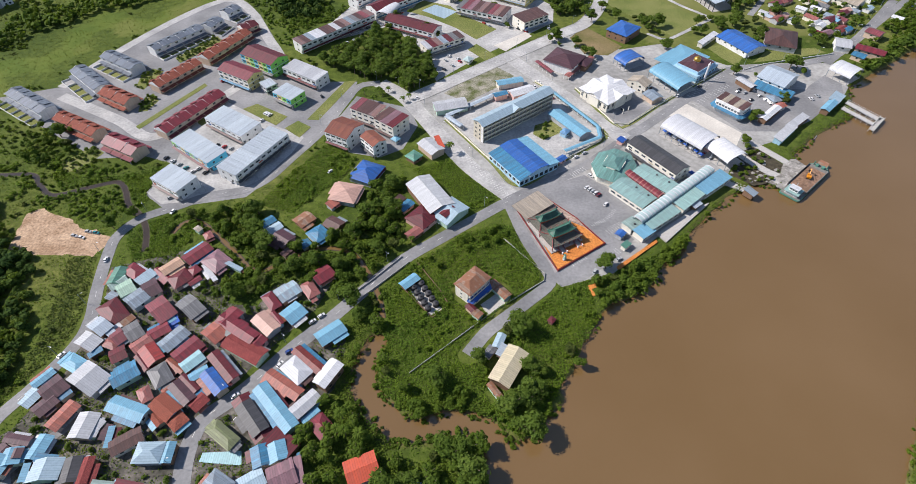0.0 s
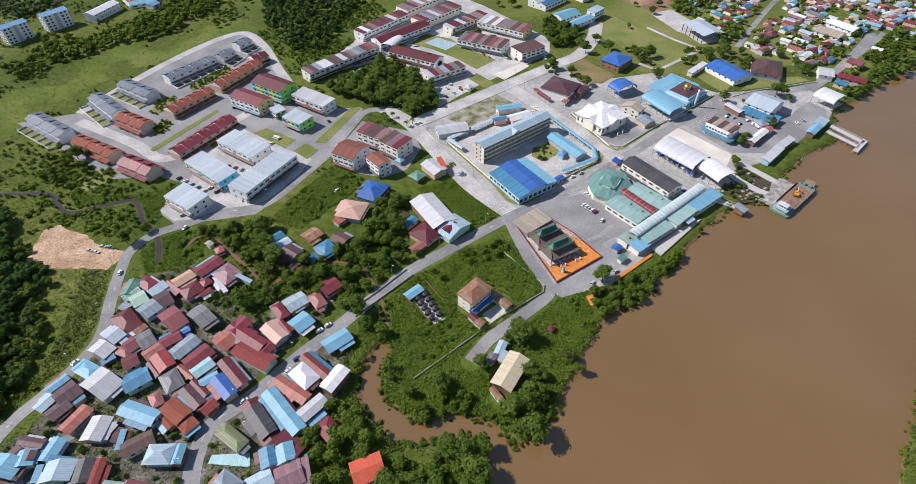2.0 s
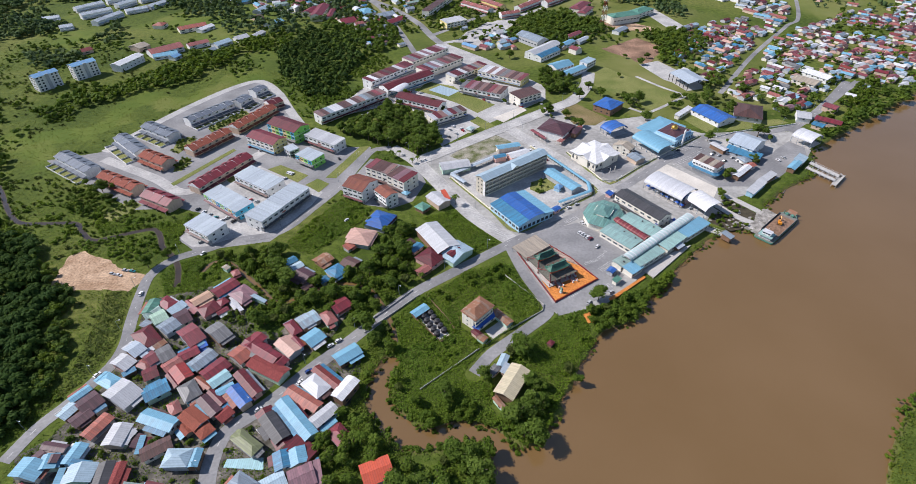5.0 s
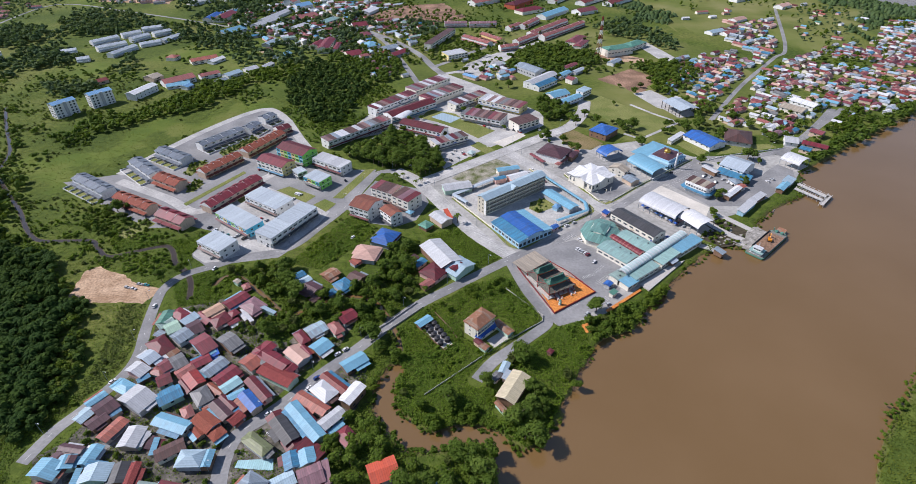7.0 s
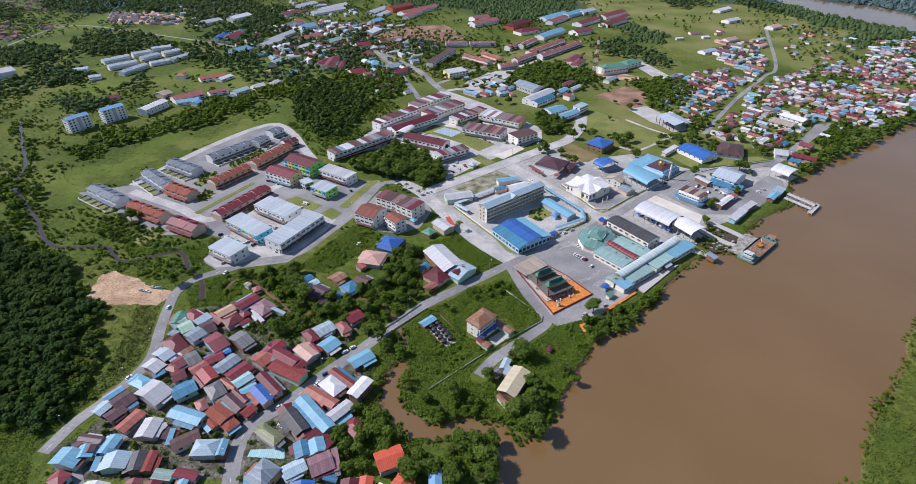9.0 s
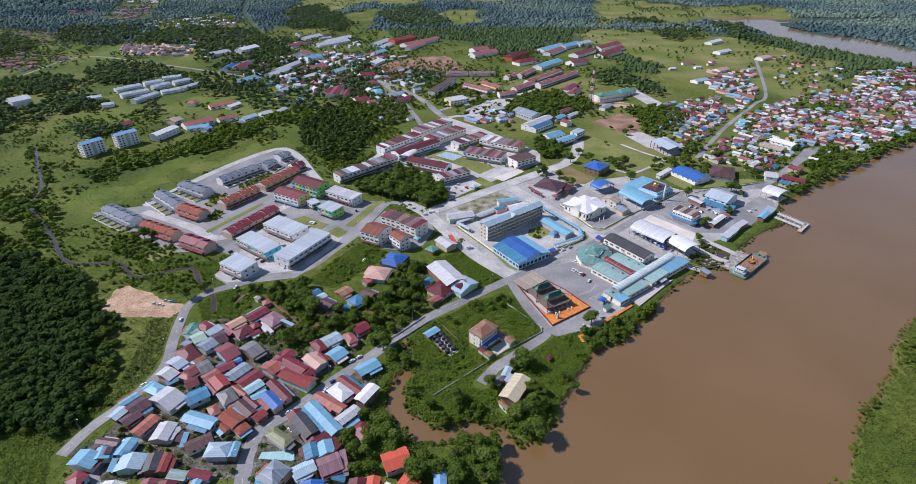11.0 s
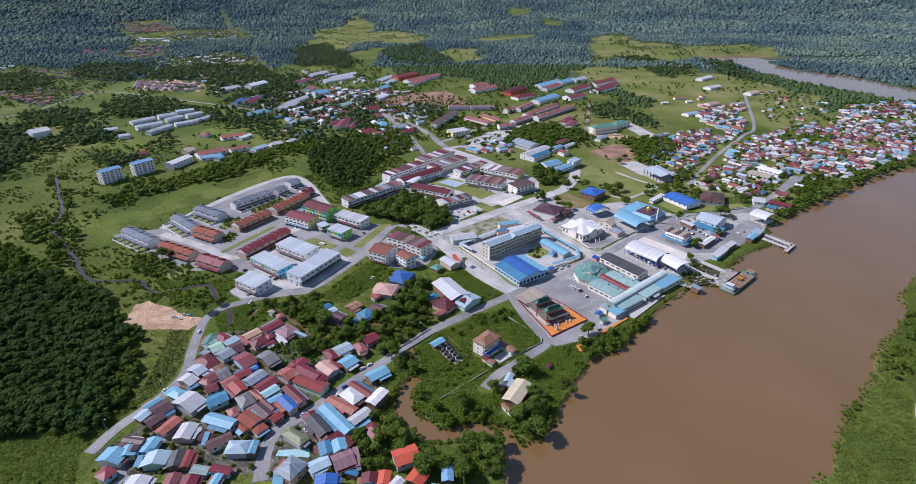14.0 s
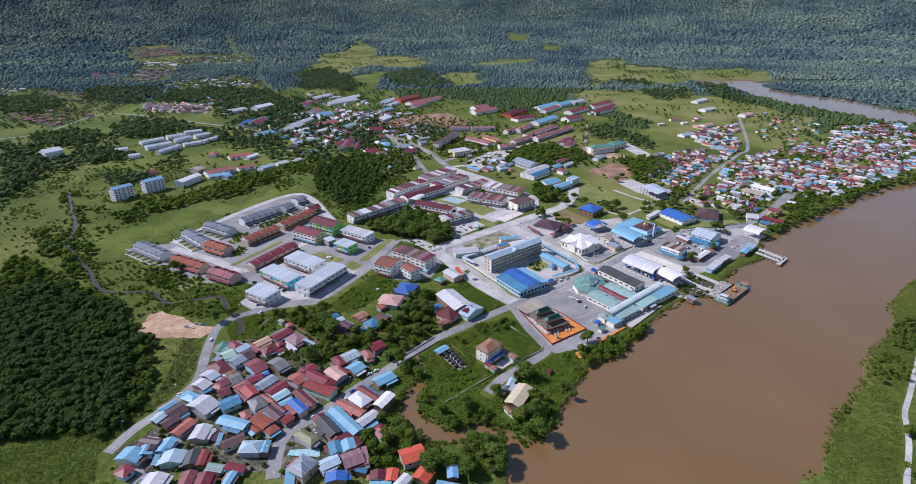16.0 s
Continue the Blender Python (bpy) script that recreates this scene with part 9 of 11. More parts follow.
plain(354.4, 1126.8, 50, 88.4, 17.2, 6.0, 'gable', 'brick', 'white')
plain(280.4, 1102.6, 47, 78.6, 23.9, 6.0, 'gable', 'brick', 'white')
plain(249.2, 1006.7, 32, 45.2, 30.0, 6.0, 'gable', 'mauvered', 'white')
plain(219.9, 1162.7, 46, 85.7, 26.6, 6.0, 'gable', 'lightblue', 'white')
plain(268.9, 1193.0, 46, 67.2, 25.5, 6.0, 'gable', 'lightblue', 'white')
plain(305.4, 1216.4, 42, 49.7, 23.2, 6.0, 'gable', 'metal', 'white')
plain(221.6, 1124.8, 54, 74.0, 21.0, 6.0, 'gable', 'salmon', 'white')
plain(63.5, 1107.5, 38, 69.1, 36.3, 7.0, 'gable', 'salmon', 'white')
plain(56.6, 1151.1, 32, 41.5, 34.7, 7.0, 'gable', 'salmon', 'white')
plain(131.7, 1079.0, 52, 71.1, 31.3, 8.0, 'hip', 'wine', 'redorange')
plain(146.3, 1021.0, 33, 56.8, 38.9, 6.0, 'hip', 'crimson', 'cream')
plain(185.5, 991.0, 49, 80.1, 23.2, 6.0, 'gable', 'lightblue', 'white')
plain(-81.2, 1265.3, 48, 118.0, 37.0, 6.0, 'gable', 'salmon', 'white')
plain(-127.9, 1293.5, 49, 73.9, 51.7, 9.0, 'gable', 'brick', 'redorange')
plain(-93.1, 1214.3, 67, 82.7, 23.7, 6.0, 'gable', 'salmon', 'white')
plain(-180.3, 1268.2, 68, 77.6, 25.0, 5.0, 'gable', 'metal', 'white')
plain(-163.6, 1218.6, 72, 62.3, 18.4, 5.0, 'gable', 'metal', 'white')
plain(-292.8, 1322.0, 57, 90.3, 31.1, 5.0, 'gable', 'silver', 'white')
plain(-298.5, 1271.4, 48, 94.2, 33.4, 5.0, 'gable', 'silver', 'white')
plain(-370.3, 1360.1, 62, 67.6, 31.2, 5.0, 'gable', 'silver', 'white')
plain(-383.0, 1249.6, 59, 49.9, 29.1, 5.0, 'gable', 'mauvered', 'white')
plain(-169.1, 1145.3, 62, 34.4, 24.9, 5.0, 'gable', 'lightblue', 'white')
plain(-163.9, 1037.7, 68, 42.2, 22.0, 5.0, 'gable', 'white', 'white')
plain(-479.8, 1192.3, 63, 54.4, 45.3, 9.0, 'gable', 'white', 'white')
plain(-534.5, 1155.4, 54, 55.4, 38.2, 6.0, 'gable', 'silver', 'white')
plain(-698.1, 753.3, 56, 28.1, 40.0, 12.0, 'gable', 'white', 'white')
plain(619.0, 1215.8, 39, 53.2, 18.8, 5.0, 'gable', 'white', 'white')
plain(584.7, 1094.9, 30, 40.8, 19.7, 5.0, 'gable', 'silver', 'white')
plain(637.9, 1025.4, 34, 33.8, 18.7, 5.0, 'gable', 'peach', 'white')
bays(80.1, 216.8, 88.5, 220.5, 7, 2.6)
bays(90.3, 222.4, 96.7, 229.3, 6, 2.6)
bays(75.3, 262.5, 84.8, 268.1, 6, 4.2)
house(246.1, 426.2, -63, 31.1, 21.8, 5.0, 'gable', 'strongblue', 'white')
house(282.4, 431.2, -25, 23.3, 29.5, 5.0, 'hip', 'brown', 'grey')
house(252.1, 366.8, -49, 20.1, 23.9, 7.0, 'gable', 'paleslate', 'white')
house(243.3, 352.6, -43, 25.9, 10.4, 3.5, 'shed', 'blue', 'grey')
house(240.4, 342.6, 16, 8.1, 8.6, 3.0, 'hip', 'slate', 'white')
house(240.1, 332.1, 27, 8.3, 5.7, 3.5, 'gable', 'coral', 'white')
house(245.6, 439.6, -59, 10.7, 10.7, 3.5, 'gable', 'white', 'white')
house(398.4, 520.9, -60, 30.4, 15.1, 5.0, 'gable', 'white', 'white')
house(377.7, 503.0, -53, 22.7, 17.3, 5.0, 'gable', 'tan', 'cream')
house(330.4, 420.2, -24, 11.5, 15.4, 5.0, 'gable', 'silver', 'white')
house(347.5, 407.9, -40, 20.3, 10.3, 5.0, 'gable', 'crimson', 'tan')
house(367.3, 437.9, -53, 11.6, 11.0, 5.0, 'gable', 'mauvered', 'tan')
house(335.3, 401.6, -50, 9.5, 8.9, 4.0, 'gable', 'blue', 'tan')
car(-103.0, 465.8, 70, 'white')
car(-93.5, 462.3, 70, 'silver')
car(-84.1, 458.9, 70, 'black')
car(-74.6, 455.4, 70, 'white')
car(-68.3, 476.2, 53, 'white')
car(-59.3, 488.3, 53, 'silver')
car(-50.2, 500.4, 53, 'red')
car(-4.7, 418.3, 55, 'silver')
car(2.8, 413.0, 55, 'white')
car(10.3, 407.7, 55, 'black')
car(66.7, 374.1, -58, 'white')
car(220.9, 358.6, 34, 'black')
car(223.8, 354.2, 34, 'silver')
car(270.1, 344.3, 121, 'white')
car(276.5, 348.2, 121, 'silver')

# ---- grounds, walls and waterside ----
yard("deck", DECK, CONCRETE, "pale plank-and-concrete riverside deck", "deck", 0.9)
yard("promenade", QUAY, ORANGE_TILE, "orange tiled riverside walk", "promenade", 0.8)
yard("promenade", QUAY_END, ORANGE_TILE, "orange tiled end of the riverside walk", "promenade", 0.5)
yard("mud_flat", MUD_FLAT, MUD, "brown mud and rubble between the causeways", "mud", 0.06)
yard("field", LOT_ROUGH, speckled("rough_lot", (0.1, 0.115, 0.04), (0.36, 0.33, 0.27), 0.12, 0.9), "rough grass and broken concrete lot", "field", 0.08)
yard("landing_stage", RAMP, speckled("broken_concrete", (0.16, 0.15, 0.13), (0.5, 0.47, 0.43), 0.25, 1.6, 0.95, 0.1), "broken pale concrete landing stage", "landing stage", 0.25)
SLAB_GREY = plaster("slab_grey", (0.3, 0.28, 0.25), 0.7)
rng = random.Random(77)
rubble = Geo()
for zone, count in ((RAMP, 26), (MUD_FLAT, 22)):
    made = 0
    while made < count:
        rx, ry = rng.uniform(min(q[0] for q in zone), max(q[0] for q in zone)), rng.uniform(min(q[1] for q in zone), max(q[1] for q in zone))
        if inside(zone, np.array([rx]), np.array([ry]))[0]:
            k, made = rng.uniform(0.5, 1.7), made + 1
            rubble.prism([(rx + k * math.cos(q + rng.uniform(-0.3, 0.3)), ry + k * math.sin(q + rng.uniform(-0.3, 0.3))) for q in (0.4, 1.6, 2.9, 4.1, 5.3)], 0.0, 0.25 + rng.uniform(0.05, 0.3))
tagged(new("rubble", rubble.mesh("rubble", SLAB_GREY)), "broken concrete blocks and rubble at the landing stage", "rubble", kind="stuff")
road(CAUSEWAY, 5.0, CONCRETE, "concrete causeway to the landing stage", 0.2, False, True)
road(CAUSEWAY_NORTH, 4.5, CONCRETE, "concrete causeway to the landing stage", 0.21, False, True)
yard("court", COURT, ROOF["paleblue"], "pale blue painted games court", "court", 0.14)
yard("lawn", PARK_LAWN, LAWN, "town park lawn with paths", "lawn", 0.1)
yard("lawn", PARK_LAWN_EAST, LAWN, "small green lawn by the junction", "lawn", 0.1)
yard("plaza", MONUMENT, GRAVEL, "pale stone plaza at the junction", "plaza", 0.22)
yard("lawn", SCHOOL_LAWN, LAWN, "round school garden lawn", "lawn", 0.16)
yard("lawn", SHOP_LAWN, LAWN, "green verge between the shop rows", "lawn", 0.14)
yard("lawn", SHOP_LAWN_SMALL, LAWN, "small green island in the road", "lawn", 0.2)
yard("lawn", VERGE, LAWN, "long green verge beside the road", "lawn", 0.1)
yard("lawn", TERRACE_VERGE, LAWN, "narrow green strip between the terrace streets", "lawn", 0.16)
yard("field", FIELD_BROWN, speckled("dry_grass", (0.13, 0.12, 0.04), (0.26, 0.19, 0.1), 0.05, 0.8), "dry brown-green open field", "field", 0.08)
yard("base_slab", BASE_SLAB, ROOF["cyan"], "pale mint painted concrete slab", "slab", 0.35)
yard("yard", BLOCK_YARD, CONCRETE, "stained concrete yard", "yard", 0.12)
yard("yard", TEMPLE_YARD, speckled("pink_tiles", (0.3, 0.22, 0.18), (0.45, 0.34, 0.28), 0.15, 0.8), "pink tiled yard behind the temple", "yard", 0.5)
for line, words in ((HALL_WALL, "narrow grass verge along the hall's boundary wall"), (SCHOOL_WALL, "narrow grass verge along the school wall")):
    tagged(new("verge", ribbon(line, 2.8, 0.2, 4.0, -0.3).mesh("verge", LAWN)), words, "verge", kind="structure")
for shape in (HEDGE_A, HEDGE_B, HEDGE_C, HEDGE_D, HEDGE_E):
    yard("lawn", shape, LAWN, "green lawn with shrubs between the terraces", "lawn", 0.1)
yard("lawn", LAWN_RIVER, LAWN, "bright green lawn beside the river road", "lawn", 0.1)
yard("lawn", LAWN_MOSQUE, LAWN, "dry green lawn beside the domed hall", "lawn", 0.1)
fence("road_railing", RIVER_FENCE, 1.0, WALL["white"], "white roadside railing with posts", "railing")
road(PATH_FIELD, 3.5, ASPHALT_OLD, "narrow grey path round the playing field", 0.13, False)
fence("temple_fence", TEMPLE_WALL, 1.1, ROOF["red"], "low red temple railing with posts", "fence")
fence("school_wall", SCHOOL_WALL, 1.5, WALL["cream"], "cream boundary wall with posts", "wall")
fence("roadside_wall", HALL_WALL, 1.1, WALL["cream"], "low cream boundary wall", "wall")
fence("compound_fence", RANK_WALL, 1.1, WALL["timber"], "overgrown brown compound fence", "fence")
fence("roadside_wall", ROAD_WALL, 1.0, CONCRETE, "low dark concrete drain wall", "wall")
walkway(WALKWAY_WEST, 4.0, 3.2, "paleslate", "pale grey roofed footway on white posts")
walkway(WALKWAY_EAST, 3.0, 3.0, "lightblue", "light blue roofed footway on white posts")
walkway(WALKWAY_RED, 5.0, 3.4, "salmon", "rose-red roofed footway on white posts")
walkway(WALKWAY_RED_SHORT, 4.0, 3.2, "mauvered", "dark rose roofed footway on white posts")


def jetty(pts, label, z=0.9):
    """A timber deck on piles."""
    root = tagged(new("jetty"), label, "jetty", "jetties")
    part("deck", Geo().prism(pts, z - 0.3, z), CONCRETE, root)
    a, b, c, d = [Vector(p) for p in pts]
    for p, q in ((a, d), (b, c)) if (a - d).length > (a - b).length else ((a, b), (d, c)):
        n = max(2, int((q - p).length / 4))
        for i in range(n + 1):
            w = p + (q - p) * (0.02 + 0.96 * i / n)
            put(part("jetty_post", shared("jetty_post", lambda: Geo().tube(0, 0, -4.5, 1.9, 0.2, 0.2, 7), CONCRETE), None, root), w.x, w.y, 0)
        rail = part("rail", Geo().bar((p.x, p.y, z + 0.95), (q.x, q.y, z + 0.95), 0.06), WALL["white"], root)
    return root


jetty(JETTY, "concrete jetty walkway on piles")
jetty(JETTY_ARM, "second concrete jetty walkway on piles")
jetty(JETTY_HEAD, "concrete jetty head on piles")
jetty(JETTY_MARKET, "market jetty on concrete piles")


def water_tank(x, y):
    ob = thing("water_tank", x, y, 0, "round black plastic water tank", "water tank", "water tanks")
    part("body", shared("tank_body", lambda: Geo().tube(0, 0, 0, 2.3, 1.75, 1.7, 18), DARK), None, ob)
    part("lid", shared("tank_lid", lambda: Geo().tube(0, 0, 2.3, 2.75, 1.7, 0.6, 18).tube(0, 0, 2.75, 3.0, 0.6, 0.55, 12), DARK), None, ob)


TANK_A, TANK_B, TANK_SIDE = Vector((-24.5, 171.8)), Vector((-16.5, 158.2)), Vector((4.0, 2.6))
for i in range(5):
    for j in range(2):
        q = TANK_A + (TANK_B - TANK_A) * (i / 4) + TANK_SIDE * j
        water_tank(q.x, q.y)
yard("tank_yard", [(-29, 174), (-23, 178), (-9, 158), (-16, 154)], CONCRETE, "concrete pad under the water tanks", "yard", 0.1)


def street_lamp(x, y, turn):
    if "lamp" not in CARS:
        ob = tagged(new("street_lamp"), "tall grey street lamp with one arm", "street lamp", "street lamps")
        CARS["lamp"] = ob
        part("pole", Geo().tube(0, 0, -0.3, 8.5, 0.12, 0.07, 8), ROOF["slate"], ob)
        part("arm", Geo().bar((0, 0, 8.4), (1.9, 0, 8.9), 0.05), ROOF["slate"], ob)
        part("lamp_head", Geo().box(1.7, 2.5, -0.16, 0.16, 8.8, 8.98), WALL["white"], ob)
        ob.matrix_basis = pose(x, y, 0, 0, 0, turn)
        return ob
    return copy_thing(CARS["lamp"], pose(x, y, 0, 0, 0, turn))


for line, half in ((ROAD_MAIN, 5.4), (ROAD_SCHOOL, 6.9), (ROAD_CENTRE, 7.4), (ROAD_HALL, 7.4), (ROAD_WEST, 4.2)):
    pts = smooth(line, 1.0)
    for i in range(15, len(pts) - 2, 34):
        d = Vector((pts[i + 1][0] - pts[i][0], pts[i + 1][1] - pts[i][1])).normalized()
        street_lamp(pts[i][0] - d.y * half, pts[i][1] + d.x * half, math.degrees(math.atan2(-d.x, d.y)))

fence("bridge_rail", BRIDGE_NORTH, 1.0, CONCRETE, "grey concrete bridge rail", "rail", 4.0)
fence("bridge_rail", BRIDGE_SOUTH, 1.0, CONCRETE, "grey concrete bridge rail", "rail", 4.0)


def boat(x, y, turn, colour):
    """An open longboat with thwarts."""
    ob = thing("boat", x, y, turn, "moored open %s longboat" % WORDS.get(colour, colour), "boat", "boats", z=-1.25)
    rim = [(-4.2, 0.75), (-2, 0.95), (1, 0.95), (3, 0.7), (4.6, 0.0)]
    outline = rim + [(px, -py) for px, py in reversed(rim[:-1])]
    n = len(outline)
    part("hull", Geo().add([(px * 0.9, py * 0.6, -0.25) for px, py in outline] + [(px, py, 0.5) for px, py in outline], [tuple(reversed(range(n)))] + [(i, (i + 1) % n, n + (i + 1) % n, n + i) for i in range(n)]), ROOF[colour], ob)
    for k in (-2.6, -0.8, 1.2):
        part("thwart", Geo().box(k - 0.2, k + 0.2, -0.85, 0.85, 0.3, 0.38), WALL["timber"], ob)


for (x, y), turn, colour in zip(BOATS, (30, -40, 40, 35, 50), ("salmon", "paleblue", "green", "white", "paleslate")):
    boat(x, y, turn, colour)


def market_tent(x, y, turn, colour):
    """A square canopy on four thin legs."""
    ob = thing("market_tent", x, y, turn, "small %s market canopy on thin legs" % WORDS.get(colour, colour), "canopy", "market canopies")
    part("canopy", hip_roof(3.2, 3.2, 2.3, 0.9), ROOF[colour], ob)
    g = Geo()
    for i in (-1.4, 1.4):
        for j in (-1.4, 1.4):
            g.box(i - 0.05, i + 0.05, j - 0.05, j + 0.05, -0.1, 2.35)
    part("frame", g, DARK, ob)


for k, (x, y) in enumerate(TENTS):
    market_tent(x, y, 30, ("tarp", "tarp", "white", "strongblue", "tarp", "silver")[k % 6])


# ---- plants ----
def clear(x, y, margin=0.0, villages=True):
    """Which points lie off the roads, yards, buildings and water."""
    ok = river_gap(x, y) > 0.8
    for shape, half in KEEPOUT:
        if half is None:
            if villages or shape not in (VILLAGE_WEST, VILLAGE_EAST):
                ok &= ~inside(shape, x, y)
        else:
            ok &= gap(shape, x, y) > half + margin
    for sx, sy, r in SITES:
        ok &= np.hypot(x - sx, y - sy) > r + margin
    return ok


def free(x, y, margin, ignore=()):
    """Which points lie off the buildings, roads and yards, but for the yards that are named."""
    ok = river_gap(x, y) > 0.8
    for shape, half in KEEPOUT:
        if shape not in ignore:
            ok &= ~inside(shape, x, y) if half is None else gap(shape, x, y) > half + margin - 1.2
    for fx, fy, turn, a, b in FOOT:
        c, d = math.cos(radians(turn)), math.sin(radians(turn))
        u, v = (x - fx) * c + (y - fy) * d, (y - fy) * c - (x - fx) * d
        ok &= (np.abs(u) > a + margin) | (np.abs(v) > b + margin)
    for sx, sy, r in LANDMARKS:
        ok &= np.hypot(x - sx, y - sy) > r + margin
    return ok


LANDMARKS = [q for q in SITES if not any(abs(q[0] - f[0]) + abs(q[1] - f[1]) < 0.01 for f in FOOT)]


def weeds(poly, seed, density, size, tall, leaf, label, ignore, threshold, margin=0.4):
    """Low plants in patches on the open ground of a yard."""
    rng = np.random.default_rng(seed)
    px, py = [p[0] for p in poly], [p[1] for p in poly]
    n = int((max(px) - min(px)) * (max(py) - min(py)) * density)
    x, y = rng.uniform(min(px), max(px), n), rng.uniform(min(py), max(py), n)
    ok = inside(poly, x, y) & (waves(x, y, 22, seed) + rng.uniform(-0.25, 0.25, n) > threshold)
    x, y = x[ok], y[ok]
    ok = free(x, y, margin, ignore)
    x, y = x[ok], y[ok]
    h = rng.uniform(0.1, 1.0, len(x)) ** 1.5 * tall + 0.08
    v, f = leaf_quads(np.stack([x, y, h], 1), np.tile([0.0, 0.0, 1.0], (len(x), 1)), np.full(len(x), size), rng, 0.5)
    return mass("undergrowth", [(v, f)], LEAF[leaf], label, "undergrowth")


def bushes(poly, spacing, seed, leaf, label, ignore, lo, hi, fill, margin=1.0, threshold=-9.0):
    """Bushes and small trees between buildings."""
    x, y, rng = spots(poly, spacing, seed, fill)
    ok = free(x, y, margin, ignore) & (waves(x, y, 30, seed) > threshold)
    x, y = x[ok], y[ok]
    pieces = []
    for k in range(3):
        pick = np.arange(len(x)) % 3 == k
        if pick.any():
            v, f = crown_arrays(seed * 5 + k, 3.6, 5.0, 0.6, 6, 26, 0.75)
            n = pick.sum()
            pieces.append(spread(v, f, x[pick], y[pick], np.zeros(n), rng.uniform(0, 6.28, n), rng.uniform(lo, hi, n)))
    return mass("bushes", pieces, LEAF[leaf], label, "bushes") if pieces else None


def leaf_quads(centres, normals, size, rng, tilt=0.55):
    """One small kite-shaped leaf clump at each centre, facing about along its normal."""
    n = len(centres)
    normals = normals + rng.normal(0, tilt, (n, 3))
    normals /= np.linalg.norm(normals, axis=1, keepdims=True) + 1e-9
    a = np.cross(normals, rng.normal(0, 1, (n, 3)))
    a /= np.linalg.norm(a, axis=1, keepdims=True) + 1e-9
    b = np.cross(normals, a)
    s = (size * rng.uniform(0.6, 1.3, n))[:, None]
    v = np.stack([centres + a * s, centres + b * s * 0.6 + normals * s * 0.15, centres - a * s * 0.9, centres - b * s * 0.65 - normals * s * 0.1], 1)
    return v.reshape(-1, 3), np.arange(4 * n).reshape(-1, 4)


def crown_arrays(seed, radius, height, base, lobes, leaves_per_lobe, size):
    """A crown of uneven lobes covered in leaf clumps, with gaps."""
    rng = np.random.default_rng(seed)
    vs, fs, k = [], [], 0
    for i in range(lobes):
        a, r = rng.uniform(0, math.tau), radius * math.sqrt(rng.uniform(0, 0.5)) * (i > 0)
        lobe = radius * rng.uniform(0.4, 0.62)
        c = np.array([math.cos(a) * r, math.sin(a) * r, base + height * rng.uniform(0.25, 0.75) * (1 - 0.35 * r / radius) + (0.15 * height if i == 0 else 0)])
        d = rng.normal(0, 1, (leaves_per_lobe, 3))
        d[:, 2] = np.abs(d[:, 2]) * 1.0 - 0.22
        d /= np.linalg.norm(d, axis=1, keepdims=True)
        p = c + d * lobe * rng.uniform(0.72, 1.08, (leaves_per_lobe, 1)) * np.array([1, 1, 0.75])
        v, f = leaf_quads(p, d * [1, 1, 1.1] + [0, 0, 0.5], np.full(leaves_per_lobe, size), rng, 0.3)
        vs.append(v), fs.append(f + k)
        k += len(v)
        core = np.array([(i, j, h) for h in (-0.5, 0.62) for i, j in ((-1, -1), (1, -1), (1, 1), (-1, 1))]) * rng.uniform(0.42, 0.6, (8, 3)) * lobe  # the dense inside of a lobe
        turn = rng.uniform(0, 1.6)
        core = np.stack([core[:, 0] * math.cos(turn) - core[:, 1] * math.sin(turn), core[:, 0] * math.sin(turn) + core[:, 1] * math.cos(turn), core[:, 2]], 1) + c
        quads = np.array([(4, 5, 6, 7), (0, 1, 5, 4), (1, 2, 6, 5), (2, 3, 7, 6), (3, 0, 4, 7)])
        vs.append(core[quads].reshape(-1, 3)), fs.append(np.arange(20).reshape(-1, 4) + k)
        k += 20
    return np.concatenate(vs), np.concatenate(fs)


def trunk_geo(seed, height, r):
    rng = random.Random(seed)
    g = Geo().tube(0, 0, -0.4, height * 0.75, r, r * 0.55, 7)
    for i in range(4):
        a = i * 1.6 + rng.random()
        z0 = height * rng.uniform(0.35, 0.65)
        g.bar((0, 0, z0), (math.cos(a) * height * 0.3, math.sin(a) * height * 0.3, z0 + height * 0.3), r * 0.35, 5)
    return g


def palm_arrays(seed, height, fronds, length, parts=4, width=0.5):
    """Drooping feathered fronds round one top."""
    rng = np.random.default_rng(seed)
    vs, fs, k = [], [], 0
    for i in range(fronds):
        a, up = i * 2.4 + rng.uniform(-0.2, 0.2), rng.uniform(0.1, 1.1)
        s = np.linspace(0.05, 1, parts + 1)
        reach, rise = s * length * math.cos(up * 0.7), length * (s * math.sin(up) - s * s * (0.55 + 0.35 * up))
        mid = np.stack([reach * math.cos(a), reach * math.sin(a), height + rise], 1)
        side = np.array([-math.sin(a), math.cos(a), 0]) * width
        w = np.sin(np.clip(s, 0.1, 0.97) * math.pi)[:, None] * 0.7 + 0.3
        left, right = mid + side * w - [0, 0, 0.18], mid - side * w - [0, 0, 0.18]
        for rim in (left, right):
            v = np.stack([mid[:-1], mid[1:], rim[1:], rim[:-1]], 1).reshape(-1, 3)
            vs.append(v), fs.append(np.arange(len(v)).reshape(-1, 4) + k)
            k += len(v)
    return np.concatenate(vs), np.concatenate(fs)


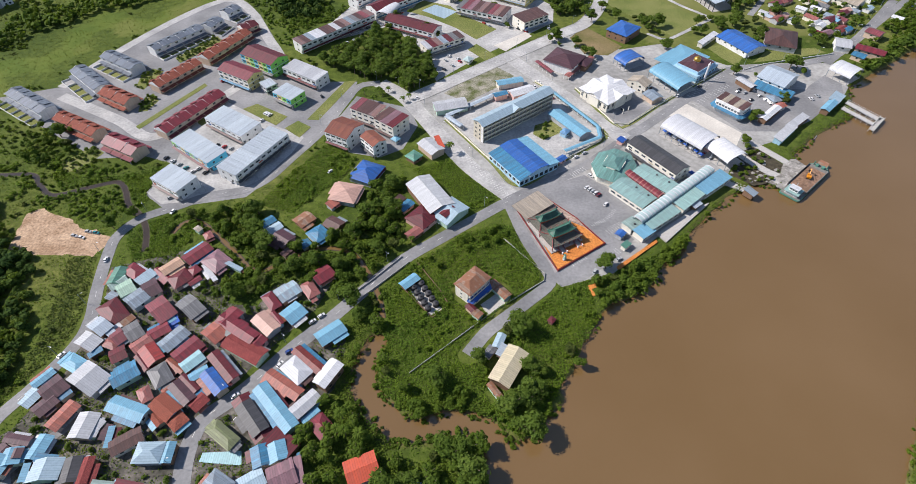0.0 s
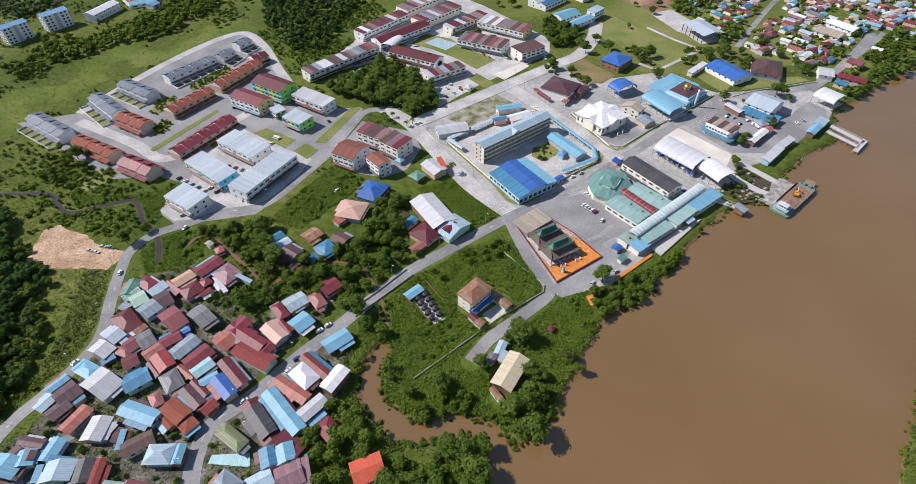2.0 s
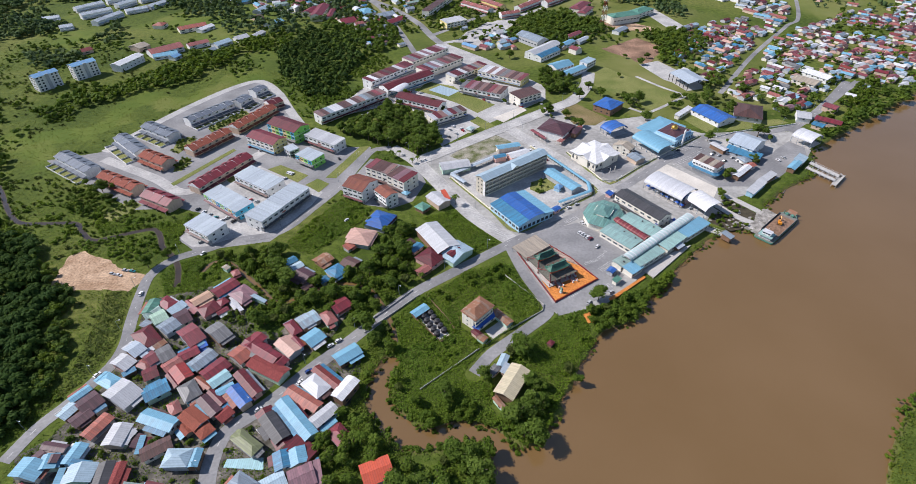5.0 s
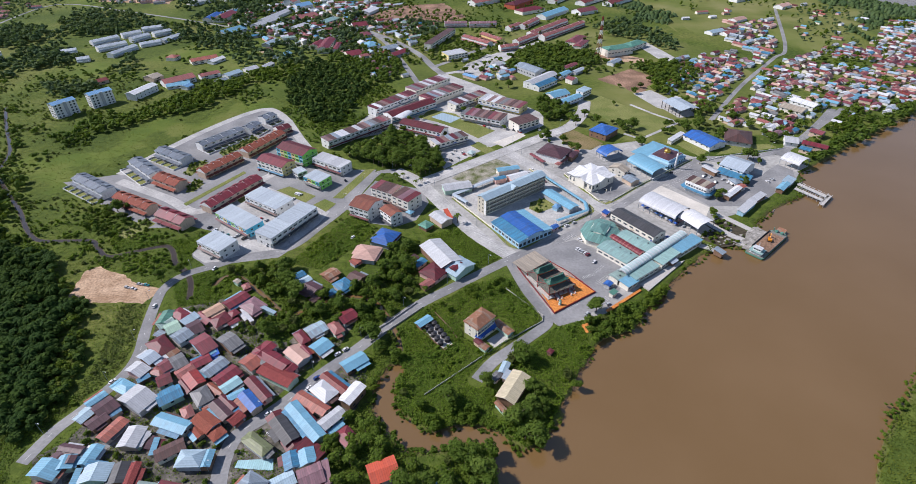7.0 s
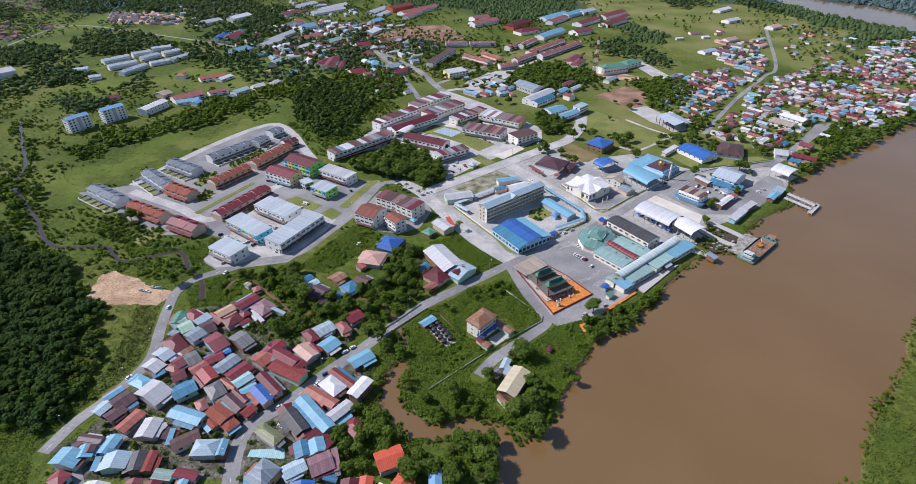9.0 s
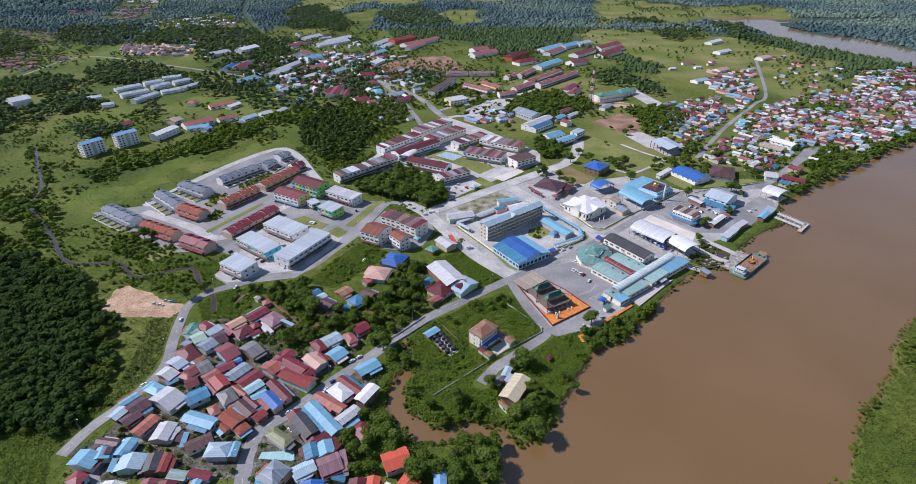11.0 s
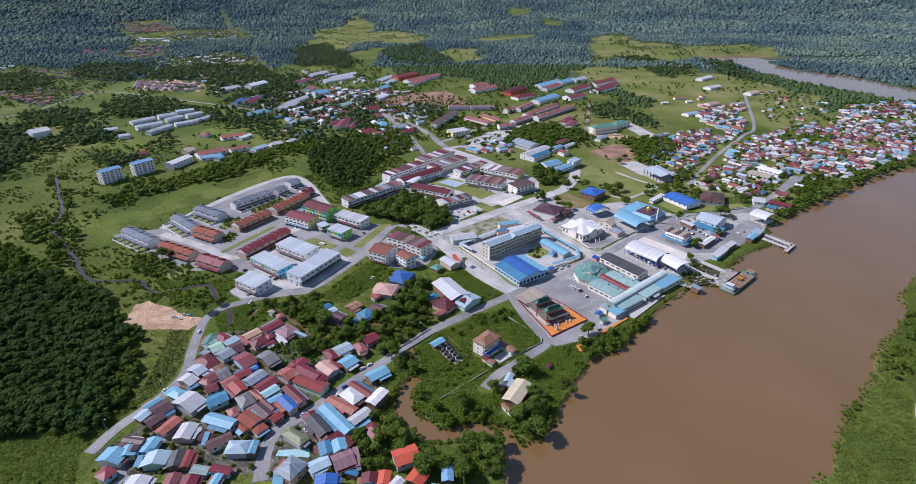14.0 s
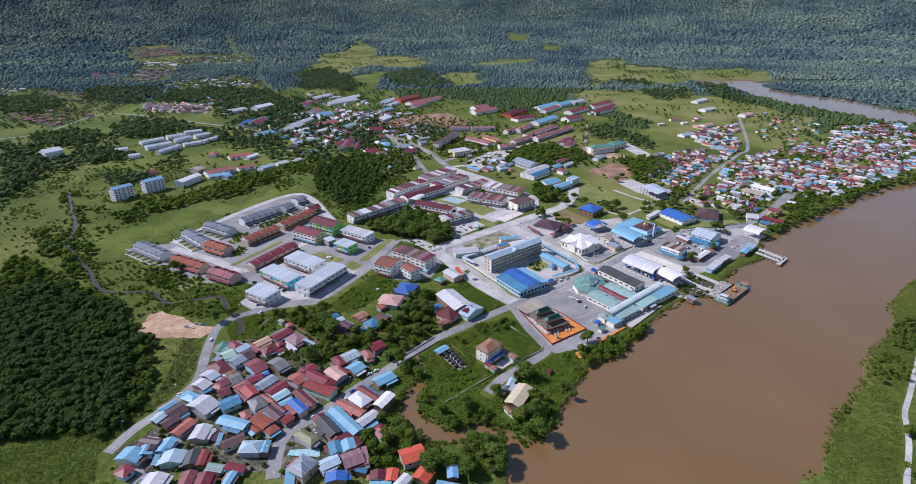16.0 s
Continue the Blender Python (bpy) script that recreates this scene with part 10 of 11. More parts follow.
def make_tree(seed, radius, height, leaf, bare):
    """A tree away from the scene; copies are set out from it."""
    ob = tagged(new("tree"), bare, "tree", "town trees")
    part("trunk", trunk_geo(seed, height, radius * 0.07), BARK, ob)
    v, f = crown_arrays(seed, radius, height * 0.75, height * 0.3, 10, 64, 0.6)
    part("crown", array_mesh("crown", v, f, LEAF[leaf]), None, ob)
    return ob


def make_palm(seed, height, length, label):
    ob = tagged(new("palm_tree"), label, "palm tree", "palms")
    part("trunk", Geo().tube(0, 0, -0.4, height, 0.24, 0.15, 7), BARK, ob)
    v, f = palm_arrays(seed, height, 18, length, 5, 0.42)
    part("crown", array_mesh("fronds", v, f, LEAF[1]), None, ob)
    return ob


TREES = [make_tree(1, 4.2, 9.0, 0, "dark green broadleaf tree with a dense rounded crown"), make_tree(2, 3.2, 7.0, 1, "fresh green broadleaf tree with an uneven crown"),
         make_tree(3, 5.0, 10.5, 0, "tall dark broadleaf tree with a wide lobed crown"), make_tree(4, 2.6, 5.5, 2, "small olive-green tree with a loose crown"), make_tree(5, 3.8, 8.0, 1, "leafy green tree with a broad crown")]
PALMS = [make_palm(6, 7.5, 3.6, "coconut palm with drooping feathered fronds"), make_palm(7, 5.0, 3.2, "young palm with arching fronds")]
USED = set()


def set_out(kind, x, y, turn, s):
    if kind not in USED:
        USED.add(kind)
        return put(kind, x, y, 0, turn, s)
    return put(copy_thing(kind, pose(x, y, 0)), x, y, 0, turn, s)


def ragged(poly):
    """The polygon's outline drawn finer and pushed in and out."""
    res = []
    for (x0, y0), (x1, y1) in zip(poly, poly[1:] + poly[:1]):
        n = max(2, int(math.hypot(x1 - x0, y1 - y0) / 9))
        for i in range(n):
            x, y = x0 + (x1 - x0) * i / n, y0 + (y1 - y0) * i / n
            k = 5 + 0.012 * math.hypot(x, y)
            res.append((x + float(waves(x, y, 45, 31)) * k, y + float(waves(x, y, 45, 32)) * k * 1.3))
    return res


def spots(poly, spacing, seed, fill=1.0):
    """Jittered places in a polygon."""
    rng = np.random.default_rng(seed)
    px, py = [p[0] for p in poly], [p[1] for p in poly]
    x, y = np.meshgrid(np.arange(min(px), max(px), spacing), np.arange(min(py), max(py), spacing))
    x = (x + rng.uniform(-0.5, 0.5, x.shape) * spacing).ravel()
    y = (y + rng.uniform(-0.5, 0.5, y.shape) * spacing).ravel()
    keep = inside(poly, x, y) & (rng.uniform(0, 1, x.shape) < fill)
    return x[keep], y[keep], rng


def grove(poly, spacing, seed, kinds, lo=0.8, hi=1.25, fill=1.0, margin=0.0):
    """Trees, each a thing of its own."""
    x, y, rng = spots(poly, spacing, seed, fill)
    ok = clear(x, y, margin, False)
    for a, b in zip(x[ok], y[ok]):
        set_out(kinds[int(rng.integers(len(kinds)))], a, b, rng.uniform(0, 360), rng.uniform(lo, hi))


def spread(v, f, x, y, z, turn, s):
    """Copies of one array mesh at many places, as arrays."""
    c, d = np.cos(turn)[:, None], np.sin(turn)[:, None]
    s = np.asarray(s)[:, None]
    vx = (v[None, :, 0] * c - v[None, :, 1] * d) * s + x[:, None]
    vy = (v[None, :, 0] * d + v[None, :, 1] * c) * s + y[:, None]
    vz = v[None, :, 2] * s + z[:, None]
    faces = f[None] + (np.arange(len(x)) * len(v))[:, None, None]
    return np.stack([vx, vy, vz], -1).reshape(-1, 3), faces.reshape(-1, f.shape[1])


def mass(name, pieces, mat, label, category):
    vs, fs, k = [], [], 0
    for v, f in pieces:
        vs.append(v), fs.append(f + k)
        k += len(v)
    if not k:
        return None
    return tagged(new(name, array_mesh(name, np.concatenate(vs), np.concatenate(fs), mat)), label, category, kind="stuff")


def wood(poly, spacing, seed, leaf, label, lo=0.8, hi=1.3, lobes=6, per=21, size=1.1, free=True, fill=1.0, lift=0.0):
    x, y, rng = spots(poly, spacing, seed, fill)
    if free:
        ok = clear(x, y, 0.5, False)
        x, y = x[ok], y[ok]
    pieces = []
    for k in range(4):
        pick = np.arange(len(x)) % 4 == k
        if pick.any():
            v, f = crown_arrays(seed * 7 + k, 3.9, 5.5, 1.2, lobes, per, size)
            n = pick.sum()
            pieces.append(spread(v, f, x[pick], y[pick], hills(x[pick], y[pick]) + lift, rng.uniform(0, 6.28, n), rng.uniform(lo, hi, n)))
    return mass("woodland", pieces, LEAF[leaf], label, "woodland")


def undergrowth(poly, seed, density=4.2, size=0.44, tall=1.6, leaf=3, label="rank bright green creepers and shrubs", villages=False, tilt=0.45):
    rng = np.random.default_rng(seed)
    px, py = [p[0] for p in poly], [p[1] for p in poly]
    n = int((max(px) - min(px)) * (max(py) - min(py)) * density)
    x, y = rng.uniform(min(px), max(px), n), rng.uniform(min(py), max(py), n)
    ok = inside(poly, x, y)
    x, y = x[ok], y[ok]
    ok = clear(x, y, 0.2, villages)
    x, y = x[ok], y[ok]
    h = np.clip(waves(x, y, 14, seed) * 0.6 + 0.5 + rng.uniform(-0.25, 0.25, len(x)), 0.06, 1.5) * tall
    e = 0.4
    nx = -(waves(x + e, y, 14, seed) - waves(x - e, y, 14, seed)) * 0.6 * tall / (2 * e)
    ny = -(waves(x, y + e, 14, seed) - waves(x, y - e, 14, seed)) * 0.6 * tall / (2 * e)
    v, f = leaf_quads(np.stack([x, y, h], 1), np.stack([nx, ny, np.ones_like(nx)], 1), np.full(len(x), size), rng, tilt)
    return mass("undergrowth", [(v, f)], LEAF[leaf], label, "undergrowth")


for k, zone in enumerate((ISLAND, RANK_SHOPS, RANK_FIELD, RANK_VILLAGE, RANK_DRAIN)):
    undergrowth(zone, 20 + k, tall=2.0 if k < 1 else 1.4)
undergrowth(WOOD_VILLAGE, 31, 1.6, 0.7, 2.4, 1, "tangled green shrubs under the village trees")
grove(WOOD_VILLAGE, 8.5, 40, TREES, fill=0.85)
grove(WOOD_HILL, 7.2, 41, [TREES[0], TREES[2], TREES[4]], 0.9, 1.3)
grove(WOOD_POINT, 6.5, 42, [TREES[0], TREES[2], TREES[1]], 0.8, 1.2)
grove(WOOD_MOUTH, 6.5, 43, TREES, 0.7, 1.15)
wood(WOOD_CREEK, 5.5, 44, 1, "bushy trees along the creek", 0.5, 0.9, 7, 30, 0.7)
grove(WOOD_STRIP, 6.5, 45, [TREES[1], TREES[4], PALMS[1], PALMS[0]], 0.7, 1.1)
wood(WOOD_BANK, 5.0, 46, 1, "bushy trees on the river bank", 0.5, 1.0, 7, 30, 0.7)
wood(WOOD_TERRACE, 7.0, 47, 1, "shrubby green trees beside the terraces", 0.6, 1.0, 7, 30, 0.7)
wood(WOOD_VILLAGE, 8.0, 57, 1, "crowded green trees between the houses", 0.55, 1.0, 7, 34, 0.66)
wood(EDGE_PALMS, 5.6, 58, 1, "broadleaf trees round the oil palms", 0.5, 1.0, 6, 26, 0.8)
undergrowth(CREEK_WEST, 38, 2.6, 0.5, 1.6, 1, "shrubs and creepers on the creek bank")
undergrowth(CREEK_EAST, 39, 2.6, 0.5, 1.8, 3, "shrubs and creepers on the creek bank")
undergrowth(FIELD_SW, 28, 2.0, 0.55, 1.4, 1, "lush green creepers over the meadow")
undergrowth(ROADSIDE_WEST, 29, 1.6, 0.6, 1.0, 2, "rough grass and scrub beside the road")
grove(CREEK_WEST, 7.5, 49, [TREES[1], TREES[3], PALMS[1]], 0.6, 0.95, 0.6)
undergrowth(WOOD_STRIP, 32, 2.0, 0.6, 1.8, 1, "tangled green shrubs by the houses")
undergrowth(WOOD_MOUTH, 33, 1.5, 0.7, 2.2, 1, "tangled green shrubs at the creek's mouth")
rng = np.random.default_rng(55)
for k, (x, y) in enumerate(TREE_SPOTS):
    set_out(TREES[k % 5], x, y, rng.uniform(0, 360), rng.uniform(0.7, 1.25))
for k, (x, y) in enumerate(TREE_SPOTS_EAST):
    set_out(TREES[(k * 3) % 5], x, y, rng.uniform(0, 360), rng.uniform(0.65, 1.1))
grove(WOOD_JUNCTION, 6.5, 61, [TREES[0], TREES[4], TREES[1]], 0.7, 1.1)
grove(WOOD_HALLSIDE, 6.0, 62, [TREES[0], TREES[1]], 0.8, 1.2)
wood(RIVER_SCRUB, 5.2, 63, 1, "bushy trees on the upper river bank", 0.4, 0.9, 6, 26, 0.9)
wood(ragged(PALM_EAST), 5.8, 64, 6, "dark broadleaf trees beside the oil palms", 0.6, 1.1, 6, 26, 0.8)
bushes(RANK_TREES, 5.0, 65, 1, "tall shrubs over the overgrown plot", (), 0.5, 0.9, 0.6, 0.5)
for x, y in PALM_SPOTS:
    set_out(PALMS[int(rng.integers(2))], x, y, rng.uniform(0, 360), rng.uniform(0.8, 1.2))
for k, (x, y) in enumerate(PARK_TREES):
    set_out(TREES[k % 5], x, y, rng.uniform(0, 360), rng.uniform(0.8, 1.3))
wood(BANK_SHRUBS, 4.5, 48, 1, "low green bushes at the water's edge", 0.25, 0.6, 7, 26, 0.7)
undergrowth(BANK_SHRUBS, 37, 2.2, 0.5, 1.6, 1, "green shrubs at the water's edge")
undergrowth(WOOD_BANK, 34, 2.0, 0.6, 1.8, 1, "green shrubs on the river bank")
undergrowth(WOOD_POINT, 35, 1.5, 0.7, 1.8, 1, "green shrubs on the river bank")
undergrowth(WOOD_CREEK, 36, 2.0, 0.6, 1.6, 1, "green shrubs along the creek")

def bank_plants(poly, spacing, seed, leaf, label, lo, hi, inner, outer, threshold=-0.1):
    """Bushes and reeds that hang over the water's edge."""
    x, y, rng = spots(poly, spacing, seed)
    d = river_gap(x, y)
    ok = (d > inner) & (d < outer) & (waves(x, y, 18, seed) > threshold)
    for shape, half in KEEPOUT:
        if half is not None:
            ok &= gap(shape, x, y) > half + 0.5
    for fx, fy, turn, a, b in FOOT:
        ok &= np.hypot(x - fx, y - fy) > max(a, b) + 1
    x, y, d = x[ok], y[ok], d[ok]
    pieces = []
    for k in range(3):
        pick = np.arange(len(x)) % 3 == k
        n = pick.sum()
        v, f = crown_arrays(seed * 11 + k, 2.6, 3.2, -0.6, 5, 26, 0.5)
        pieces.append(spread(v, f, x[pick], y[pick], np.where(d[pick] < 0, -1.4, -0.4), rng.uniform(0, 6.28, n), rng.uniform(lo, hi, n)))
    return mass("bank_bushes", pieces, LEAF[leaf], label, "bushes")


CREEK_REACH = [(-70, 75), (45, 75), (45, 105), (5, 112), (-25, 125), (-25, 180), (-70, 180)]
TOWN_SHORE = [(60, 130), (120, 160), (260, 270), (330, 360), (300, 380), (200, 300), (90, 200)]
bank_plants(CREEK_REACH, 2.6, 301, 1, "green bushes hanging over the creek", 0.3, 0.75, -1.2, 3.5, -0.25)
bank_plants(CREEK_REACH, 3.2, 302, 2, "olive reeds and driftwood scrub in the creek", 0.2, 0.45, -2.6, 0.5, 0.25)
bank_plants(TOWN_SHORE, 2.6, 303, 1, "green bushes along the town's river edge", 0.25, 0.6, -2.2, 3.0, 0.0)
bank_plants([(150, 0), (420, 0), (420, 290), (150, 80)], 3.0, 304, 3, "bright reeds along the far bank's edge", 0.25, 0.5, -2.0, 3.0, -0.1)

def stream_brush(course, seed, step, leaf, label, lo, hi, inner, outer):
    """Bushes on both sides of a narrow stream."""
    rng = np.random.default_rng(seed)
    line = np.array(smooth(course, step))
    side = rng.choice([-1.0, 1.0], len(line)) * rng.uniform(inner, outer, len(line))
    tangent = np.gradient(line, axis=0)
    tangent /= np.linalg.norm(tangent, axis=1, keepdims=True)
    x, y = line[:, 0] - tangent[:, 1] * side, line[:, 1] + tangent[:, 0] * side
    ok = (gap(ROAD_MAIN, x, y) > 6) & (gap(ROAD_WEST, x, y) > 5) & free(x, y, 0.5, (VILLAGE_WEST, VILLAGE_EAST, course)) & (waves(x, y, 24, seed) > -0.25)
    n = ok.sum()
    v, f = crown_arrays(seed + 1, 2.6, 3.4, 0.0, 5, 22, 0.6)
    mass("bank_bushes", [spread(v, f, x[ok], y[ok], np.zeros(n), rng.uniform(0, 6.28, n), rng.uniform(lo, hi, n))], LEAF[leaf], label, "bushes")


UPPER_CREEK = CREEK[9:]
stream_brush(next(q for q, half in KEEPOUT if half is not None and q == UPPER_CREEK), 330, 1.6, 1, "green bushes closing over the upper creek", 0.4, 0.9, 1.4, 4.0)
stream_brush(DRAIN, 332, 2.2, 1, "green shrubs along the drainage stream", 0.3, 0.75, 1.8, 4.5)

# oil palms west of the village
x, y, rng = spots(ragged(ragged(WOOD_PALM)), 5.8, 50)
ok = clear(x, y, 3.0)
x, y = x[ok], y[ok]
pieces = []
for k in range(3):
    v, f = palm_arrays(60 + k, 6.0, 17, 4.2, 4, 0.62)
    pick = np.arange(len(x)) % 3 == k
    pieces.append(spread(v, f, x[pick], y[pick], rng.uniform(-1.5, 1.5, pick.sum()), rng.uniform(0, 6.28, pick.sum()), rng.uniform(0.8, 1.2, pick.sum())))
mass("palm_plantation", pieces, LEAF[5], "dense dark green oil palms", "palm trees")
wood(ragged(WOOD_PALM), 8.0, 51, 6, "dark broadleaf trees among oil palms", 0.8, 1.4)

undergrowth(ragged(WOOD_PALM), 52, 0.7, 1.3, 2.6, 6, "dark green ferns and shrubs under the oil palms")
# belts of trees further out, with ragged edges
BELTS = (WOOD_SLOPE, WOOD_BENCH, WOOD_FLATS, WOOD_SCRUB, WOOD_NORTHWEST, WOOD_ESTATE, WOOD_MAST, WOOD_PLOT, WOOD_RIVERSIDE, WOOD_LANE_SIDE, WOOD_RED, WOOD_A, WOOD_C, WOOD_E, WOOD_F, WOOD_G, WOOD_H, WOOD_K, WOOD_L, WOOD_M,
         WOOD_MARKET, WOOD_COURT, WOOD_UPBANK, WOOD_GROVE, WOOD_LEFT, WOOD_STREAM, WOOD_DARK, WOOD_WEST_EDGE, WOOD_SHRUB_BAND, WOOD_WHITE_ROWS, WOOD_RED_ROWS, WOOD_FAR_WEST, WOOD_SHEDS, WOOD_HOMES, WOOD_CAMP, WOOD_FAR_A, WOOD_FAR_B, WOOD_CHURCH, WOOD_JUNCTION_NORTH, WOOD_OLD, WOOD_KNOLL, WOOD_LANE_NORTH, WOOD_LANE_SOUTH, WOOD_ROWS_EAST, WOOD_ROUND)
MIXED_FROM = BELTS.index(WOOD_CHURCH)
for k, zone in enumerate(BELTS):
    near = min(math.hypot(*p) for p in zone) < 700
    mixed_in = k >= MIXED_FROM
    # belts far out take the leaf colour with haze mixed in
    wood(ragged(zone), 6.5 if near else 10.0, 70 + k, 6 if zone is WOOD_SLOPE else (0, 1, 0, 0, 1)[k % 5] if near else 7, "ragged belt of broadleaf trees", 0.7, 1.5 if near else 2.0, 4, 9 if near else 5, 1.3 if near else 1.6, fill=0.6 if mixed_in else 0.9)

# loose shrubs over the open land
WEST_FIELDS = [(-430, 60), (-200, 60), (-215, 200), (-150, 330), (-200, 560), (-330, 640), (-700, 700), (-760, 420)]
undergrowth(WEST_FIELDS, 90, 0.24, 0.6, 0.35, 4, "rough grass and low shrubs of the meadows", tilt=0.3)


def thickets(poly, spacing, seed, leaf, label, lo, hi, threshold, size=45):
    """Low scrub in patches with ragged edges."""
    x, y, rng = spots(poly, spacing, seed)
    ok = clear(x, y, 0.8, False) & ~inside(BRIGHT_A, x, y) & (waves(x, y, size, seed) + rng.uniform(-0.2, 0.2, x.shape) > threshold)
    x, y = x[ok], y[ok]
    pieces = []
    for k in range(3):
        pick = np.arange(len(x)) % 3 == k
        if pick.any():
            n = pick.sum()
            v, f = crown_arrays(seed * 3 + k, 3.4, 3.6, 0.2, 4, 9, 1.0)
            pieces.append(spread(v, f, x[pick], y[pick], hills(x[pick], y[pick]), rng.uniform(0, 6.28, n), rng.uniform(lo, hi, n)))
    return mass("scrub", pieces, LEAF[leaf], label, "scrub") if pieces else None


for k, zone in enumerate((ISLAND, RANK_SHOPS, RANK_FIELD, RANK_VILLAGE, RANK_DRAIN)):
    thickets(zone, 3.9, 310 + k, 3, "rounded bushes and creeper mounds over the rank plot", 0.25, 0.65, 0.15, 22)
NEAR_GREEN = [(-330, 60), (130, 60), (330, 350), (300, 440), (60, 430), (-330, 300)]
undergrowth(NEAR_GREEN, 320, 0.5, 0.45, 0.5, 3, "rough grass and weeds on the verges and open plots", tilt=0.35)
SLOPE_SCRUB = [(-268.8, 624.6), (-227.2, 659.6), (-189.1, 545.2), (-169.7, 491.3), (-141.0, 490.1), (-129.7, 532.8), (-116.6, 513.6), (-130.6, 437.6), (-153.4, 444.5), (-195.7, 517.1)]
thickets(SLOPE_SCRUB, 4.6, 324, 3, "lush bright shrubs on the slope below the wood", 0.35, 0.75, -0.15, 26)
SHOP_SCRUB = [(-179.2, 513.1), (-163.2, 588.2), (-121.0, 630.2), (-76.6, 605.5), (-92.4, 541.4), (-116.9, 474.5), (-148.7, 469.6)]
thickets(SHOP_SCRUB, 4.8, 322, 1, "lush shrubs between the wood and the shops", 0.4, 0.9, -0.5)
thickets(TERRACE_GREEN, 6.0, 323, 1, "shrubs on the green edges of the terraces", 0.3, 0.7, 0.1, 30)
DRAIN_BANKS = [(x - 11, y - 4) for x, y in DRAIN[:9]] + [(x + 10, y + 6) for x, y in reversed(DRAIN[:9])]
NEAR_MEADOW = [(-330, 230), (-235, 215), (-205, 240), (-222, 275), (-300, 300), (-345, 300)]
thickets(WEST_FIELDS, 5.4, 96, 1, "patches of green scrub over the meadows", 0.3, 0.7, 0.52)
thickets(WEST_FIELDS, 7.5, 97, 2, "loose olive-green bushes over the meadows", 0.25, 0.6, 0.32, 28)
thickets(DRAIN_BANKS, 6.0, 98, 0, "dark trees and shrubs along the drainage stream", 0.7, 1.4, -0.05)
thickets(NEAR_MEADOW, 3.6, 99, 3, "bright shrubs beside the drainage stream", 0.3, 0.7, 0.05, 30)
EAST_SHORE = [(150, -80), (440, -80), (440, 290), (380, 262), (250, 140), (180, 70)]
undergrowth(EAST_SHORE, 91, 1.3, 0.5, 0.8, 4, "bright rough grass and low shrubs of the far bank", tilt=0.3)
wood(EAST_SHORE, 15, 92, 1, "scattered low bushes of the far bank", 0.15, 0.4, 5, 26, 0.7, fill=0.4)
wood(SHORE_THICKET, 4.2, 93, 1, "tangled bushes at the far bank's edge", 0.3, 0.6, 6, 34, 0.6)
wood(SHORE_PALM_PLOT, 4.5, 94, 1, "bushes under the palms of the far bank", 0.25, 0.5, 6, 34, 0.6)
wood(SHORE_BUSH, 3.0, 95, 3, "low bush overhanging the water", 0.25, 0.4, 6, 34, 0.5, free=False)
for k, (x, y) in enumerate(SHORE_PALMS):
    set_out(PALMS[k % 2], x, y, 70 * k, 1.0)
for k, (x, y) in enumerate(SHORE_TREES):
    set_out(TREES[(1, 4)[k % 2]], x, y, 50 * k, 0.9)

# plants between the buildings
VILLAGES = (VILLAGE_WEST, VILLAGE_EAST)
for k, zone in enumerate(VILLAGES):
    weeds(zone, 200 + k, 1.6, 0.45, 1.0, (1, 3)[k], "weeds and small garden plants between the houses", VILLAGES, 0.0)
    bushes(zone, 4.6, 204 + k, (0, 1)[k], "garden bushes and small trees between the houses", VILLAGES, 0.25, 0.62, 0.6, 0.7)
TERRACE_YARDS = (TOWN_WEST, LOT_SHOPS, SHOP_YARD)
for k, zone in enumerate((HEDGE_A, HEDGE_B, HEDGE_C, HEDGE_D, HEDGE_E, SCHOOL_LAWN, MUD_FLAT)):
    bushes(zone, 3.4, 215 + k, (1, 0)[k % 2], "shrubs and young trees on a green plot", (zone, TOWN_WEST, TOWN_EAST, LOT_SCHOOL, LOT_CENTRE), 0.22, 0.6, 0.4 if k in (5, 6) else 0.8, 0.4)
bushes(TOWN_EAST, 9, 213, 0, "street trees of the town centre", (TOWN_EAST,), 0.5, 0.9, 0.5, 2.5, 0.25)
bushes(CENTRE_GREEN, 8.5, 214, 1, "green trees between the outlying houses", (), 0.6, 1.2, 0.55, 1.0)


# ---- the far town ----
FAR_PAINT = ["crimson", "wine", "brick", "salmon", "mauvered", "lightblue", "blue", "silver", "white", "slate", "brown", "paleblue", "crimson", "silver", "coral", "green"]
FAR_MESH = {}


KEPT = [0]
JOINED = {}


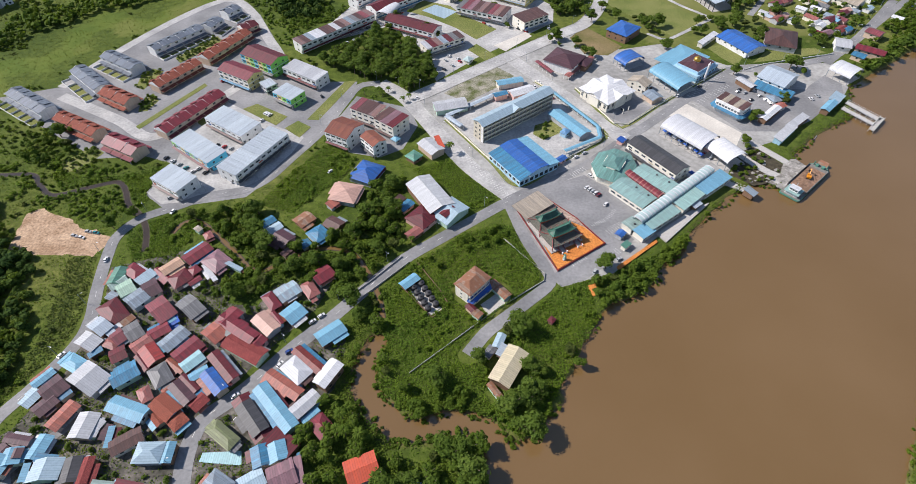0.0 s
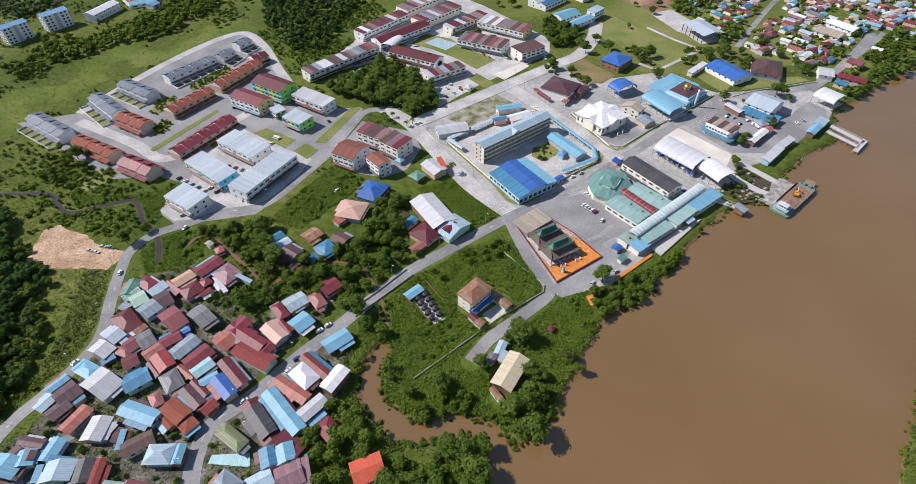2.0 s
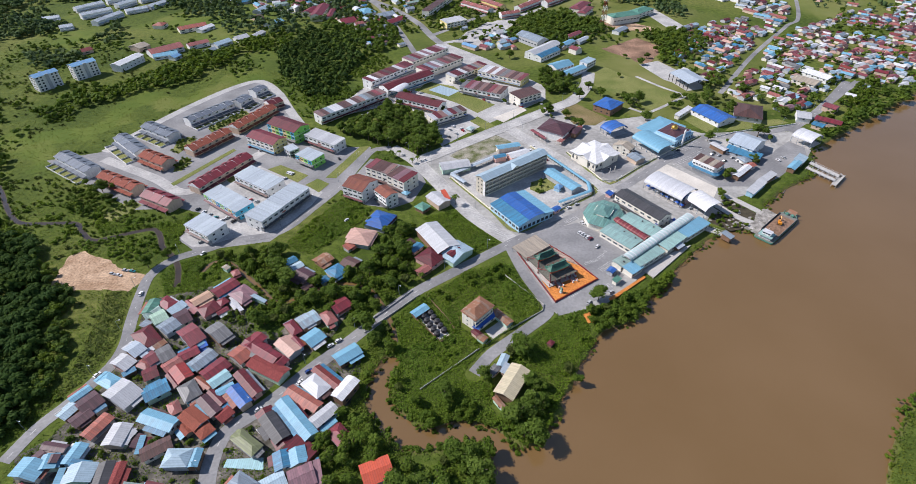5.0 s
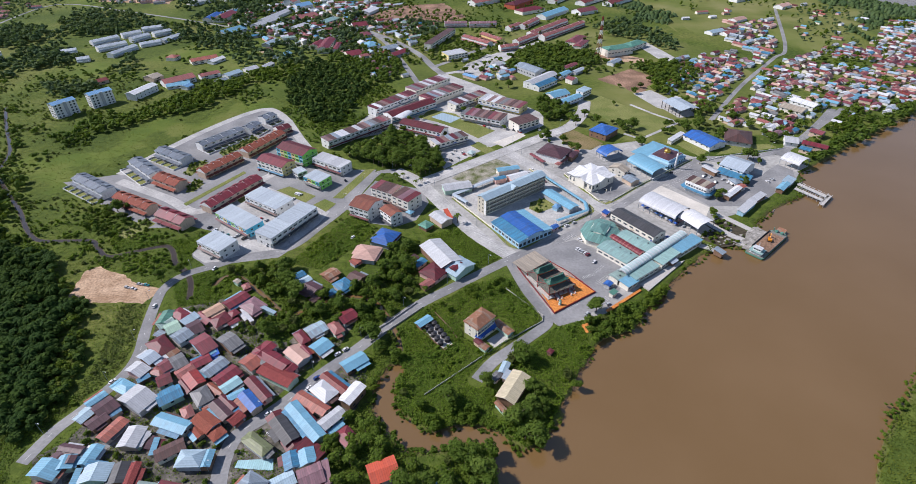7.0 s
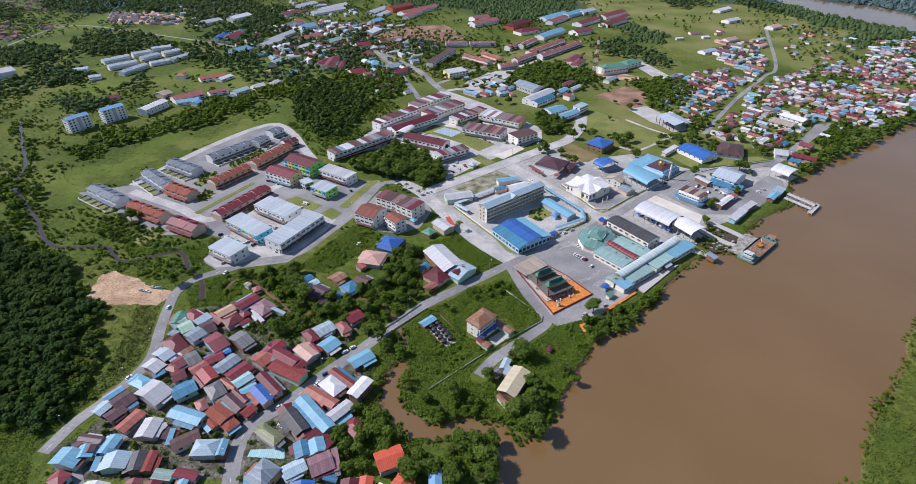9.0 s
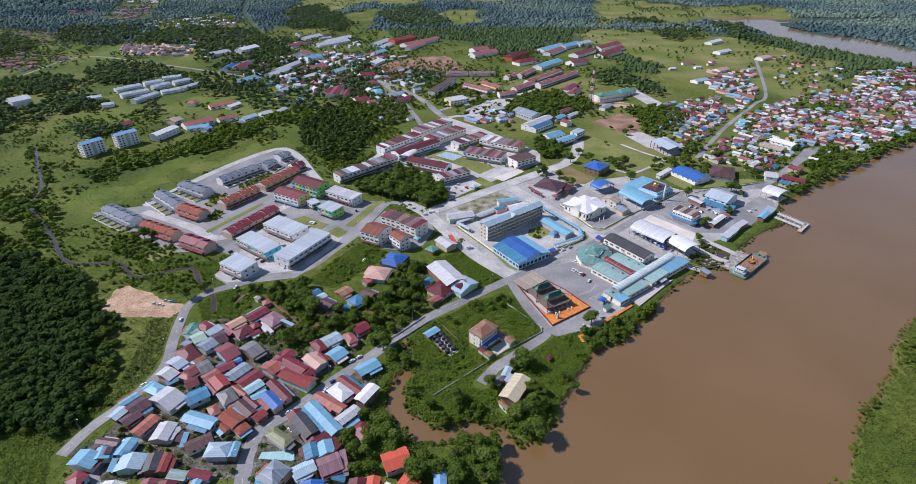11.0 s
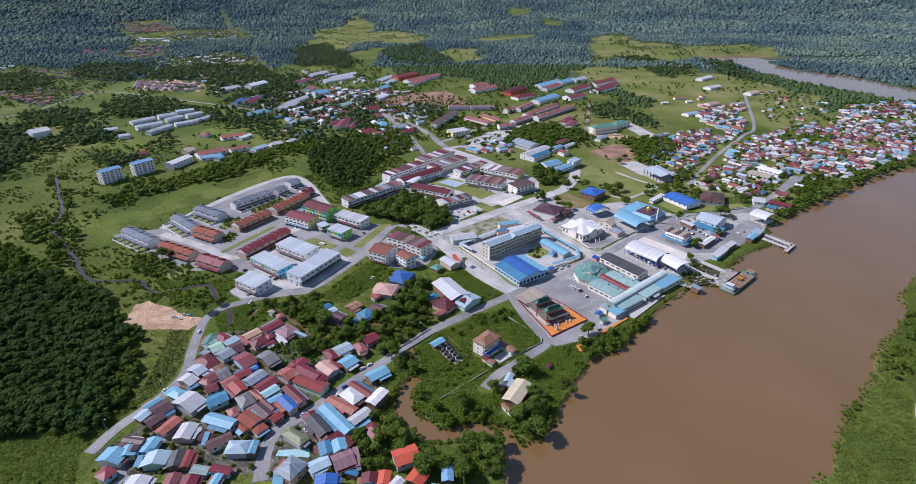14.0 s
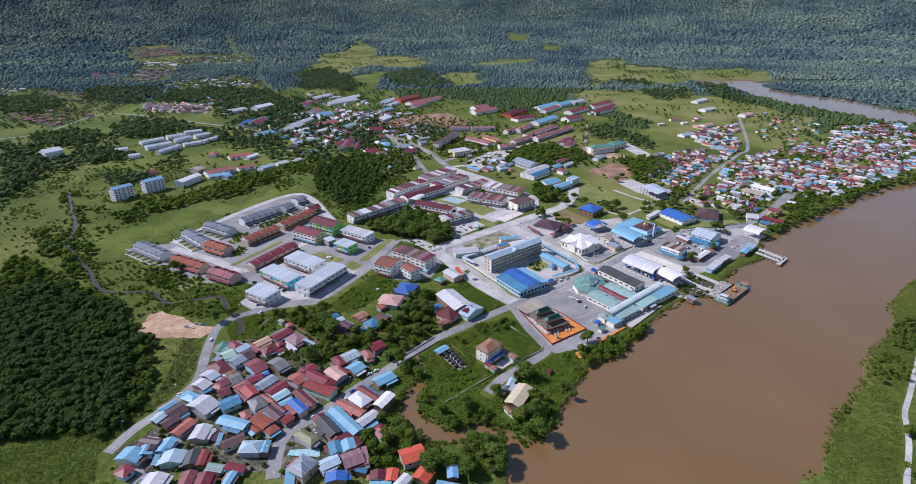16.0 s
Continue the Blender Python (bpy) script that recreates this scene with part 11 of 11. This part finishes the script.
def far_house(x, y, turn, size, colour, walls):
    """A small house seen from far off: walls and a roof with eaves. The nearer ones are things, the rest are joined."""
    base = float(hills(np.array([x]), np.array([y]))[0])
    SITES.append((x, y, 8))
    key = (size, colour, walls)
    if key not in FAR_MESH:
        L, W, z = ((10, 7.5, 3.2), (13, 8.5, 3.4), (8.5, 7, 3.0), (24, 9, 3.6), (13, 12, 5.8))[size]
        g = Geo().add([(-L / 2 + .5, -W / 2 + .5, -0.5), (-L / 2 + .5, W / 2 - .5, -0.5), (-L / 2 + .5, W / 2 - .5, z), (-L / 2 + .5, 0, z + W * 0.17), (-L / 2 + .5, -W / 2 + .5, z),
                       (L / 2 - .5, -W / 2 + .5, -0.5), (L / 2 - .5, W / 2 - .5, -0.5), (L / 2 - .5, W / 2 - .5, z), (L / 2 - .5, 0, z + W * 0.17), (L / 2 - .5, -W / 2 + .5, z)],
                      [(4, 3, 2, 1, 0), (5, 6, 7, 8, 9), (0, 5, 9, 4), (6, 1, 2, 7), (4, 9, 8, 3), (3, 8, 7, 2)])
        FAR_MESH[key] = (g, gable_roof(L, W, z, W * 0.19), [])
    a, b, meshes = FAR_MESH[key]
    if math.hypot(x, y) > 880 or KEPT[0] > 24:
        m = pose(x, y, base, 0, 0, turn)
        for geo, mat in ((a, WALL[walls]), (b, ROOF[colour])):
            JOINED.setdefault(mat, Geo()).add([m @ Vector(p) for p in geo.v], geo.f)
        return
    KEPT[0] += 1
    if not meshes:
        meshes += [a.mesh("house", WALL[walls]), b.mesh("roof", ROOF[colour])]
    ob = tagged(new("house", meshes[0]), "%s-walled house with a %s roof in the far town" % (walls, WORDS.get(colour, colour)), "house", "far town houses")
    ob.matrix_basis = pose(x, y, base, 0, 0, turn)
    part("roof", meshes[1], None, ob)


def district(poly, spacing, turn, seed, paint=FAR_PAINT, fill=0.9, sizes=(0, 1, 2, 0), gaps=-9.0):
    """Houses in loose rows along one direction, with open patches."""
    c, s = math.cos(radians(turn)), math.sin(radians(turn))
    loc = [(x * c + y * s, -x * s + y * c) for x, y in poly]
    u, v, rng = spots(loc, spacing, seed, fill)
    x, y = u * c - v * s, u * s + v * c
    ok = (river_gap(x, y) > 6) & (waves(x, y, 60, seed) > gaps)
    for shape, half in KEEPOUT:
        if shape is poly:
            continue
        ok &= ~inside(shape, x, y) if half is None else gap(shape, x, y) > half + 5
    for sx, sy, r in FIXED_SITES:
        ok &= np.hypot(x - sx, y - sy) > r + 5
    walls = ["grey", "cream", "grey", "pink", "tan", "white"]
    for a, b in zip(x[ok], y[ok]):
        far_house(a, b, turn + 90 * int(rng.integers(0, 2)) + rng.uniform(-8, 8), int(sizes[int(rng.integers(len(sizes)))]), paint[int(rng.integers(len(paint)))], walls[int(rng.integers(len(walls)))])


FIXED_SITES = list(SITES)
RED = ["crimson", "salmon", "mauvered", "wine", "brick"]
PALE = ["silver", "white", "slate", "paleblue", "sage", "metal"]
MUTED = ["slate", "salmon", "mauvered", "paleslate", "brown", "lightblue", "silver", "mauve", "wine", "paleblue", "peach", "grey"]
district(DISTRICT_RIVER, 10.8, 35, 101, MUTED + RED + ["silver", "white", "lightblue", "paleblue", "white", "salmon", "blue"], fill=0.95, gaps=-0.42)
FIXED_SITES[:] = SITES
district(D_RIVER_NEAR, 10.6, 35, 126, RED + MUTED, 0.9, (0, 2, 2, 1))
district(DISTRICT_BEND, 14, 35, 113)
district(DISTRICT_LAWNS, 34, 35, 114, fill=0.6)
district(DISTRICT_POLE, 24, 10, 115, ["salmon", "white", "slate"], 0.6, (1, 3))
district(DISTRICT_ESTATE, 17, 35, 116, MUTED, 0.6)
district(DISTRICT_CENTRE_NORTH, 24, 35, 117, MUTED, 0.4)
district(DISTRICT_ROAD, 17, 35, 102, MUTED, 0.9, (0, 1, 3))
district(DISTRICT_GREEN, 14, 37, 103, ["blue", "crimson", "silver", "lightblue", "wine", "slate", "salmon"])
district(DISTRICT_CHURCH, 20, 20, 104, MUTED, 0.55)
district(TOWN_MIDDLE, 15, 28, 127, RED + PALE + ["lightblue", "blue", "white"], 0.75, (0, 1, 3, 1, 4))
district(TOWN_BLOCK, 14, 40, 131, PALE + ["lightblue", "blue", "skyblue", "mauvered"], 0.6, (1, 3, 1, 4))
district(TOWN_HOMES, 24, 25, 128, PALE + RED, 0.6, (1, 3, 1))
district(TOWN_FIELDSIDE, 13, 35, 129, RED + MUTED + ["lightblue", "blue"], 0.8, (0, 1, 2))
district(D_STREET, 16, 20, 118, MUTED, 0.7)
district(D_WOODED, 20, 20, 119, RED + MUTED, 0.6)
district(D_CAMP, 26, 20, 105, PALE + ["mauvered"], 0.6, (1, 3, 3))
district(D_CAMP_SOUTH, 24, 20, 106, RED + PALE, 0.5, (1, 3))
district(D_RED_FAR, 26, 20, 107, ["mauvered", "salmon", "brick", "wine"], 0.85, (3, 1, 3))
district(D_STRIP, 30, 20, 108, RED + PALE, 0.7, (3, 1))
district(D_WHITE_FAR, 34, 10, 109, ["silver", "white", "metal"], 0.8, (3, 4))
district(D_ROWS, 24, 12, 110, ["mauvered", "brown", "grey", "mauve"], 0.8, (3, 3, 1))
district(D_BRICK, 26, 12, 111, ["brick", "mauvered"], 0.9, (3,))
district(D_SCATTER, 34, 30, 112, PALE + ["slate", "mauvered"], 0.6, (0, 1, 3))
district(D_WEST_WHITE, 34, 10, 120, PALE, 0.6, (3, 1))
district(D_WEST_RED, 30, 25, 121, RED, 0.6, (3, 1))
district(D_WEST_NEAR, 24, 25, 122, RED, 0.6, (3, 1, 3))
district(D_WHITE_MID, 30, 25, 123, PALE, 0.5, (3, 1))
district(SOIL_SHEDS, 19, 28, 124, ["grey", "mauve", "peach", "brown"], 0.8, (3,))
district(D_HILLTOP, 60, 10, 125, PALE + ["salmon"], 0.6, (3, 4))

mesh = bpy.data.meshes.new("far_houses")
verts, faces, slots = [], [], []
for k, (mat, geo) in enumerate(JOINED.items()):
    mesh.materials.append(mat)
    faces += [tuple(i + len(verts) for i in f) for f in geo.f]
    slots += [k] * len(geo.f)
    verts += geo.v
mesh.from_pydata(verts, [], faces)
mesh.polygons.foreach_set("material_index", slots)
tagged(new("far_houses", mesh), "crowded houses of the distant town with mixed metal roofs", "houses", kind="stuff")

# trees among the far houses
def sprinkle(poly, spacing, seed, leaf, label, fill):
    x, y, rng = spots(poly, spacing, seed, fill)
    ok = river_gap(x, y) > 3
    for shape, half in KEEPOUT:
        if half is not None:
            ok &= gap(shape, x, y) > half + 2
    for sx, sy, r in SITES:
        ok &= np.hypot(x - sx, y - sy) > r * 0.75
    if zone in OPEN_LAND:  # in thickets on the open land
        ok &= waves(x, y, 95, 40 + seed) + rng.uniform(-0.3, 0.3, x.shape) > (0.55 if zone is OPEN_K else 0.3 if zone is OPEN_H or zone is OPEN_J else 0.2 if zone is OPEN_G or zone is OPEN_A else 0.1 if zone is OPEN_I else -0.12)
    x, y = x[ok], y[ok]
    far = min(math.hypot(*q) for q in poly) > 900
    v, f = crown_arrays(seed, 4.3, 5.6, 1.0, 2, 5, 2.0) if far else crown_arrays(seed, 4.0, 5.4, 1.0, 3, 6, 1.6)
    n = len(x)
    # zones beyond 900 m get the leaf colour that has haze painted in
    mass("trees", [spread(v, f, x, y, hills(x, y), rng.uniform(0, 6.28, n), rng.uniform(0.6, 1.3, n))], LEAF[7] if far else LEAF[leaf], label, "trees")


for k, (zone, gapw, fill) in enumerate(((D_RIVER_NEAR, 9, 0.6), (DISTRICT_RIVER, 9, 0.65), (DISTRICT_GREEN, 9, 0.6), (DISTRICT_CHURCH, 9, 0.75), (D_CAMP, 14, 0.5), (D_SCATTER, 13, 0.8), (D_WEST_NEAR, 14, 0.5), (D_WEST_RED, 14, 0.6), (D_WOODED, 9, 0.8), (D_STRIP, 16, 0.6),
                                        (D_CAMP_SOUTH, 12, 0.6), (DISTRICT_LAWNS, 12, 0.35), (DISTRICT_ESTATE, 9, 0.7), (DISTRICT_CENTRE_NORTH, 9, 0.7), (OPEN_I, 10, 0.6), (OPEN_J, 10, 0.8), (OPEN_K, 9, 0.7), (OPEN_H, 12, 0.4), (OPEN_G, 12, 0.8), (OPEN_A, 14, 0.7), (OPEN_L, 12, 0.8), (OPEN_N, 12, 0.9), (OPEN_C, 14, 0.5), (OPEN_O, 14, 0.6))):
    sprinkle(zone, gapw, 120 + k, k % 2, "dark green garden trees of the far town", fill)

# ---- the far forest ----
def lumps(seed, ring):
    """A small uneven tree crown of triangles."""
    rng = np.random.default_rng(seed)
    a = np.arange(ring) * math.tau / ring + rng.uniform(-0.35, 0.35, ring)
    r1, r2 = rng.uniform(0.3, 0.75, ring), rng.uniform(0.7, 1.2, ring)
    v = np.concatenate([[[rng.uniform(-0.25, 0.25), rng.uniform(-0.25, 0.25), rng.uniform(0.95, 1.35)]], np.stack([np.cos(a) * r1, np.sin(a) * r1, rng.uniform(0.6, 1.15, ring)], 1), np.stack([np.cos(a + 0.5) * r2, np.sin(a + 0.5) * r2, rng.uniform(-0.3, 0.3, ring)], 1)])
    f = [(0, 1 + i, 1 + (i + 1) % ring) for i in range(ring)]
    for i in range(ring):
        f += [(1 + i, 1 + ring + i, 1 + (i + 1) % ring), (1 + (i + 1) % ring, 1 + ring + i, 1 + ring + (i + 1) % ring)]
    return v, np.array(f)


def forest(near, far, spacing, radius, seed, ring, threshold, mat):
    rng = np.random.default_rng(seed)
    x, y = np.meshgrid(np.arange(-far, far, spacing), np.arange(near * 0.6, far, spacing))
    x, y = (x + rng.uniform(-0.5, 0.5, x.shape) * spacing).ravel(), (y + rng.uniform(-0.5, 0.5, y.shape) * spacing).ravel()
    d = np.hypot(x, y)
    ok = (d > near) & (d < far) & (np.abs(x) < y * 1.0 + 200)
    x, y, d = x[ok], y[ok], d[ok]
    ok = (waves(x, y, 330, 11) > threshold) & (river_gap(x, y) > 5)
    wx, wy = x + waves(x, y, 110, 12) * 30, y + waves(x, y, 110, 13) * 40
    for shape in OPEN_LAND:
        ok &= ~inside(shape, wx, wy)
    for shape, half in KEEPOUT:
        if half is None:
            ok &= ~inside(shape, x, y)
        else:
            ok &= gap(shape, x, y) > half + 4
    for sx, sy, r in SITES:
        if math.hypot(sx, sy) > near - 50:
            ok &= np.hypot(x - sx, y - sy) > r + 3
    x, y = x[ok], y[ok]
    pieces = []
    for k in range(9):
        v, f = lumps(seed + k, ring)
        p = np.arange(len(x)) % 9 == k
        n = p.sum()
        pieces.append(spread(v * [1, 1, (rng.uniform(0.6, 1.0) if near < 1400 else rng.uniform(0.4, 0.8))], f, x[p], y[p], hills(x[p], y[p]) + rng.uniform(-1, 3, n), rng.uniform(0, 6.28, n), radius * rng.uniform(0.6, 1.5, n)))
    ob = mass("forest", pieces, mat, "dark green lowland forest tinted with blue haze", "forest")
    ob.data.polygons.foreach_set("use_smooth", np.ones(len(ob.data.polygons), bool))


# far forest green, with the bluish distance haze mixed into the base colour
HAZED_FOREST, t, s = material("leaves_forest", 1.0, 0.0, 0.0)
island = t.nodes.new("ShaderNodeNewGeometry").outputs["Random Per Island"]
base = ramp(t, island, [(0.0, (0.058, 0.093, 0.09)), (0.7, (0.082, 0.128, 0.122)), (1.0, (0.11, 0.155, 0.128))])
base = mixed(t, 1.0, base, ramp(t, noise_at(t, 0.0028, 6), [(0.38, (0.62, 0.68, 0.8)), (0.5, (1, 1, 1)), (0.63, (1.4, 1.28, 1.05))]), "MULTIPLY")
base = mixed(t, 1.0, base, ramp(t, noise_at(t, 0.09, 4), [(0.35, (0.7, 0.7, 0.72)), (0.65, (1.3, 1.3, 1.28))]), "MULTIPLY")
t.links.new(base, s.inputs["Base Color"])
# this ring shares the haze-tinted leaf colour of the far belts
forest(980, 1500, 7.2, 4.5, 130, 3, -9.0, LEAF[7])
forest(1500, 2600, 9.6, 5.7, 140, 3, -9.0, HAZED_FOREST)
forest(2600, 4850, 18.5, 10.8, 150, 3, -9.0, HAZED_FOREST)
